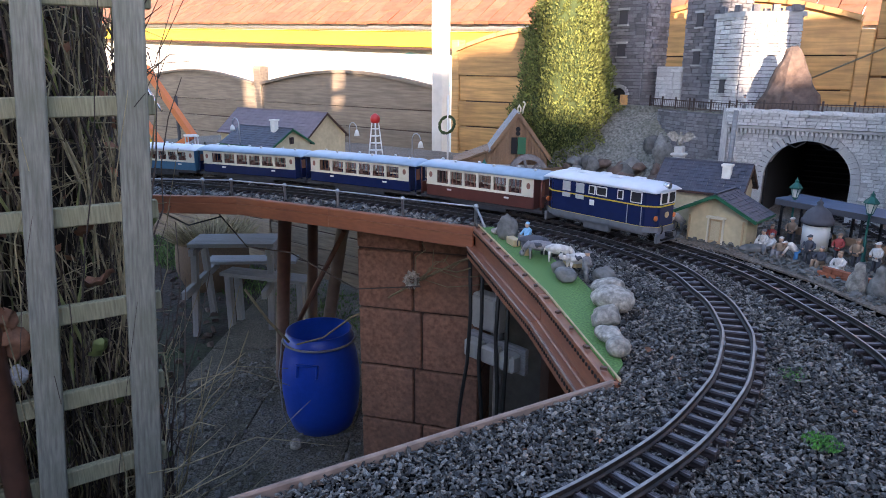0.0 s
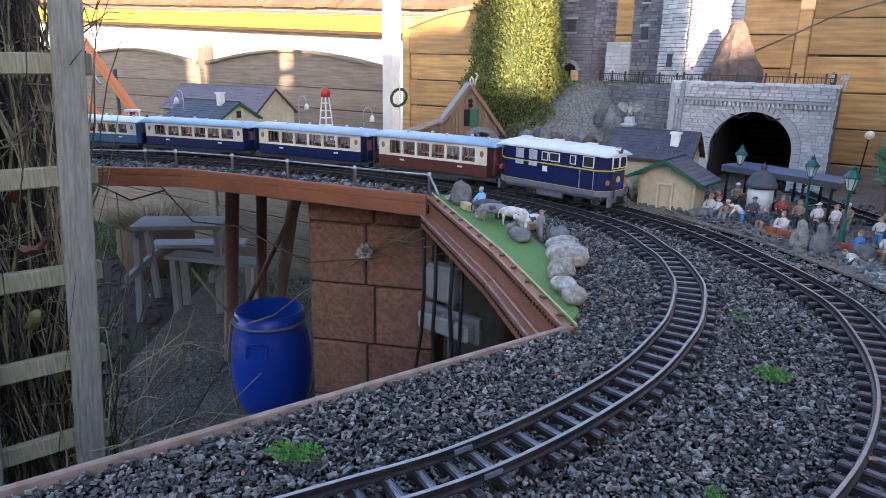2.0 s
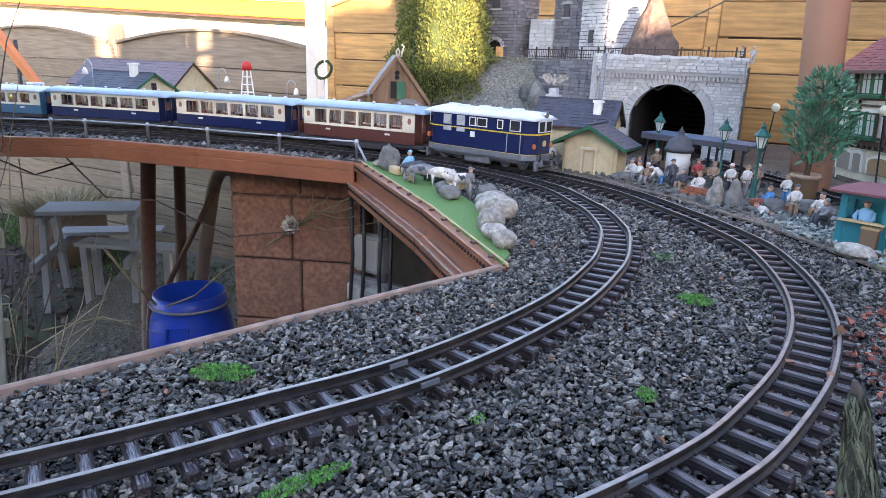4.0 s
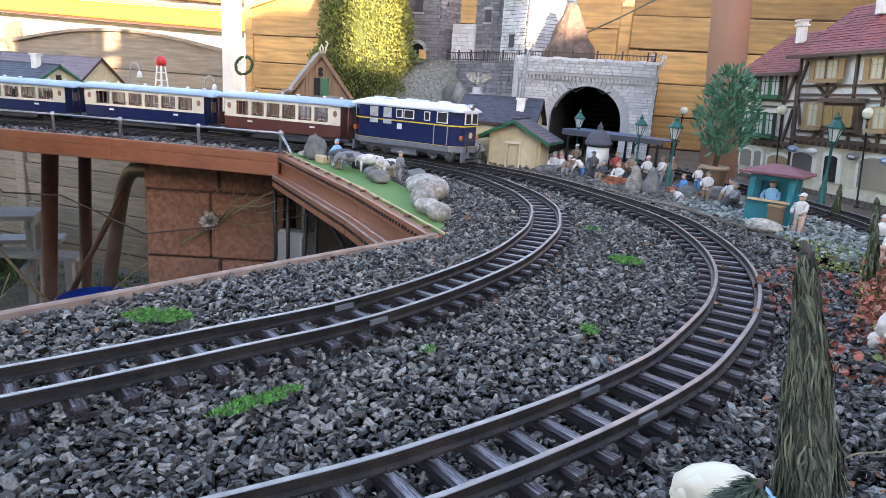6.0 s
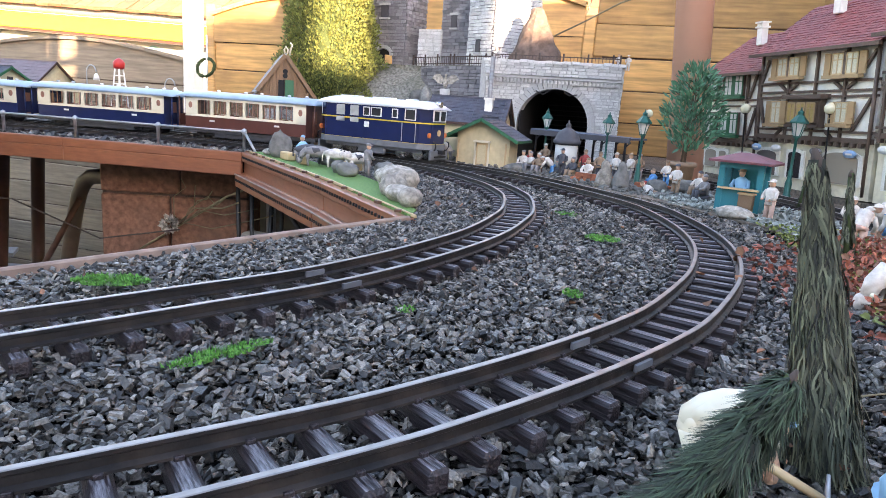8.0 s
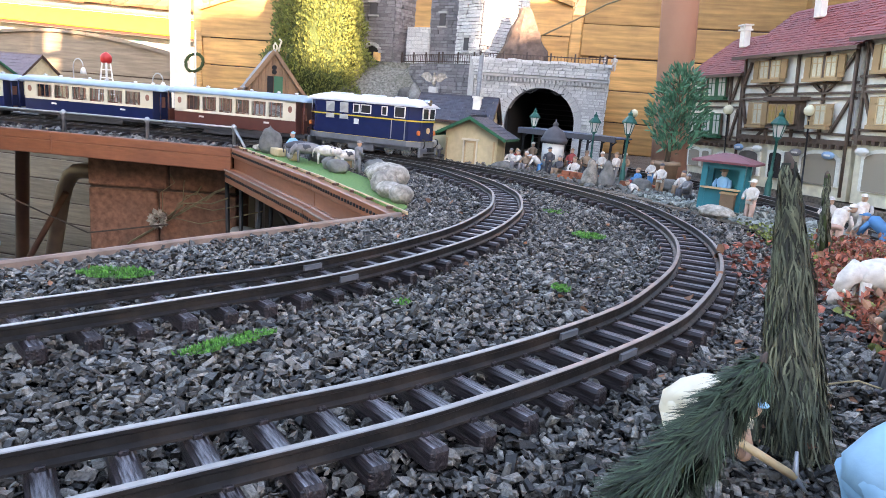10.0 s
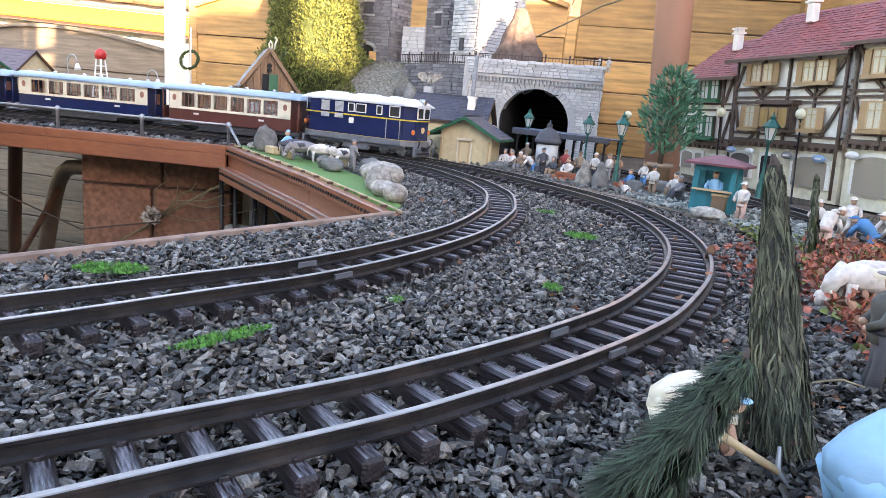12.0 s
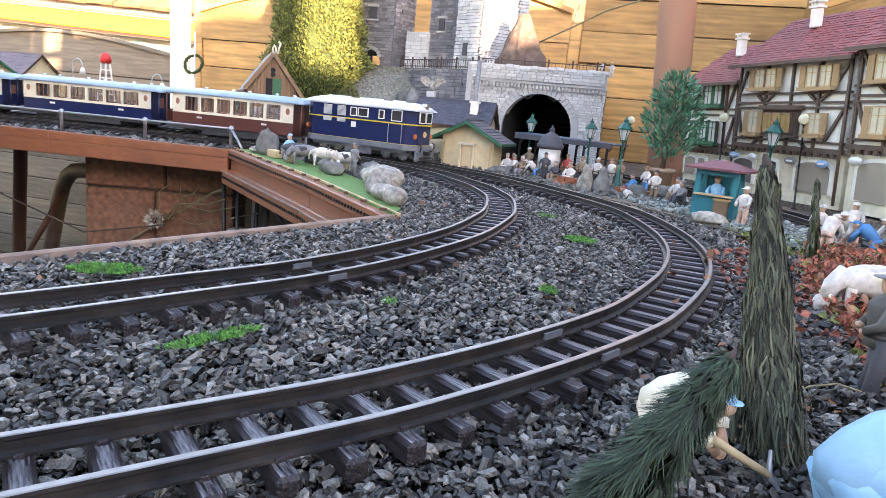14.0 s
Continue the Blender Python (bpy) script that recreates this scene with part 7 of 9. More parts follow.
# ---- lamps ----
def lantern_lamp(x, y, h, z=0.0):
    r = root("street_lamp", Matrix.Translation((x, y, z)), "green cast-iron street lamp with a glazed lantern", "street lamp", "green street lamps")
    k = h / 0.17
    bm = NB()
    lathe(bm, [(0.0085, 0), (0.0085, 0.006), (0.006, 0.010), (0.0065, 0.030), (0.004, 0.040), (0.0045, 0.052), (0.0028, 0.056), (0.0026, 0.112), (0.0045, 0.114), (0.0028, 0.118)], 10)
    bmesh.ops.scale(bm, vec=(k, k, k), verts=bm.verts)
    part("post", bm, M_LANTERN, r)
    bm = NB()
    lathe(bm, [(0.0060, 0.119), (0.0125, 0.142)], 6, smooth=False)
    bmesh.ops.scale(bm, vec=(k, k, k), verts=bm.verts)
    part("glass", bm, M_FROST, r)
    bm = NB()
    for j in range(6):
        a = j * math.pi / 3
        tube(bm, [(0.0062 * math.cos(a), 0.0062 * math.sin(a), 0.118), (0.0130 * math.cos(a), 0.0130 * math.sin(a), 0.143)], 0.0009, 4)
    lathe(bm, [(0.007, 0.116), (0.007, 0.119)], 6, smooth=False)
    lathe(bm, [(0.0165, 0.142), (0.0165, 0.145), (0.009, 0.154), (0.005, 0.158), (0.0055, 0.163), (0.002, 0.166), (0.0008, 0.172)], 6, smooth=False)
    bmesh.ops.scale(bm, vec=(k, k, k), verts=bm.verts)
    part("lantern_frame", bm, M_LANTERN, r)
    return r

for x, y, h in [(0.390, 2.350, 0.165), (0.566, 2.236, 0.166), (0.655, 2.039, 0.176), (0.985, 2.120, 0.204), (-0.605, 2.40, 0.125)]:
    lantern_lamp(x, y, h)

def globe_lamp(x, y, z, h, lean=0.0):
    r = root("globe_lamp", Matrix.Translation((x, y, z)) @ RY(lean), "slim black lamp post with a milky globe", "street lamp", "globe lamps")
    bm = NB()
    lathe(bm, [(0.006, 0), (0.006, 0.004), (0.0022, 0.006), (0.0018, h - 0.028), (0.007, h - 0.026), (0.006, h - 0.022)], 8)
    part("post", bm, M_IRON, r)
    bm = NB()
    blob(bm, (0, 0, h - 0.0135), (0.0135, 0.0135, 0.0135), 1, 0, 3)
    part("globe", bm, M_GLOBE, r)

globe_lamp(0.915, 2.38, 0.0, 0.215, -4)
globe_lamp(1.060, 2.137, 0.0, 0.222, -4)
globe_lamp(0.645, 2.78, 0.0, 0.188, 4)

def arc_lamp(x, y, h, d):
    r = root("arc_lamp", Matrix.Translation((x, y, 0)), "thin grey curved lamp post with a bell shade", "street lamp", "curved lamps")
    bm = NB()
    tube(bm, [(0, 0, 0), (0, 0, h * 0.85)] + [(d * 0.022 * (1 - math.cos(a)), 0, h * 0.85 + 0.028 * math.sin(a)) for a in np.linspace(0.3, 3.0, 9)], 0.0022, 7)
    part("post", bm, M_GREYMET, r)
    bm = NB()
    lathe(bm, [(0.012, h * 0.85 - 0.026), (0.008, h * 0.85 - 0.008), (0.003, h * 0.85)], 12, (d * 0.044, 0, 0))
    part("shade", bm, M_WHITE, r)

arc_lamp(-1.655, 2.150, 0.235, -1)
arc_lamp(-1.330, 2.46, 0.215, 1)
arc_lamp(-1.02, 2.50, 0.18, 1)

# ---- advertising column, canopy, kiosk ----
ac = root("advertising_column", Matrix.Translation((0.465, 2.232, 0)), "dark round advertising column with a pale poster", "advertising column")
bm = NB()
lathe(bm, [(0.033, 0), (0.033, 0.010), (0.029, 0.013), (0.029, 0.078)], 24)
part("drum", bm, M_CLOTHD, ac)
bm = NB()
lathe(bm, [(0.0296, 0.016), (0.0296, 0.076)], 24)
part("poster", bm, M_FROST, ac, "pale blue-grey blank poster")
bm = NB()
lathe(bm, [(0.034, 0.078), (0.036, 0.081), (0.036, 0.088), (0.033, 0.090), (0.031, 0.096), (0.026, 0.106), (0.016, 0.115), (0.009, 0.119), (0.006, 0.124), (0.008, 0.128), (0.002, 0.134), (0.001, 0.140)], 24)
part("domed_top", bm, M_CLOTHD, ac)

cn = root("platform_canopy", Matrix.Translation((0.505, 2.345, 0)) @ RZ(-22), "dark blue platform canopy on black posts", "canopy")
bm = NB()
slab(bm, [(-0.15, 0.104), (0.15, 0.100), (0.15, 0.104), (-0.15, 0.109)], -0.055, 0.0)
slab(bm, [(-0.15, 0.104), (0.15, 0.100), (0.15, 0.104), (-0.15, 0.109)], 0.0, 0.055)
part("roof", bm, mat("canopy_blue", (0.075, 0.105, 0.17), 0.5, vary=0.2, scale=30, bump=0.1), cn, "dusty dark blue canopy roof")
bar("valance", cn, M_CLOTHD, (0, -0.054, 0.099), (0.30, 0.004, 0.014))
for k in range(5):
    for s in (-1, 1):
        bar("post", cn, M_IRON, (-0.135 + k * 0.0675, s * 0.045, 0.05), (0.005, 0.005, 0.10))
        bar("bracket", cn, M_IRON, (-0.128 + k * 0.0675, s * 0.045, 0.088), (0.018, 0.003, 0.003), RY(-45))
bar("platform", cn, M_EARTH, (0, 0, 0.005), (0.34, 0.12, 0.010))
for k in range(4):
    bar("bench", cn, M_CLOTHT, (-0.11 + k * 0.07, 0.01, 0.020), (0.04, 0.014, 0.018))

ks = root("kiosk", Matrix.Translation((0.846, 1.768, 0)) @ RZ(-20), "teal wooden newspaper kiosk with maroon roof", "kiosk")
for x in (-0.033, 0.033):
    for y in (-0.024, 0.024):
        bar("corner_post", ks, M_TEAL, (x, y, 0.046), (0.010, 0.010, 0.092))
bar("front_panel", ks, M_TEAL, (0, -0.026, 0.022), (0.066, 0.004, 0.044))
bar("back_panel", ks, M_TEAL, (0, 0.026, 0.046), (0.066, 0.004, 0.092))
for s in (-1, 1):
    bar("side_panel", ks, M_TEAL, (s * 0.034, 0, 0.022), (0.004, 0.05, 0.044))
bar("lintel", ks, M_TEAL, (0, -0.025, 0.087), (0.066, 0.006, 0.010))
bar("counter", ks, M_WOODLT, (0, -0.031, 0.046), (0.070, 0.014, 0.003))
bar("crate", ks, M_BRWOOD, (0.018, -0.040, 0.019), (0.024, 0.016, 0.038))
bar("crate_lid", ks, M_SHUTTER, (0.018, -0.040, 0.040), (0.028, 0.019, 0.003))
bm = NB()
vs = [bm.verts.new(p) for p in ((-0.055, -0.045, 0.092), (0.055, -0.045, 0.092), (0.055, 0.045, 0.092), (-0.055, 0.045, 0.092), (-0.012, 0, 0.110), (0.012, 0, 0.110), (-0.055, -0.045, 0.096), (0.055, -0.045, 0.096), (0.055, 0.045, 0.096), (-0.055, 0.045, 0.096))]
for f in ((3, 2, 1, 0), (0, 1, 7, 6), (1, 2, 8, 7), (2, 3, 9, 8), (3, 0, 6, 9), (6, 7, 5, 4), (7, 8, 5), (8, 9, 4, 5), (9, 6, 4)):
    bm.faces.new([vs[i] for i in f])
part("roof", bm, mat("maroon_roof", (0.17, 0.055, 0.065), 0.55, vary=0.15, scale=40, bump=0.1), ks, "maroon hipped roof")
figurine(0.842, 1.764, 0.082, 235, P_, P_, "moulded vendor figure in blue inside the kiosk", "stand", T_)

# ---- station with wooden shed ----
def gable_house(name, m, W, D, ze, zr, wall, roof_m, label, cat, trim=None, over=0.012, nrow=9, ridge_x=True):
    """A small house: walls, gables, shingled roof. x along the ridge."""
    r = root(name, m, label, cat, "model buildings")
    bm = NB()
    a = [(-D / 2, 0), (D / 2, 0), (D / 2, ze), (0, zr), (-D / 2, ze)]
    lo = [bm.verts.new((-W / 2, y, z)) for y, z in a]
    hi = [bm.verts.new((W / 2, y, z)) for y, z in a]
    bm.faces.new(lo)
    bm.faces.new(hi[::-1])
    for k in range(5):
        j = (k + 1) % 5
        bm.faces.new((lo[k], hi[k], hi[j], lo[j]))
    bmesh.ops.recalc_face_normals(bm, faces=bm.faces)
    part("wall", bm, wall, r)
    sl = (zr - ze) / (D / 2)
    g = random.Random(int(W * 999))
    for s in (-1, 1):
        rows = []
        n = nrow
        y0, z0 = s * (D / 2 + over), ze - sl * over + 0.003
        for k in range(n):
            t = (k + 0.5) / n
            cnt = max(6, int(W / 0.012))
            for i in range(cnt):
                x = -W / 2 - over + (W + 2 * over) * (i + 0.5) / cnt
                L_ = math.hypot(D / 2 + over, zr - z0 + 0.003)
                rows.append(((x, y0 * (1 - t), z0 + (zr + 0.004 - z0) * t), ((W + 2 * over) / cnt * 0.96, L_ / n * 1.22, 0.003), np.array(Matrix.Rotation(-s * (math.atan2(zr - z0, D / 2 + over) - 0.06), 3, 'X'))))
        tagged(boxes("roof_tiles", rows, roof_m, r, "small roof tiles in rows", 0.0005, n), kind="stuff")
    bar("ridge", r, roof_m, (0, 0, zr + 0.006), (W + 2 * over, 0.008, 0.004))
    if trim:
        for s in (-1, 1):
            for e in (-1, 1):
                L_ = math.hypot(D / 2 + over, sl * (D / 2 + over))
                bar("bargeboard", r, trim, (e * (W / 2 + over), s * (D / 4 + over / 2), (ze - sl * over + zr) / 2), (0.004, L_ + 0.004, 0.008), Matrix.Rotation(-s * math.atan(sl), 4, 'X'))
            bar("eaves_board", r, trim, (0, s * (D / 2 + over), ze - sl * over), (W + 2 * over, 0.004, 0.006))
    return r

def small_window(r, c, w, h, ax, fm=M_GREENP, pm=M_WINDOW):
    rot = RZ(0) if ax == 'y' else RZ(90)
    bar("window_frame", r, fm, c, (w + 0.006, 0.004, h + 0.006), rot)
    v = Vector(c)
    o = Vector((0, -0.0022, 0)) if ax == 'y' else Vector((0.0022, 0, 0))
    bar("pane", r, pm, v + o, (w, 0.002, h), rot)
    bar("glazing_bar", r, fm, v + o * 1.5, (0.0016, 0.002, h), rot)
    bar("glazing_bar", r, fm, v + o * 1.5, (w, 0.002, 0.0016), rot)

st = gable_house("station_house", Matrix.Translation((0.155, 2.385, 0)) @ RZ(2), 0.215, 0.155, 0.118, 0.178, M_CREAM, M_SLATE, "cream model station house with dark slate roof", "model house", M_DKBROWN)
for k in range(4):
    bar("log_post", st, M_WHITE, (-0.108, -0.07 + k * 0.035, 0.05), (0.012, 0.012, 0.10), RX(5))
bm = NB()
box(bm, (0.062, -0.038, 0.150), (0.022, 0.020, 0.060), bevel=0.001)
box(bm, (0.062, -0.038, 0.182), (0.028, 0.026, 0.006))
part("chimney", bm, M_INFILL, st, "cream chimney")
sh = gable_house("station_shed", Matrix.Translation((0.250, 2.238, 0)) @ RZ(84), 0.075, 0.150, 0.088, 0.126, M_CREAM, M_SLATE, "cream model goods shed with green bargeboards", "model house", M_GREENP, 0.028, 8)
bar("door", sh, M_WOODLT, (-0.040, 0.0, 0.032), (0.006, 0.032, 0.064))
bar("door_panel", sh, M_CREAM, (-0.044, 0.0, 0.034), (0.003, 0.022, 0.050))
bar("door_hood", sh, M_IVORY, (-0.044, 0.0, 0.068), (0.016, 0.046, 0.005))
for s in (-1, 1):
    bar("jamb", sh, M_IVORY, (-0.043, s * 0.019, 0.033), (0.005, 0.004, 0.066))
    bar("porch_post", sh, M_WOODLT, (-0.045, s * 0.068, 0.034), (0.004, 0.004, 0.068))
bm = NB()
tube(bm, [(0.165, 2.56, 0.0), (0.170, 2.56, 0.315)], 0.007, 8)
tagged(part("wooden_pole", bm, M_BENCHW), "tall weathered wooden pole behind the station", "pole")
ep = root("eagle_monument", Matrix.Translation((0.036, 2.50, 0)), "white eagle statue with spread wings on a pedestal", "statue")
bm = NB()
box(bm, (0, 0, 0.09), (0.030, 0.030, 0.18), bevel=0.002)
box(bm, (0, 0, 0.183), (0.040, 0.040, 0.008), bevel=0.002)
box(bm, (0, 0, 0.196), (0.026, 0.026, 0.020), bevel=0.002)
part("pedestal", bm, M_PLASTERG, ep)
bm = NB()
blob(bm, (0, 0, 0.226), (0.008, 0.007, 0.018), 2, 0.1, 2)
blob(bm, (0.002, -0.006, 0.246), (0.004, 0.006, 0.0045), 2, 0.1, 2)
for s in (-1, 1):
    slab(bm, [(s * 0.004, 0.236), (s * 0.020, 0.250), (s * 0.034, 0.248), (s * 0.044, 0.236), (s * 0.034, 0.232), (s * 0.024, 0.222), (s * 0.012, 0.220)], -0.003, 0.003)
part("eagle", bm, M_PEBBLE, ep)

# ---- water mill ----
ml = root("water_mill", Matrix.Translation((-0.515, 2.47, 0)) @ RZ(36), "wooden model water mill with steep gabled roof", "model house", "model buildings")
bm = NB()
slab(bm, [(-0.085, 0.0), (0.105, 0.0), (0.105, 0.125), (0.0, 0.272), (-0.085, 0.150)], 0.0, 0.20)
part("wall", bm, M_BRWOOD, ml)
bm = NB()
slab(bm, [(-0.205, 0.0), (-0.085, 0.0), (-0.085, 0.155), (-0.205, 0.108)], 0.015, 0.19)
part("lean_to", bm, M_BRWOOD, ml)
bm = NB()
slab(bm, [(-0.075, 0.0), (0.098, 0.0), (0.098, 0.105), (-0.075, 0.105)], -0.006, 0.0)
part("stone_base", bm, M_PLASTERG, ml, "pale stone ground floor")
for k in range(12):
    x = -0.198 + k * 0.0100
    hgt = 0.108 + (x + 0.205) * 0.38
    bar("cladding_board", ml, M_BRWOOD, (x, 0.012, hgt / 2), (0.0085, 0.006, hgt))
for k in range(17):
    x = -0.078 + k * 0.0110
    top = 0.272 - abs(x) * 1.40
    if top > 0.112:
        bar("cladding_board", ml, M_BRWOOD, (x, -0.003, (0.106 + top) / 2), (0.0095, 0.006, top - 0.106))
for s, L_, a, cx, cz in ((1, 0.19, 53.5, 0.058, 0.203), (-1, 0.15, 53.5, -0.046, 0.220)):
    bar("bargeboard", ml, M_BRWOOD, (cx, -0.014, cz), (L_, 0.010, 0.012), RY(s * a))
def plank_roof(p0, p1, y0, y1, n, m):
    rows = []
    d = Vector((p1[0] - p0[0], 0, p1[1] - p0[1]))
    a = -math.atan2(d.z, d.x)
    for k in range(n):
        t = (k + 0.5) / n
        for i in range(10):
            y = y0 + (y1 - y0) * (i + 0.5) / 10
            rows.append(((p0[0] + d.x * t, y, p0[1] + d.z * t + 0.004), (d.length / n * 1.2, (y1 - y0) / 10 * 0.95, 0.004), np.array(Matrix.Rotation(a + 0.05, 3, 'Y'))))
    tagged(boxes("roof_shingles", rows, m, ml, "worn grey wooden roof shingles", 0.0008, n), kind="stuff")
plank_roof((0.0, 0.280), (0.120, 0.112), -0.015, 0.21, 9, M_BENCHW)
plank_roof((-0.098, 0.146), (0.0, 0.280), -0.015, 0.21, 8, M_BENCHW)
plank_roof((-0.222, 0.104), (-0.098, 0.150), 0.0, 0.20, 7, M_BRWOOD)
bar("hatch", ml, M_DARK, (-0.012, -0.008, 0.172), (0.020, 0.006, 0.056))
bar("shutter", ml, M_GREENP, (0.014, -0.013, 0.172), (0.028, 0.005, 0.058), RZ(-12))
for k in range(2):
    bm = NB()
    lathe(bm, [(0.008, 0), (0.008, 0.006)], 12)
    for v in bm.verts:
        v.co = Vector((v.co.x, -v.co.z - 0.006, v.co.y))
    ob = part("round_hole", bm, M_DARK, ml)
    ob.matrix_basis = Matrix.Translation((0.0, 0, 0.228 - k * 0.014))
ww = root("mill_wheel", Matrix.Translation((-0.463, 2.459, 0.077)) @ RZ(36), "dark wooden water-mill wheel with six spokes", "mill wheel")
for y in (-0.014, 0.014):
    bm = NB()
    n = 28
    for k in range(n):
        a0 = 2 * math.pi * (k + 0.5) / n
        box(bm, (0.060 * math.cos(a0), y, 0.060 * math.sin(a0)), (0.0145, 0.004, 0.016), Matrix.Rotation(math.pi / 2 - a0, 4, 'Y'))
    part("rim", bm, M_CLOTHG, ww)
    for k in range(3):
        bar("spoke", ww, M_CLOTHG, (0, y, 0), (0.112, 0.004, 0.008), RY(k * 60 + 15))
for k in range(16):
    a0 = 2 * math.pi * k / 16
    bar("paddle", ww, M_CLOTHG, (0.062 * math.cos(a0), 0, 0.062 * math.sin(a0)), (0.014, 0.028, 0.003), Matrix.Rotation(-a0, 4, 'Y'))
bm = NB()
tube(bm, [(0, -0.022, 0), (0, 0.034, 0)], 0.008, 10)
part("axle", bm, M_CLOTHG, ww)
hut = gable_house("wooden_hut", Matrix.Translation((-0.375, 2.455, 0)) @ RZ(65), 0.075, 0.070, 0.060, 0.100, M_BRWOOD, M_BRWOOD, "small brown wooden hut beside the mill", "model hut", M_SHUTTER, 0.010, 5)
bar("opening", hut, M_DARK, (-0.038, 0.0, 0.035), (0.004, 0.03, 0.035))
dec = root("roof_ornament", Matrix.Translation((-0.512, 2.475, 0.281)), "pale carved ridge ornament on the mill gable", "ornament")
bm = NB()
tube(bm, [(-0.006, 0, 0), (-0.010, 0, 0.018), (-0.004, 0, 0.028), (0.003, 0, 0.018), (0.002, 0, 0.004)], 0.003, 6)
tube(bm, [(0.010, 0, 0), (0.014, 0, 0.02), (0.020, 0, 0.034), (0.012, 0, 0.040)], 0.003, 6)
part("carving", bm, M_IVORY, dec)
wl_ = root("garden_shrine", Matrix.Translation((-0.600, 2.375, 0)), "small white arched wayside shrine", "shrine")
bar("niche", wl_, M_WHITE, (0, 0, 0.018), (0.032, 0.02, 0.036))
bar("recess", wl_, M_CLOTHG, (0, -0.0095, 0.018), (0.018, 0.004, 0.026))
bm = NB()
slab(bm, [(-0.019, 0.036), (0.019, 0.036), (0, 0.052)], -0.012, 0.012)
part("roof", bm, M_BENCHW, wl_)
for k, (x, y, L_) in enumerate([(-0.47, 2.36, 0.06), (-0.42, 2.35, 0.05), (-0.52, 2.35, 0.04)]):
    tb = root("wooden_bench", Matrix.Translation((x, y, 0)) @ RZ(10 - k * 9), "tiny brown wooden bench in front of the mill", "bench", "mill benches")
    bar("seat", tb, M_CLOTHT, (0, 0, 0.016), (L_, 0.016, 0.004))
    for s in (-1, 1):
        bar("leg", tb, M_CLOTHT, (s * L_ * 0.4, 0, 0.007), (0.005, 0.014, 0.014))

# maypole with wreath
wr = root("wreath_pole", Matrix.Translation((-0.824, 2.476, 0)), "white maypole with a dark green wreath", "maypole")
bm = NB()
tube(bm, [(0, 0, 0), (0, 0, 0.335)], [0.0042, 0.0028], 8)
part("pole", bm, M_WHITE, wr)
bm = NB()
g = random.Random(2)
for k in range(40):
    a = 2 * math.pi * k / 40
    blob(bm, (0.034 * math.cos(a), -0.006 + 0.010 * math.sin(a), 0.226 + 0.030 * math.sin(a)), (0.006, 0.006, 0.006), k, 0.6, 1)
part("wreath", bm, M_THUJAD, wr)

# ---- yellow station across the bridge ----
h2 = gable_house("yellow_station", Matrix.Translation((-1.655, 2.285, 0)) @ RZ(4), 0.300, 0.215, 0.120, 0.180, M_CREAM, M_SLATE, "cream-yellow model station building with slate roof", "model house", M_GREENP)
for x in (-0.07, 0.06):
    small_window(h2, (x, -0.109, 0.070), 0.022, 0.040, 'y', M_DKBROWN)
for y in (-0.05, 0.055):
    small_window(h2, (0.1515, y, 0.066), 0.026, 0.046, 'x', M_GREENP)
small_window(h2, (0.1515, 0.0, 0.135), 0.016, 0.022, 'x', M_DKBROWN)
bar("plinth", h2, M_PLASTERG, (0, 0, 0.008), (0.308, 0.223, 0.016))
bar("sign_board", h2, M_WHITE, (0.06, -0.110, 0.104), (0.07, 0.004, 0.012))
bm = NB()
box(bm, (0.075, -0.02, 0.190), (0.026, 0.022, 0.05), bevel=0.001)
box(bm, (0.075, -0.02, 0.217), (0.034, 0.028, 0.006))
part("chimney", bm, M_INFILL, h2, "pale chimney")
h3 = gable_house("freight_house", Matrix.Translation((-2.07, 2.70, 0)) @ RZ(3), 0.64, 0.26, 0.110, 0.215, M_CREAM, M_GREYROOF, "long cream model building with mauve-grey roof", "model house", M_DKBROWN)

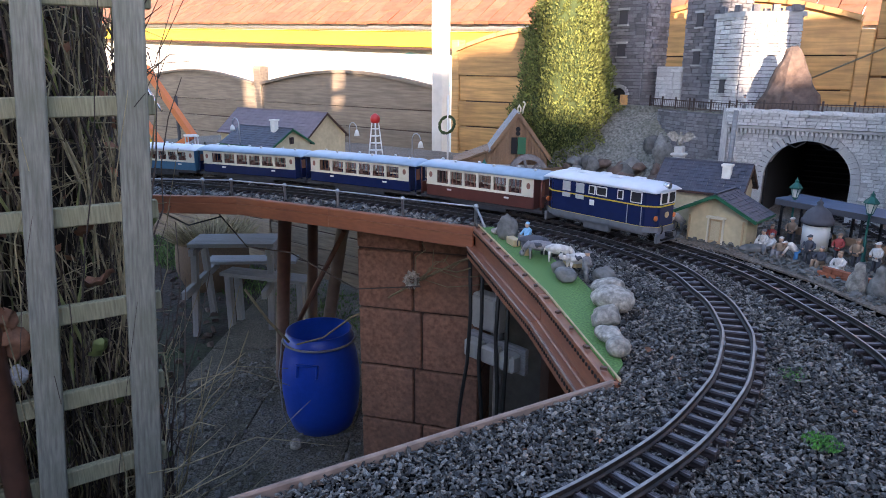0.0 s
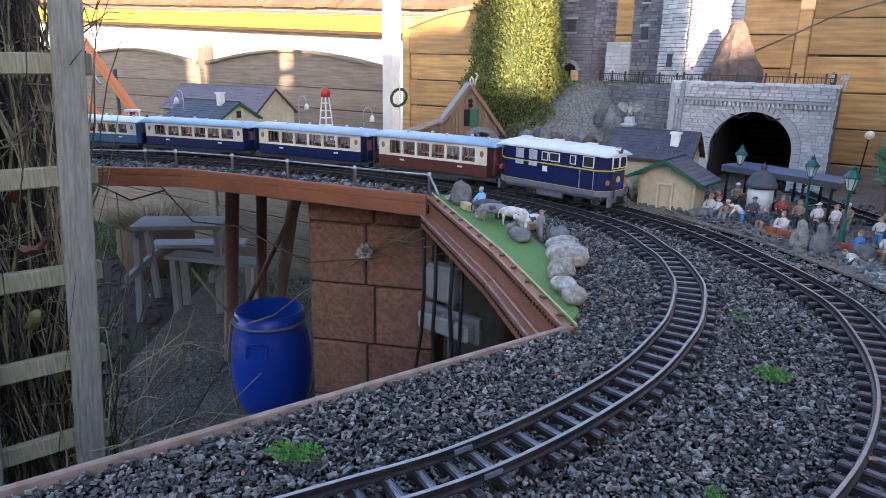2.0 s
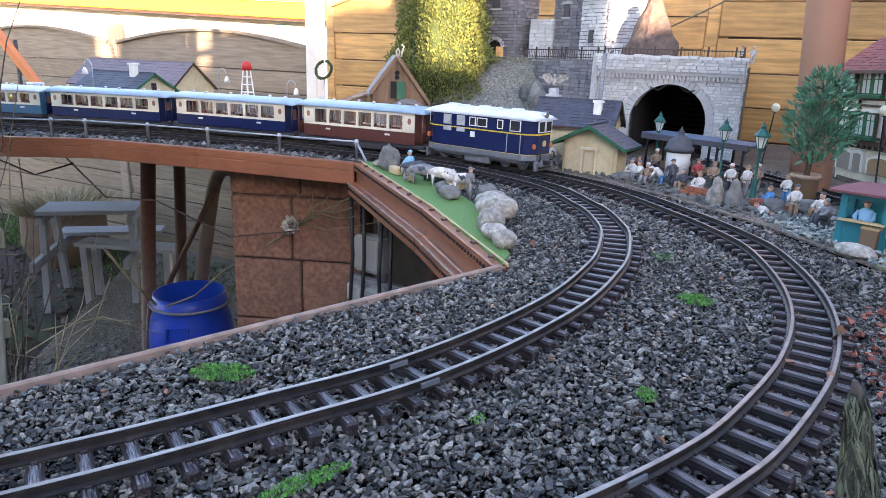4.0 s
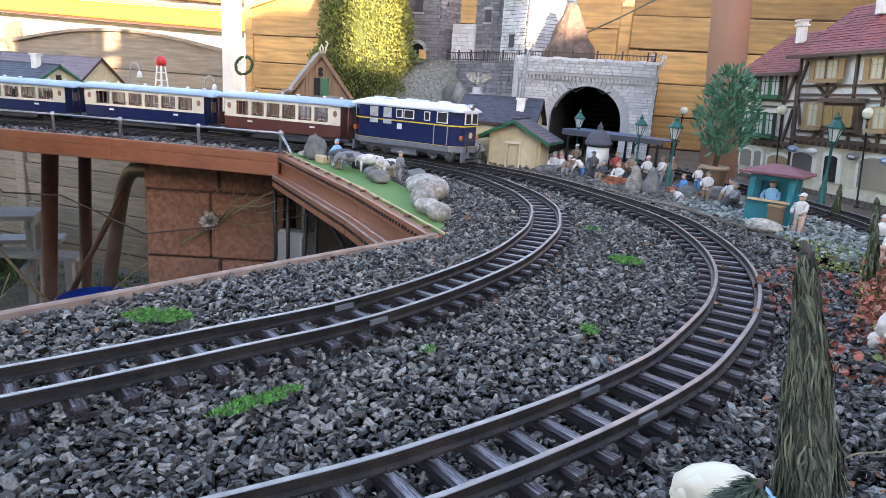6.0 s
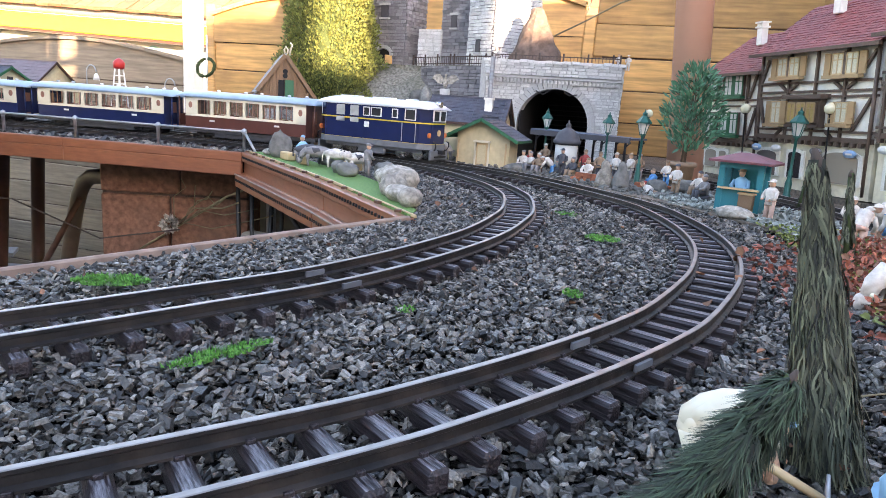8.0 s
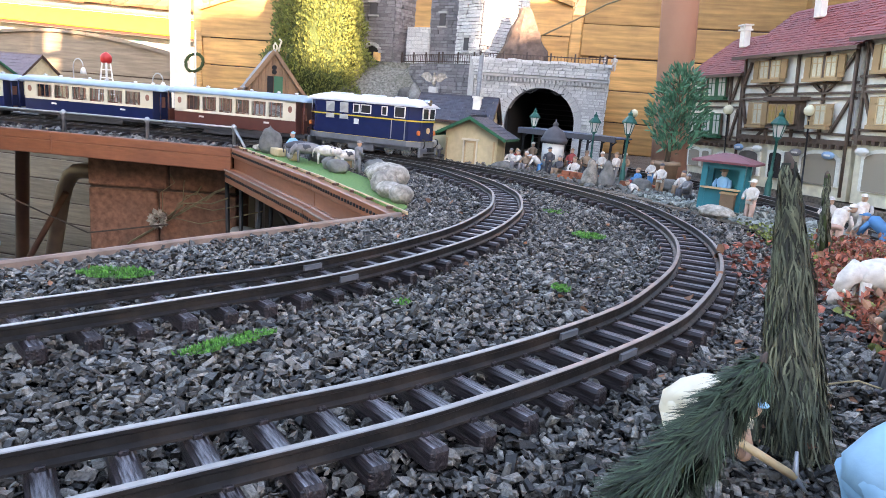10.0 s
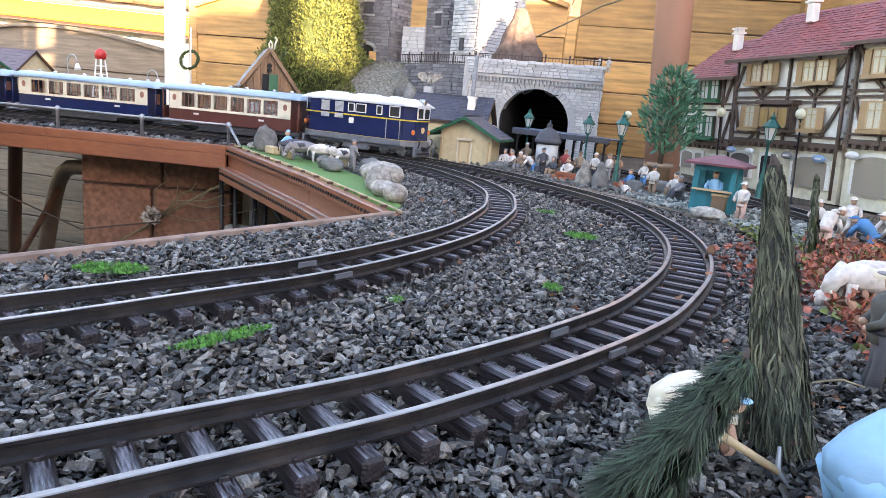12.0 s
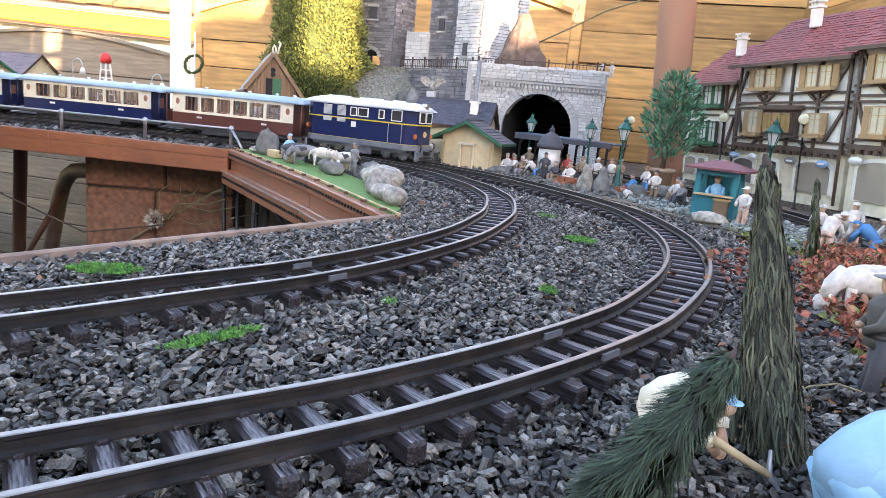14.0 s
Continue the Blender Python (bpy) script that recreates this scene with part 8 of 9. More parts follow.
# ---- vehicles ----
def model_car(x, y, face, m, label, k=1.0):
    r = root("model_car", Matrix.Translation((x, y, 0)) @ RZ(face), label, "model car", "model cars")
    bm = NB()
    body = [(-0.085, 0.014), (-0.088, 0.030), (-0.082, 0.042), (-0.040, 0.045), (0.030, 0.043), (0.074, 0.036), (0.086, 0.028), (0.087, 0.014)]
    slab(bm, [(a * k, b * k) for a, b in body], -0.036 * k, 0.036 * k)
    bmesh.ops.bevel(bm, geom=list(bm.edges), offset=0.004 * k, segments=2, affect='EDGES')
    part("body", bm, m, r)
    bm = NB()
    slab(bm, [(a * k, b * k) for a, b in [(-0.080, 0.042), (-0.068, 0.060), (-0.010, 0.063), (0.020, 0.058), (0.042, 0.042)]], -0.030 * k, 0.030 * k)
    bmesh.ops.bevel(bm, geom=list(bm.edges), offset=0.004 * k, segments=2, affect='EDGES')
    part("window_band", bm, M_WINDOW, r)
    bm = NB()
    box(bm, (-0.030 * k, 0, 0.0625 * k), (0.085 * k, 0.054 * k, 0.004 * k), bevel=0.0015 * k)
    part("roof", bm, m, r)
    for s in (-1, 1):
        bar("pillar", r, m, (-0.020 * k, s * 0.0302 * k, 0.052 * k), (0.005 * k, 0.001, 0.022 * k))
        for cx in (-0.055, 0.055):
            bm = NB()
            tube(bm, [(cx * k, s * 0.031 * k, 0.0135 * k), (cx * k, s * 0.0385 * k, 0.0135 * k)], 0.0135 * k, 14)
            wh = part("wheel", bm, M_RUBBER, r)
            bm = NB()
            tube(bm, [(cx * k, s * 0.038 * k, 0.0135 * k), (cx * k, s * 0.0395 * k, 0.0135 * k)], 0.0085 * k, 12)
            part("rim", bm, M_CHROME, wh)
        bar("headlight", r, M_FROST, (0.0865 * k, s * 0.024 * k, 0.027 * k), (0.003 * k, 0.012 * k, 0.007 * k))
        bar("tail_light", r, M_RED, (-0.0875 * k, s * 0.026 * k, 0.033 * k), (0.003 * k, 0.008 * k, 0.010 * k))
    return r

model_car(-0.015, 2.262, 155, M_CARBLUE, "light blue compact model car parked beside the station", 0.80)
model_car(-0.545, 2.262, 172, M_CARGREEN, "green model car parked beside the mill", 0.80)
model_car(0.010, 2.370, 170, M_RED, "dark red model car parked behind the blue one", 0.75)
model_car(-1.43, 2.44, 60, M_CARSILV, "silver-blue model car beside the yellow station", 0.70)

cr = root("crane_truck", Matrix.Translation((-2.44, 2.30, 0)), "orange and yellow model crane with folded boom", "model crane")
bm = NB()
box(bm, (-0.02, 0, 0.035), (0.26, 0.09, 0.030), bevel=0.004)
part("chassis", bm, M_YELLOW, cr)
for p, q, w, m in (((-0.165, 0, 0.425), (0.205, 0, 0.105), 0.034, M_ORANGE), ((-0.35, -0.03, 0.31), (-0.01, -0.03, 0.03), 0.030, M_ORANGE), ((-0.34, -0.05, 0.26), (-0.06, -0.05, 0.02), 0.020, M_YELLOW), ((0.205, 0, 0.105), (0.03, -0.03, 0.03), 0.026, M_ORANGE)):
    p, q = Vector(p), Vector(q)
    d = q - p
    bar("boom", cr, m, (p + q) / 2, (d.length, w * 0.8, w), Matrix.Rotation(-math.atan2(d.z, d.x), 4, 'Y'))
bm = NB()
tube(bm, [(-0.16, -0.03, 0.37), (0.0, -0.03, 0.22)], 0.006, 8)
part("ram", bm, M_CHROME, cr)
for x in (-0.11, 0.0, 0.09):
    for s in (-1, 1):
        bm = NB()
        tube(bm, [(x, s * 0.036, 0.02), (x, s * 0.050, 0.02)], 0.02, 14)
        part("wheel", bm, M_RUBBER, cr)
bar("jib_frame", cr, M_CLOTHD, (0.0, 0.05, 0.16), (0.012, 0.012, 0.26))
tr = root("tractor", Matrix.Translation((-2.19, 2.27, 0)) @ RZ(-15), "red model tractor with white cab roof", "model tractor")
bm = NB()
box(bm, (0.035, 0, 0.045), (0.075, 0.036, 0.034), bevel=0.005)
part("bonnet", bm, M_RED, tr)
bar("cab_frame", tr, M_RED, (-0.025, 0, 0.055), (0.05, 0.046, 0.03))
for x in (-0.048, -0.002):
    for s in (-1, 1):
        bar("cab_post", tr, M_WHITE, (x, s * 0.022, 0.088), (0.004, 0.004, 0.044))
bar("cab_roof", tr, M_WHITE, (-0.025, 0, 0.113), (0.06, 0.054, 0.008))
for x, rr in ((-0.03, 0.032), (0.06, 0.020)):
    for s in (-1, 1):
        bm = NB()
        tube(bm, [(x, s * 0.028, rr), (x, s * 0.044, rr)], rr, 16)
        w = part("wheel", bm, M_RUBBER, tr)
        bm = NB()
        tube(bm, [(x, s * 0.043, rr), (x, s * 0.0455, rr)], rr * 0.55, 12)
        part("rim", bm, M_WHITE, w)
lo = root("flat_wagon", Matrix.Translation((-2.33, 2.03, 0.016)) @ RZ(5), "dark blue model flat wagon on the siding", "wagon")
bm = NB()
box(bm, (0, 0, 0.035), (0.26, 0.08, 0.020), bevel=0.002)
part("deck", bm, M_TEALBL, lo)
for x in (-0.08, 0.08):
    wheelset("wheelset", x, lo, M_CHASSIS)
lt = root("signal_tower", Matrix.Translation((-1.275, 2.56, 0)), "white lattice tower with a red round top", "model tower")
bm = NB()
for s in (-1, 1):
    for t in (-1, 1):
        tube(bm, [(s * 0.026, t * 0.026, 0), (s * 0.010, t * 0.010, 0.205)], 0.003, 5)
for k in range(6):
    z = 0.03 + k * 0.03
    w = 0.026 - 0.016 * z / 0.205
    for s in (-1, 1):
        box(bm, (0, s * w, z), (2 * w, 0.003, 0.004))
        box(bm, (s * w, 0, z), (0.003, 2 * w, 0.004))
part("lattice", bm, M_WHITE, lt)
bm = NB()
lathe(bm, [(0.012, 0.203), (0.020, 0.208), (0.021, 0.226), (0.016, 0.236), (0.004, 0.244)], 14)
part("top", bm, M_RED, lt)
gs = root("transformer_box", Matrix.Translation((-1.92, 2.02, 0)), "grey arched trackside relay box", "relay box")
bm = NB()
slab(bm, [(-0.026, 0), (0.026, 0), (0.026, 0.052), (0.018, 0.064), (-0.018, 0.064), (-0.026, 0.052)], -0.018, 0.018)
part("body", bm, M_GREENP, gs)
bar("face", gs, M_BOXGREY, (0, -0.0185, 0.030), (0.042, 0.003, 0.05))
rock("pale_rock", (-1.60, 1.99, 0.0), (0.055, 0.03, 0.016), 51, M_PEBBLE, "flat pale rock beside the bridge track", "stone", "", 0.3)
for k, (x, y) in enumerate([(-0.98, 2.33), (-0.90, 2.36), (-1.05, 2.37), (-0.80, 2.35), (-0.73, 2.32)]):
    rock("garden_rock", (x, y, 0.0), (0.035, 0.03, 0.025), 60 + k, M_ROCKG, "grey-brown rock among dry plants by the siding", "rock", "siding rocks", 0.4)


# ---- plants ----
def sprays(n, seed, where, size, curl=0.3):
    """Leaf-like small faces: where(g) gives place, direction; two-triangle blades."""
    g = np.random.default_rng(seed)
    V, F = [], []
    for k in range(n):
        p, d, s = where(g)
        p, d = Vector(p), Vector(d).normalized()
        a = d.cross(Vector((g.normal(), g.normal(), g.normal()))).normalized()
        L_ = s * g.uniform(0.7, 1.3)
        w = L_ * size
        b = len(V)
        V += [p, p + d * L_ * 0.5 + a * w, p + d * L_, p + d * L_ * 0.5 - a * w]
        F.append((b, b + 1, b + 2, b + 3))
    me = bpy.data.meshes.new("leaves")
    me.from_pydata([tuple(v) for v in V], [], F)
    return me

def curls(n, seed, where, size):
    """Dry leaves: each folded along its rib, bent lengthwise and uneven at the rim."""
    g = np.random.default_rng(seed)
    V, F = [], []
    for k in range(n):
        p, d, s = where(g)
        p, d = Vector(p), Vector(d).normalized()
        a = d.cross(Vector((g.normal(), g.normal(), g.normal()))).normalized()
        up = a.cross(d)
        L_ = s * g.uniform(0.6, 1.35)
        w = L_ * size * 1.1
        bend, fold = g.uniform(-0.55, 0.55), g.uniform(-0.9, 0.9)
        b = len(V)
        V.append(p)
        for t, f in ((0.30, g.uniform(0.7, 1.1)), (0.68, g.uniform(0.6, 1.0))):
            c = p + d * L_ * t + up * L_ * bend * t * t
            V += [c + a * w * f * g.uniform(0.75, 1.15) + up * w * fold, c, c - a * w * f * g.uniform(0.75, 1.15) + up * w * fold]
        V.append(p + d * L_ * 0.97 + up * L_ * bend)
        F += [(b, b + 2, b + 1), (b, b + 3, b + 2), (b + 1, b + 2, b + 5, b + 4), (b + 2, b + 3, b + 6, b + 5), (b + 4, b + 5, b + 7), (b + 5, b + 6, b + 7)]
    me = bpy.data.meshes.new("leaves")
    me.from_pydata([tuple(v) for v in V], [], F)
    return me

def leaf_part(name, me, m, parent, label=""):
    me.materials.append(m)
    ob = new(name, me)
    ob.parent = parent
    if label:
        ob["label"] = label
    return ob

# columnar conifer
th = root("conifer", Matrix.Translation((-0.545, 2.86, 0.0)), "tall columnar yellow-green thuja behind the mill", "tree")
bm = NB()
tube(bm, [(0, 0, 0), (0.005, 0, 0.4), (0, 0, 0.85)], [0.016, 0.012, 0.004], 8)
part("trunk", bm, M_BARK, th)
def th_r(z):
    return 0.185 * min(1, (z / 0.12 + 0.35)) * (1 - max(0, (z - 0.25) / 0.85) ** 1.3)
# smooth dark lump in the crown, standing for the shade between sprays
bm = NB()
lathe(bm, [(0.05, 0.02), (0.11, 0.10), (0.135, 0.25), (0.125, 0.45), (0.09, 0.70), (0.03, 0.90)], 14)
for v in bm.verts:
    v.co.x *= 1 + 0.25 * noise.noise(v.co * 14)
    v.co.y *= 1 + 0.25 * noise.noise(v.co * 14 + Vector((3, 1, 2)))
part("inner_shade", bm, M_THUJAD, th, smooth=True)
def th_leaf(g):
    z = 0.02 + 0.96 * g.uniform() ** 1.1
    a = g.uniform(0, 2 * np.pi)
    lump = 1 + 0.26 * noise.noise(Vector((math.cos(a) * 2.6, math.sin(a) * 2.6, z * 9))) + 0.20 * noise.noise(Vector((math.cos(a) * 7, math.sin(a) * 7, z * 26)))
    r = th_r(z) * lump * (1 - 0.30 * g.uniform() ** 2)
    return (r * math.cos(a), r * math.sin(a), z), (math.cos(a) + g.normal(0, .45), math.sin(a) + g.normal(0, .45), 0.9 + g.normal(0, .4)), 0.0105
leaf_part("crown", sprays(60000, 5, th_leaf, 0.28), M_THUJA, th)

# leafy little tree in a pot
pt = root("potted_tree", Matrix.Translation((0.755, 2.165, 0)), "small bushy teal-green tree in a wooden tub", "tree")
bm = NB()
lathe(bm, [(0.026, 0), (0.028, 0.050), (0.034, 0.052), (0.034, 0.060), (0.029, 0.062), (0.027, 0.057)], 16)
part("tub", bm, M_CLOTHT, pt)
bm = NB()
tube(bm, [(0, 0, 0.055), (0.002, 0, 0.14), (0.010, 0, 0.27)], [0.007, 0.005, 0.002], 7)
gg = random.Random(3)
for k in range(26):
    a, z = gg.uniform(0, 6.28), gg.uniform(0.085, 0.25)
    r = gg.uniform(0.03, 0.07)
    tube(bm, [(0.004, 0, z - 0.01), (0.006 + r * 0.4 * math.cos(a), r * 0.4 * math.sin(a), z + 0.010), (0.006 + r * 0.8 * math.cos(a), r * 0.8 * math.sin(a), z + 0.026)], [0.002, 0.0014, 0.0007], 4)
part("trunk", bm, M_BARK, pt)
def pt_leaf(g):
    while True:
        p = Vector((g.uniform(-1, 1), g.uniform(-1, 1), g.uniform(-1, 1)))
        if p.length < 1 and noise.noise(p * 3.4) > 0.02 - 0.16 * p.length:
            break
    return (0.008 + p.x * 0.066 * (1 - 0.25 * p.z), p.y * 0.062, 0.188 + p.z * 0.108), (p.x + g.normal(0, .3), p.y + g.normal(0, .3), 0.7 + g.normal(0, .4)), 0.019
leaf_part("crown", sprays(1500, 7, pt_leaf, 0.15), M_PLEAF, pt)

# drooping model conifers near the camera
def strand_tree(name, base, tip, r0, r1, n, L_, wid, m, label, seed, droop=1.0, r_tip=None):
    r = root(name, Matrix.Translation(base), label, "model tree", "model conifers")
    ax = Vector(tip) - Vector(base)
    H = ax.length
    u = ax.normalized()
    e1 = u.cross(Vector((0.3, 1, 0.1))).normalized()
    e2 = u.cross(e1)
    # dark core; its colour stands for the shade in gaps between strands
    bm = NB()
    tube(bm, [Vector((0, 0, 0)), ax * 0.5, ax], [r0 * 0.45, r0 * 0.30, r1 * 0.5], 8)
    part("core", bm, mat("strand_gap_shade", (0.016, 0.020, 0.012), 0.9, vary=0.3, scale=90, bump=0.5) if seed == 3 else M_THUJAD, r)
    g = np.random.default_rng(seed)
    V, F = [], []
    locks = [(g.uniform(0.05, 1.0) ** 0.85, g.uniform(0, 2 * np.pi), g.uniform(0.75, 1.25), g.normal(0, 0.35)) for k in range(max(12, n // 20))]
    for k in range(n):
        lt, la, lk, lw = locks[int(g.integers(len(locks)))]
        t = min(1.0, max(0.03, lt + g.normal(0, 0.012)))
        a = la + g.normal(0, 0.11)
        out = e1 * math.cos(a) + e2 * math.sin(a)
        rad = (r0 + (r1 - r0) * t) * (0.85 + 0.3 * g.uniform()) * (0.55 + 0.45 * min(1, t * 4))
        p = ax * t + out * rad * 0.35
        side = out.cross(u).normalized()
        ll = L_ * lk * g.uniform(0.75, 1.2) * (1.15 - 0.68 * t)
        w = wid * g.uniform(0.6, 1.5)
        if droop < 0.6:
            sw = side * g.normal(0, 0.30)
            q1 = p + (out * 0.8 + u * 0.2 * droop + sw * .3 - Vector((0, 0, 0.3))) * ll * 0.5
            q2 = q1 + (out * 0.5 - u * 0.7 + sw) * ll * 0.6
            line = [p, q1, q2]
        else:
            ph, am, fq = g.uniform(0, 6.3), g.uniform(0.03, 0.085), g.uniform(4.5, 9.0)
            spread = (0.35 + 0.5 * (1 - t)) * g.uniform(0.6, 1.15) * 0.42
            line = []
            for j in range(8):
                q = j / 7
                fall = q * 0.35 + q * q * 0.62
                line.append(p + (out * spread * (1 - (1 - q) ** 2) + side * (lw * 0.32 * q + am * (math.sin(fq * q + ph) - math.sin(ph))) - u * fall * droop) * ll)
        b, m_ = len(V), len(line)
        for j, q in enumerate(line):
            f = (0.55, 1.0, 1.15, 1.0, 0.75, 0.15)[j * 5 // (m_ - 1)]
            V += [q - side * w * f, q + side * w * f]
        F += [(b + 2 * j, b + 2 * j + 1, b + 2 * j + 3, b + 2 * j + 2) for j in range(m_ - 1)]
    for v in V:
        v.z = max(v.z, 0.001 - base[2])
    me = bpy.data.meshes.new("strands")
    me.from_pydata([tuple(v) for v in V], [], F)
    leaf_part("foliage", me, m, r)
    bm = NB()
    tube(bm, [ax * 0.96, ax * 1.0, ax + u * H * 0.035], [r1 * 0.6, r1 * 0.45, r1 * 0.15], 7)
    for v in bm.verts:
        v.co += Vector((noise.noise(v.co * 300), noise.noise(v.co * 300 + Vector((4, 0, 0))), 0)) * r1 * 0.3
    part("brown_tip", bm, M_TWIGD, r)
    return r

strand_tree("model_spruce", (0.774, 0.778, 0.0), (0.748, 0.783, 0.146), 0.032, 0.0068, 9000, 0.027, 0.00040, M_SPRUCE, "tall grey-green model spruce with drooping strands", 3)
strand_tree("model_spruce", (0.915, 1.320, 0.0), (0.902, 1.324, 0.113), 0.013, 0.006, 2000, 0.015, 0.0005, M_SPRUCE, "slim dark model spruce in the planted bed", 4)
strand_tree("model_pine", (0.692, 0.674, 0.003), (0.7285, 0.670, 0.080), 0.014, 0.004, 6500, 0.019, 0.00034, M_PINE, "leaning green model pine beside the track", 5, 0.5)
strand_tree("model_spruce", (-1.80, 2.075, 0.0), (-1.80, 2.08, 0.125), 0.03, 0.006, 500, 0.03, 0.0014, M_SPRUCE, "grey-green model fir beside the yellow station", 6)
strand_tree("model_spruce", (0.975, 1.90, 0.0), (0.975, 1.90, 0.07), 0.02, 0.005, 400, 0.02, 0.001, M_SPRUCE, "low dark fir behind the kiosk", 9)

# sedum, dry leaves and twigs in the bed
def litter(name, poly, n, s, seed, m, label, z=0.004, up=0.5, wide=0.38, cat="plants"):
    Q = np.concatenate([scatter(poly, 0.02, seed + j) for j in range(60)])[:200000]
    g0 = np.random.default_rng(seed)
    Q = Q[g0.permutation(len(Q))[:n]] + g0.normal(0, 0.004, (min(n, len(Q)), 2))
    it = iter(Q)
    def where(g):
        p = next(it)
        return (p[0], p[1], z * g.uniform(0.2, 2.2)), (g.normal(), g.normal(), up * abs(g.normal())), s
    me = curls(len(Q), seed, where, wide)
    me.materials.append(m)
    return tagged(new(name, me), label, cat, kind="stuff")

BED = [(0.875, 0.80), (0.862, 0.95), (0.872, 1.10), (0.885, 1.25), (0.935, 1.44), (1.10, 1.52), (1.30, 1.45), (1.28, 1.0), (1.25, 0.80)]
litter("sedum_plants", BED, 11000, 0.0068, 3, M_SEDUM, "rusty red sedum covering the planted bed", 0.010, 0.7, 0.27)
litter("sedum_plants", BED, 2600, 0.0075, 4, M_SEDUMG, "yellow-green sedum between the red", 0.008, 0.7)
litter("fallen_leaves", BED, 1800, 0.0085, 5, M_LEAFBR, "dry brown leaves in the bed", 0.012, 0.4, 0.27)
litter("fallen_leaves", BED, 2400, 0.0078, 25, mat("orange_leaf", (0.40, 0.125, 0.070), 0.6, vary=0.35, scale=120, bump=0.2, island=0.6), "curled orange-red leaves heaped in the bed", 0.013, 1.0, 0.27)
litter("fallen_leaves", [(0.81, 0.98), (0.79, 1.28), (0.86, 1.46), (0.90, 1.30), (0.87, 1.00)], 190, 0.008, 6, M_SEDUM, "small red fallen leaves beside the outer track", 0.006, 0.3)
litter("fallen_leaves", [(0.70, 1.08), (0.76, 1.30), (0.80, 1.30), (0.76, 1.06)], 6, 0.013, 7, M_LEAFBR, "brown leaves lying on the sleepers", 0.012, 0.2, 0.42)
litter("fallen_leaves", NEAR_BED, 40, 0.008, 8, M_LEAFBR, "scattered small brown leaves on the ballast", 0.006, 0.3)
litter("moss_flecks", [(0.87, 1.40), (0.86, 1.62), (1.0, 1.62), (0.99, 1.44)], 700, 0.005, 9, M_SEDUMG, "yellowish moss flecks beside the kiosk", 0.004, 0.4)
litter("red_groundcover", [(-0.36, 2.36), (-0.33, 2.50), (-0.12, 2.52), (-0.03, 2.44), (-0.05, 2.36)], 900, 0.016, 10, mat("heather_stem", (0.14, 0.06, 0.05), 0.8, vary=0.3, scale=60, bump=0.0, island=0.5), "dry reddish-brown groundcover in front of the boulders", 0.018, 1.2, 0.12)
litter("dry_plants", [(-1.05, 2.30), (-1.05, 2.45), (-0.72, 2.45), (-0.70, 2.32)], 700, 0.022, 11, M_TWIGD, "dry brown plants between the siding rocks", 0.020, 1.4, 0.10)
litter("dry_plants", [(-0.33, 2.40), (-0.30, 2.62), (-0.15, 2.60), (-0.2, 2.42)], 400, 0.022, 12, M_LEAFGR, "low green plants under the conifer", 0.016, 1.0, 0.2)
litter("pine_litter", [(0.62, 0.55), (0.75, 0.95), (0.90, 0.95), (0.86, 0.55)], 80, 0.007, 13, M_LEAFBR, "brown needles and leaf bits on the chips", 0.006, 0.2, 0.2)

def stick(pts, r, m, label, cat="twig", group="twigs"):
    bm = NB()
    tube(bm, pts, r, 6)
    return tagged(part("twig", bm, m, smooth=True), label, cat, group)

gg = random.Random(21)
for k in range(34):
    x, y = gg.uniform(0.93, 1.15), gg.uniform(0.9, 1.42)
    a = gg.uniform(0, 6.28)
    l = gg.uniform(0.03, 0.09)
    z = gg.uniform(0.006, 0.018)
    stick([(x, y, z), (x + l * 0.5 * math.cos(a), y + l * 0.5 * math.sin(a), z + gg.uniform(0, .015)), (x + l * math.cos(a + .3), y + l * math.sin(a + .3), z)], gg.uniform(0.0009, 0.002), M_TWIG, "dry pale twig lying in the planted bed")
stick([(0.806, 0.866, 0.003), (0.8126, 0.869, 0.0064), (0.8298, 0.8743, 0.0098), (0.8446, 0.8773, 0.0061), (0.858, 0.8793, 0.0)], 0.0007, M_TWIG, "thin arched dry stem beside the spruce")

# ---- trellis with climbing twigs ----
tz = root("trellis", Matrix.Identity(4), "weathered grey-green wooden garden trellis", "trellis", kind="")
def plank(name, p, q, w, t, m, parent, face):
    p, q = Vector(p), Vector(q)
    d = q - p
    L_ = d.length
    z = d.normalized()
    f = Vector(face) - z * z.dot(Vector(face))
    f.normalize()
    x = f.cross(z)
    bm = NB()
    box(bm, (0, 0, 0), (w, t, L_), bevel=0.003)
    ob = part(name, bm, m, parent)
    M3 = Matrix((x, f, z)).transposed().to_4x4()
    ob.matrix_basis = Matrix.Translation((p + q) / 2) @ M3
    return ob

FACE = Vector((0.90, -0.43, 0))
def up_line(a, b, z):
    a, b = Vector(a), Vector(b)
    return a + (b - a) * ((z - a.z) / (b.z - a.z))
LA, LB = (-0.950, 1.130, 0.593), (-0.970, 1.031, -0.611)
RA, RB_ = (-0.872, 1.318, 0.597), (-0.908, 1.240, -0.709)
plank("upright", up_line(LA, LB, -1.24), up_line(LA, LB, 0.95), 0.060, 0.028, M_TRELLIS, tz, FACE)
plank("upright", up_line(RA, RB_, -1.24), up_line(RA, RB_, 0.95), 0.068, 0.030, M_TRELLIS, tz, FACE)
back = -FACE.normalized() * 0.030
for z in (0.76, 0.585, 0.338, 0.080, -0.163, -0.388, -0.605, -0.83, -1.06):
    l, r_ = up_line(LA, LB, z) + back, up_line(RA, RB_, z) + back
    d = (r_ - l).normalized()
    plank("slat", l - d * 0.42, r_ + d * 0.050, 0.048, 0.022, M_TRELLIS_H, tz, FACE)
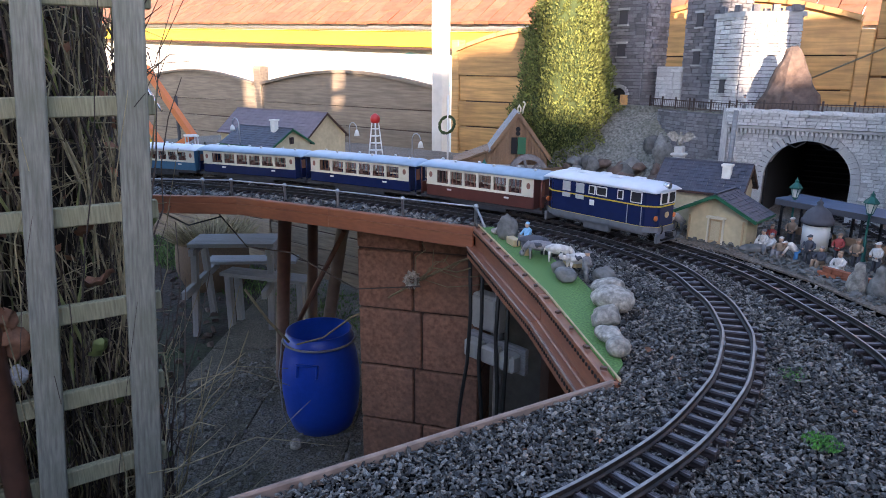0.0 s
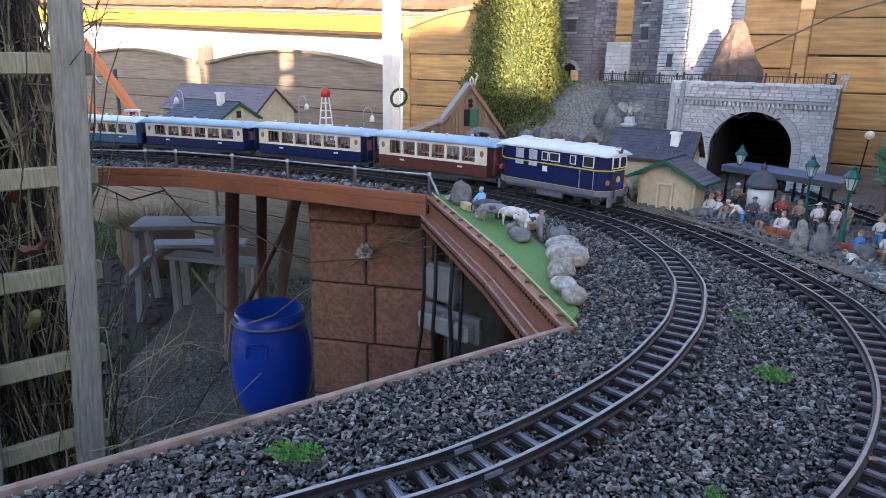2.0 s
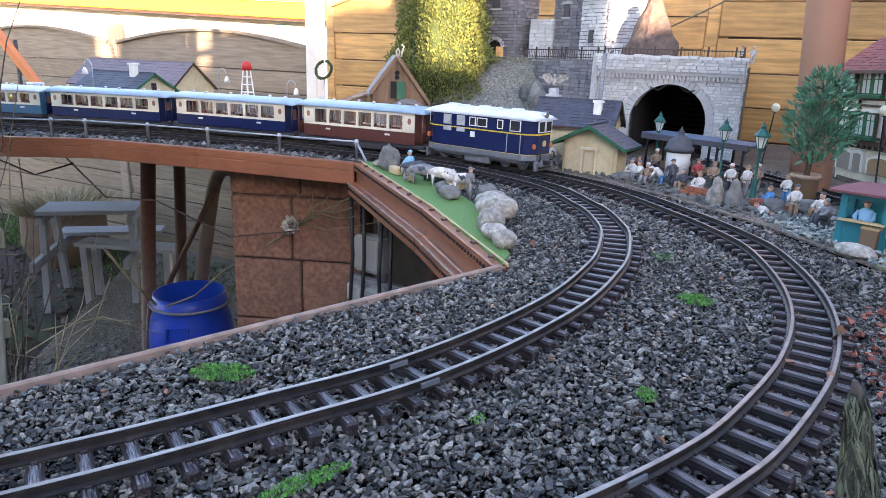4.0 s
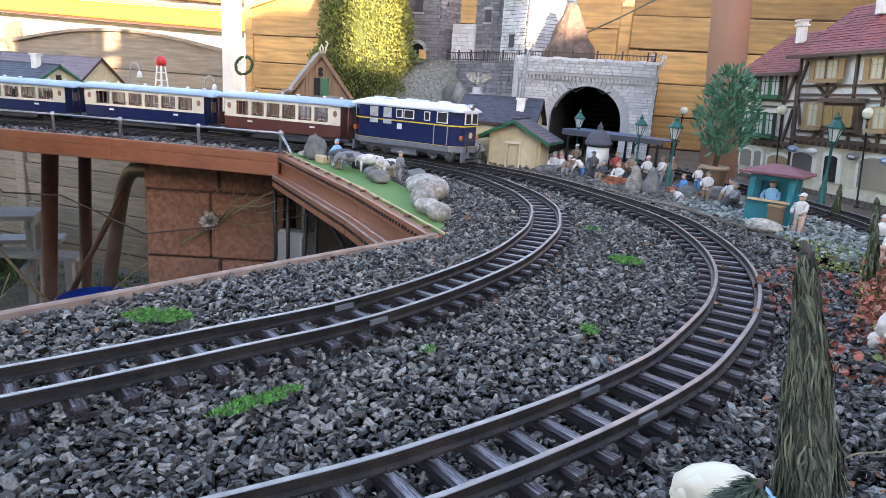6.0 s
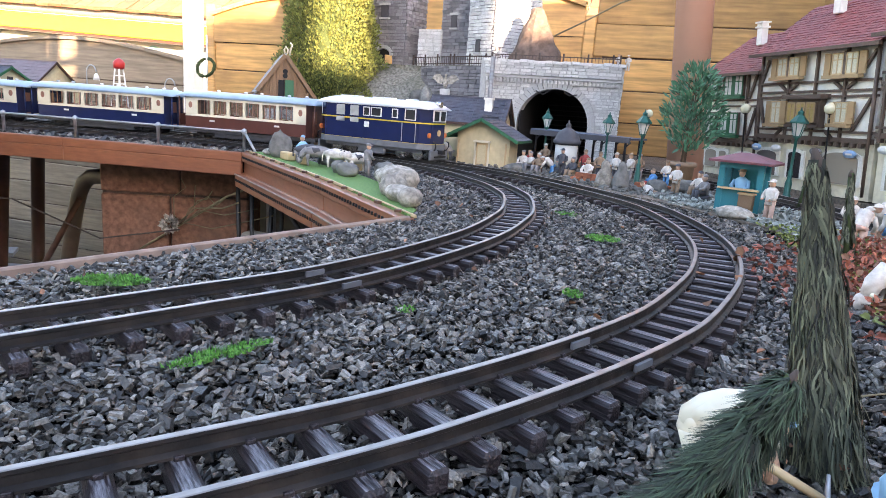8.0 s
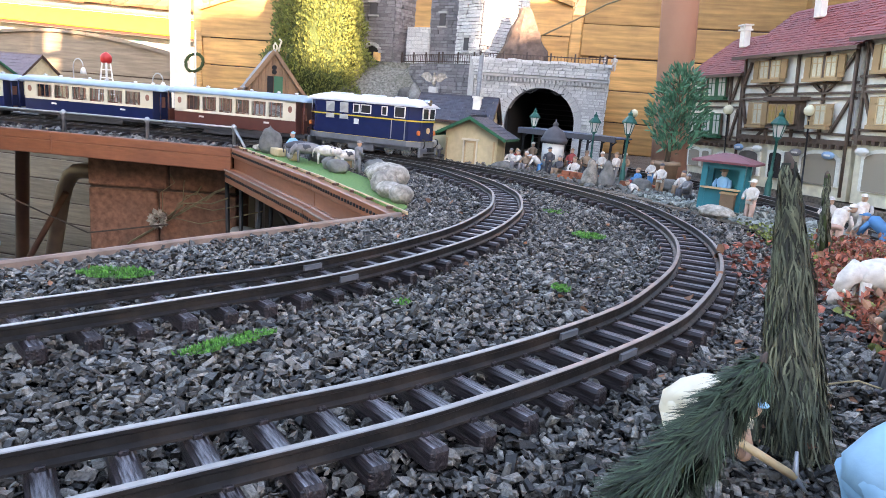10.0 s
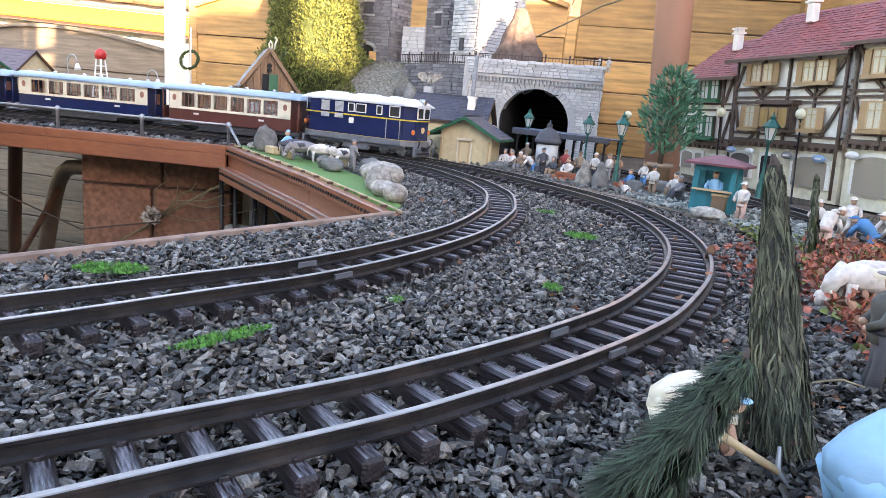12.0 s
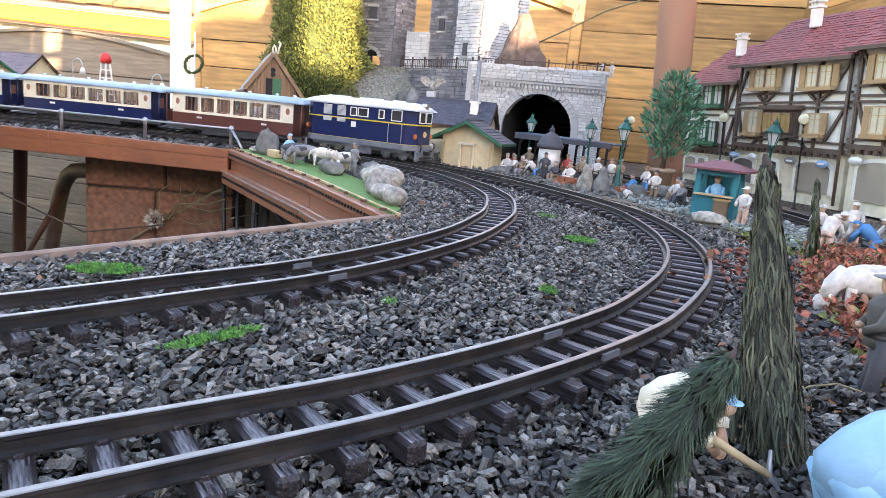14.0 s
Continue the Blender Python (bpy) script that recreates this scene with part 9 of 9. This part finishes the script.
for s in (0.21, 0.42):
    off = (Vector(RA) - Vector(LA)).normalized() * s
    a, b = Vector(LA) - off, Vector(LB) - off
    plank("upright", up_line(a, b, -1.24), up_line(a, b, 0.95), 0.060, 0.028, M_TRELLIS, tz, FACE)
column("brown_pipe", -1.010, 0.965, 0.028, GROUND, -0.05, M_RUST, "brown painted pipe beside the trellis")

hd = root("hedge_shrub", Matrix.Translation((-1.158, 1.314, GROUND)), "dense leafless climbing shrub behind the trellis", "shrub")
gg = random.Random(31)
for grp, (m, n, rr) in enumerate(((M_TWIG, 820, (0.0016, 0.0046)), (M_TWIGD, 900, (0.0014, 0.0045)), (M_STALK, 26, (0.005, 0.010)))):
    bm = NB()
    for k in range(n):
        x, y = gg.uniform(-0.34, 0.10), gg.uniform(-0.62, 0.12)
        z0 = gg.choice((0.0, gg.uniform(0.2, 1.9)))
        l = gg.uniform(0.35, 1.2)
        dx, dy = gg.gauss(-0.05, 0.16), gg.gauss(-0.04, 0.16)
        pts = []
        for j in range(6):
            t = j / 5
            pts.append((x + dx * t * l + gg.gauss(0, .012), y + dy * t * l + gg.gauss(0, .012), min(2.25, z0 + l * t * gg.uniform(.9, 1.0))))
        r0 = gg.uniform(*rr)
        tube(bm, pts, [r0 * (1 - 0.6 * j / 5) for j in range(6)], 5, caps=False)
    part("stem_tangle", bm, m, hd, ("tan dry stems", "dark thin stems", "thick greenish stalks")[grp])["kind"] = "stuff"
def hedge_leaf(g):
    return (g.uniform(-0.35, 0.10), g.uniform(-0.62, 0.12), g.uniform(0.05, 2.2)), (g.normal(), g.normal(), -0.5 + g.normal()), 0.036
bm = NB()
for k in range(900):
    x, y, z = gg.uniform(-0.16, 0.12), gg.uniform(-0.62, 0.12), gg.uniform(0.05, 2.2)
    d = Vector((gg.gauss(0, .6), gg.gauss(0, 1), gg.gauss(0, .8))).normalized() * gg.uniform(0.06, 0.20)
    p = Vector((x, y, z))
    tube(bm, [p, p + d * 0.5 + Vector((0, 0, gg.gauss(0, .015))), p + d], [0.0022, 0.0017, 0.0009], 4, caps=False)
part("twig_tangle", bm, M_TWIG, hd, "tangled dry side twigs")["kind"] = "stuff"
ob = leaf_part("green_leaves", sprays(330, 19, hedge_leaf, 0.36), M_LEAFGR, hd)
ob["kind"] = "stuff"
ob = leaf_part("dead_leaves", sprays(420, 9, hedge_leaf, 0.32), M_LEAFBR, hd)
ob["kind"] = "stuff"
# dark lump added inside the shrub; its colour stands for the shade in depth
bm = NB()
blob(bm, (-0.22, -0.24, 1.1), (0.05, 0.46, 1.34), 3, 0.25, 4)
part("dark_shade_core", bm, mat("hedge_depth_shade", (0.022, 0.017, 0.012), 0.9, vary=0.4, scale=40, bump=0.8), hd)
def curled_leaf(x, y, z, s, m, label, seed):
    bm = NB()
    bmesh.ops.create_grid(bm, x_segments=6, y_segments=8, size=0.5)
    for v in bm.verts:
        u, w = v.co.x, v.co.y
        k = math.cos(math.pi * w) ** 0.6 if abs(w) < 0.499 else 0.05
        v.co = Vector((u * k * 0.8, 0.55 * u * u + 0.35 * w * w + 0.30 * noise.noise(Vector((u * 4, w * 4, seed))), w)) * s
    ob = part("hanging_leaf", bm, m, smooth=True)
    ob.matrix_basis = Matrix.Translation((x, y, z)) @ RZ(55 + seed * 17) @ RX(seed * 13)
    return tagged(ob, label, "leaf", "leaves on the trellis")
curled_leaf(-0.985, 1.003, -0.21, 0.10, M_LEAFBR, "curled dead brown leaf hanging at the trellis", 1)
curled_leaf(-0.982, 0.993, -0.15, 0.08, M_LEAFBR, "curled dead brown leaf hanging at the trellis", 2)
curled_leaf(-0.985, 1.000, -0.285, 0.055, M_BENCHW, "pale grey-green leaf hanging at the trellis", 0)
curled_leaf(-0.955, 1.185, -0.275, 0.075, M_LEAFGR, "yellow-green leaf behind the trellis", 3)
curled_leaf(-0.985, 1.21, 0.04, 0.08, M_LEAFBR, "brown leaf behind the trellis", 4)
curled_leaf(-0.975, 1.22, -0.10, 0.08, M_LEAFBR, "brown leaf behind the trellis", 5)
bm = NB()
for k in range(16):
    x, y, z = -0.92 + gg.uniform(-.06, .02), 1.33 + gg.uniform(-.05, .05), gg.uniform(0.35, 0.62)
    dx, dy = gg.uniform(0.02, 0.14), gg.uniform(0.0, 0.14)
    tube(bm, [(x, y, z), (x + dx * 0.5, y + dy * 0.5, z + gg.uniform(-.05, .08)), (x + dx, y + dy, z + gg.uniform(-.12, .12))], [0.0022, 0.0016, 0.0008], 5, caps=False)
tagged(part("loose_twigs", bm, M_TWIGD), "loose bare twigs sticking out past the trellis", "twigs", kind="stuff")
bm = NB()
for k in range(26):
    x, y = gg.uniform(-0.98, -0.80), gg.uniform(1.18, 1.42)
    z = gg.uniform(-1.2, -0.4)
    dx, dy = gg.gauss(0.05, 0.08), gg.gauss(0.06, 0.08)
    tube(bm, [(x, y, z), (x + dx, y + dy, z + gg.uniform(0, .12)), (x + dx * 1.8, y + dy * 2, z + gg.uniform(-.1, .25))], [0.002, 0.0016, 0.0008], 5, caps=False)
tagged(part("loose_twigs", bm, M_TWIG), "loose dry twigs at the foot of the trellis", "twigs", kind="stuff")

# ---- things in the pit ----
br = root("rain_barrel", Matrix.Translation((-1.490, 2.384, GROUND + 0.03)) @ Matrix.Diagonal((1, 1, 0.89, 1)), "bright blue plastic drum without lid used as rain barrel", "barrel")
bm = NB()
prof = [(0.128, 0.0), (0.140, 0.010), (0.168, 0.10), (0.180, 0.22), (0.178, 0.33), (0.166, 0.42), (0.150, 0.470), (0.152, 0.480), (0.160, 0.486), (0.160, 0.500), (0.153, 0.512), (0.150, 0.540), (0.142, 0.542), (0.140, 0.40), (0.02, 0.38)]
lathe(bm, prof, 40)
part("drum", bm, M_BLUEPL, br, smooth=False)
bm = NB()
n = 40
tube(bm, [(0.163 * math.cos(2 * math.pi * k / n), 0.163 * math.sin(2 * math.pi * k / n), 0.492) for k in range(n + 1)], 0.006, 6)
part("rim_band", bm, M_BENCHW, br, "grey clamping band")
for a in (-62, 118):
    bm = NB()
    t = 0.012
    for dx, dz, sx, sz in ((0, 0.034, 0.105, t), (-0.046, 0.0, t, 0.06), (0.046, 0.0, t, 0.06)):
        box(bm, (dx, 0, dz), (sx, 0.016, sz), bevel=0.004)
    ob = part("grip_moulding", bm, M_BLUEPL, br)
    ob.matrix_basis = RZ(a + 90) @ Matrix.Translation((0, -0.174, 0.385)) @ RX(-13)
bm = NB()
tube(bm, [(-0.10, -0.135, 0.50), (-0.13, -0.142, 0.3), (-0.10, -0.155, 0.1), (-0.08, -0.145, 0.0)], 0.003, 6)
part("cord", bm, M_BENCHW, br)

pb = root("picnic_table", Matrix.Translation((-2.93, 2.97, GROUND)) @ RZ(40), "grey weathered wooden picnic table with attached benches", "picnic table")
for k in range(4):
    bar("table_board", pb, M_BENCHW, (0.0, -0.105 + k * 0.070, 0.580), (0.54, 0.066, 0.024))
for s in (-1, 1):
    for t in (-1, 1):
        bar("leg", pb, M_BENCHW, (s * 0.24, t * 0.14, 0.28), (0.035, 0.055, 0.58), RX(t * 10))
    bar("cross_beam", pb, M_BENCHW, (s * 0.24, 0.0, 0.32), (0.03, 0.70, 0.05))
    bar("top_beam", pb, M_BENCHW, (s * 0.24, 0, 0.54), (0.03, 0.34, 0.04))
for k, y in enumerate((0.33,)):
    for j in range(2):
        bar("seat_board", pb, M_BENCHW, (0.02, y + (j - 0.5) * 0.085, 0.355), (0.62, 0.08, 0.022))
sbn = root("garden_bench", Matrix.Translation((-2.66, 3.0, GROUND)) @ RZ(20), "grey weathered wooden bench beside the picnic table", "bench")
for j in range(2):
    bar("seat_board", sbn, M_BENCHW, (0, (j - 0.5) * 0.075, 0.385), (0.62, 0.07, 0.022))
for s in (-1, 1):
    for t in (-1, 1):
        bar("leg", sbn, M_BENCHW, (s * 0.26, t * 0.05, 0.187), (0.04, 0.035, 0.374))
pl = root("planter_tub", Matrix.Translation((-3.80, 3.35, GROUND)), "mossy grey planter tub with dry grass on top", "planter")
bm = NB()
lathe(bm, [(0.22, 0), (0.28, 0.16), (0.27, 0.36), (0.25, 0.40), (0.23, 0.40), (0.22, 0.36)], 20)
part("tub", bm, M_BARK, pl)
def tub_grass(g):
    a, r = g.uniform(0, 6.28), 0.26 * math.sqrt(g.uniform())
    return (r * math.cos(a), r * math.sin(a), 0.36), (math.cos(a) * 0.9 + g.normal(0, .3), math.sin(a) * 0.9 + g.normal(0, .3), 0.8), 0.17
ob = leaf_part("dry_grass", sprays(900, 12, tub_grass, 0.025), M_TWIG, pl)
ob["kind"] = "stuff"
# lawn tufts and stones on the ground
def lawn(g):
    while True:
        x, y = g.uniform(-6.5, -1.2), g.uniform(3.2, 6.0) - 0.0
        if noise.noise(Vector((x * 1.4, y * 1.4, 0))) > -0.05:
            return (x, y if y < 3.88 else 3.3 + 0.5 * g.uniform(), GROUND + 0.01), (g.normal(0, .4), g.normal(0, .4), 1), 0.045
me = sprays(6000, 13, lawn, 0.12)
me.materials.append(M_GRASS)
tagged(new("lawn", me), "patchy mossy lawn along the fence", "grass", kind="stuff")
Q = scatter([(-2.2, 1.2), (-2.6, 4.0), (-1.0, 4.0), (-0.8, 1.2)], 0.045, 77)
me = chips(Q, 0.018, np.full(len(Q), GROUND + 0.036), 78)
me.materials.append(M_ROCKG)
tagged(new("path_pebbles", me), "small loose pebbles on the garden path", "pebbles", kind="stuff")
rock("pale_pebble", (-1.42, 2.16, GROUND + 0.03), (0.035, 0.028, 0.024), 91, M_PEBBLE, "pale rounded pebble beside the barrel", "stone", "", 0.1)
Q = scatter([(-4.5, 2.0), (-4.5, 3.4), (-2.3, 3.0), (-2.3, 1.6)], 0.11, 79)
me = chips(Q, 0.03, np.full(len(Q), GROUND + 0.012), 80)
me.materials.append(M_TWIGD)
tagged(new("soil_clods", me), "clods and bark bits on the dark soil", "soil", kind="stuff")

# dry vines and cords under the bridge
stick([(-1.45, 2.22, -0.74), (-1.2, 2.15, -0.62), (-0.95, 2.06, -0.45), (-0.66, 2.10, -0.26), (-0.45, 2.05, -0.14), (-0.36, 2.04, -0.10)], 0.0035, M_TWIG, "long pale dry vine stretched under the bridge", "vine", "vines")
stick([(-1.48, 2.20, -0.73), (-1.52, 2.13, -0.62), (-1.60, 2.08, -0.48)], 0.006, M_TWIG, "stout dry stem leaning out of the barrel", "vine", "vines")
stick([(-1.60, 1.95, -0.09), (-1.35, 1.93, -0.22), (-1.10, 1.93, -0.20), (-0.85, 2.0, -0.30), (-0.6, 2.04, -0.25)], 0.0025, M_TWIGD, "thin dark vine sagging under the bridge", "vine", "vines")
stick([(-1.85, 1.80, -0.09), (-1.6, 1.85, -0.16), (-1.4, 1.86, -0.10)], 0.003, M_CABLE, "black cable sagging under the bridge edge", "vine", "vines")
gv = random.Random(44)
for k in range(7):
    e = Vector((-0.58 + 0.045 * k + gv.uniform(-.02, .02), 2.03, -0.10 - 0.012 * k))
    c0 = Vector((-0.64, 2.08, -0.24))
    pts = [c0 + (e - c0) * u + Vector((gv.uniform(-.015, .015), gv.uniform(-.01, .01), 0.035 * math.sin(math.pi * u) * gv.uniform(-1, 1))) for u in (0.1, 0.35, 0.6, 0.85, 1.0)]
    stick(pts, gv.uniform(0.0013, 0.0024), M_TWIG, "curled dry stem under the bridge", "vine", "vines")
fl = root("dry_flower_head", Matrix.Translation((-0.655, 2.065, -0.245)), "pale dried flower head hanging under the bridge", "dried flower")
def fl_leaf(g):
    d = Vector((g.normal(), g.normal(), g.normal())).normalized()
    return d * 0.012, d, 0.020
leaf_part("petals", sprays(90, 14, fl_leaf, 0.35), M_PEBBLE, fl)
stick([(0.30, 2.80, 0.40), (0.42, 2.76, 0.455), (0.53, 2.70, 0.505), (0.66, 2.6, 0.535), (0.8, 2.5, 0.60)], 0.0026, M_TWIG, "pale cord stretched from the crag to the pole", "cord", "cords")
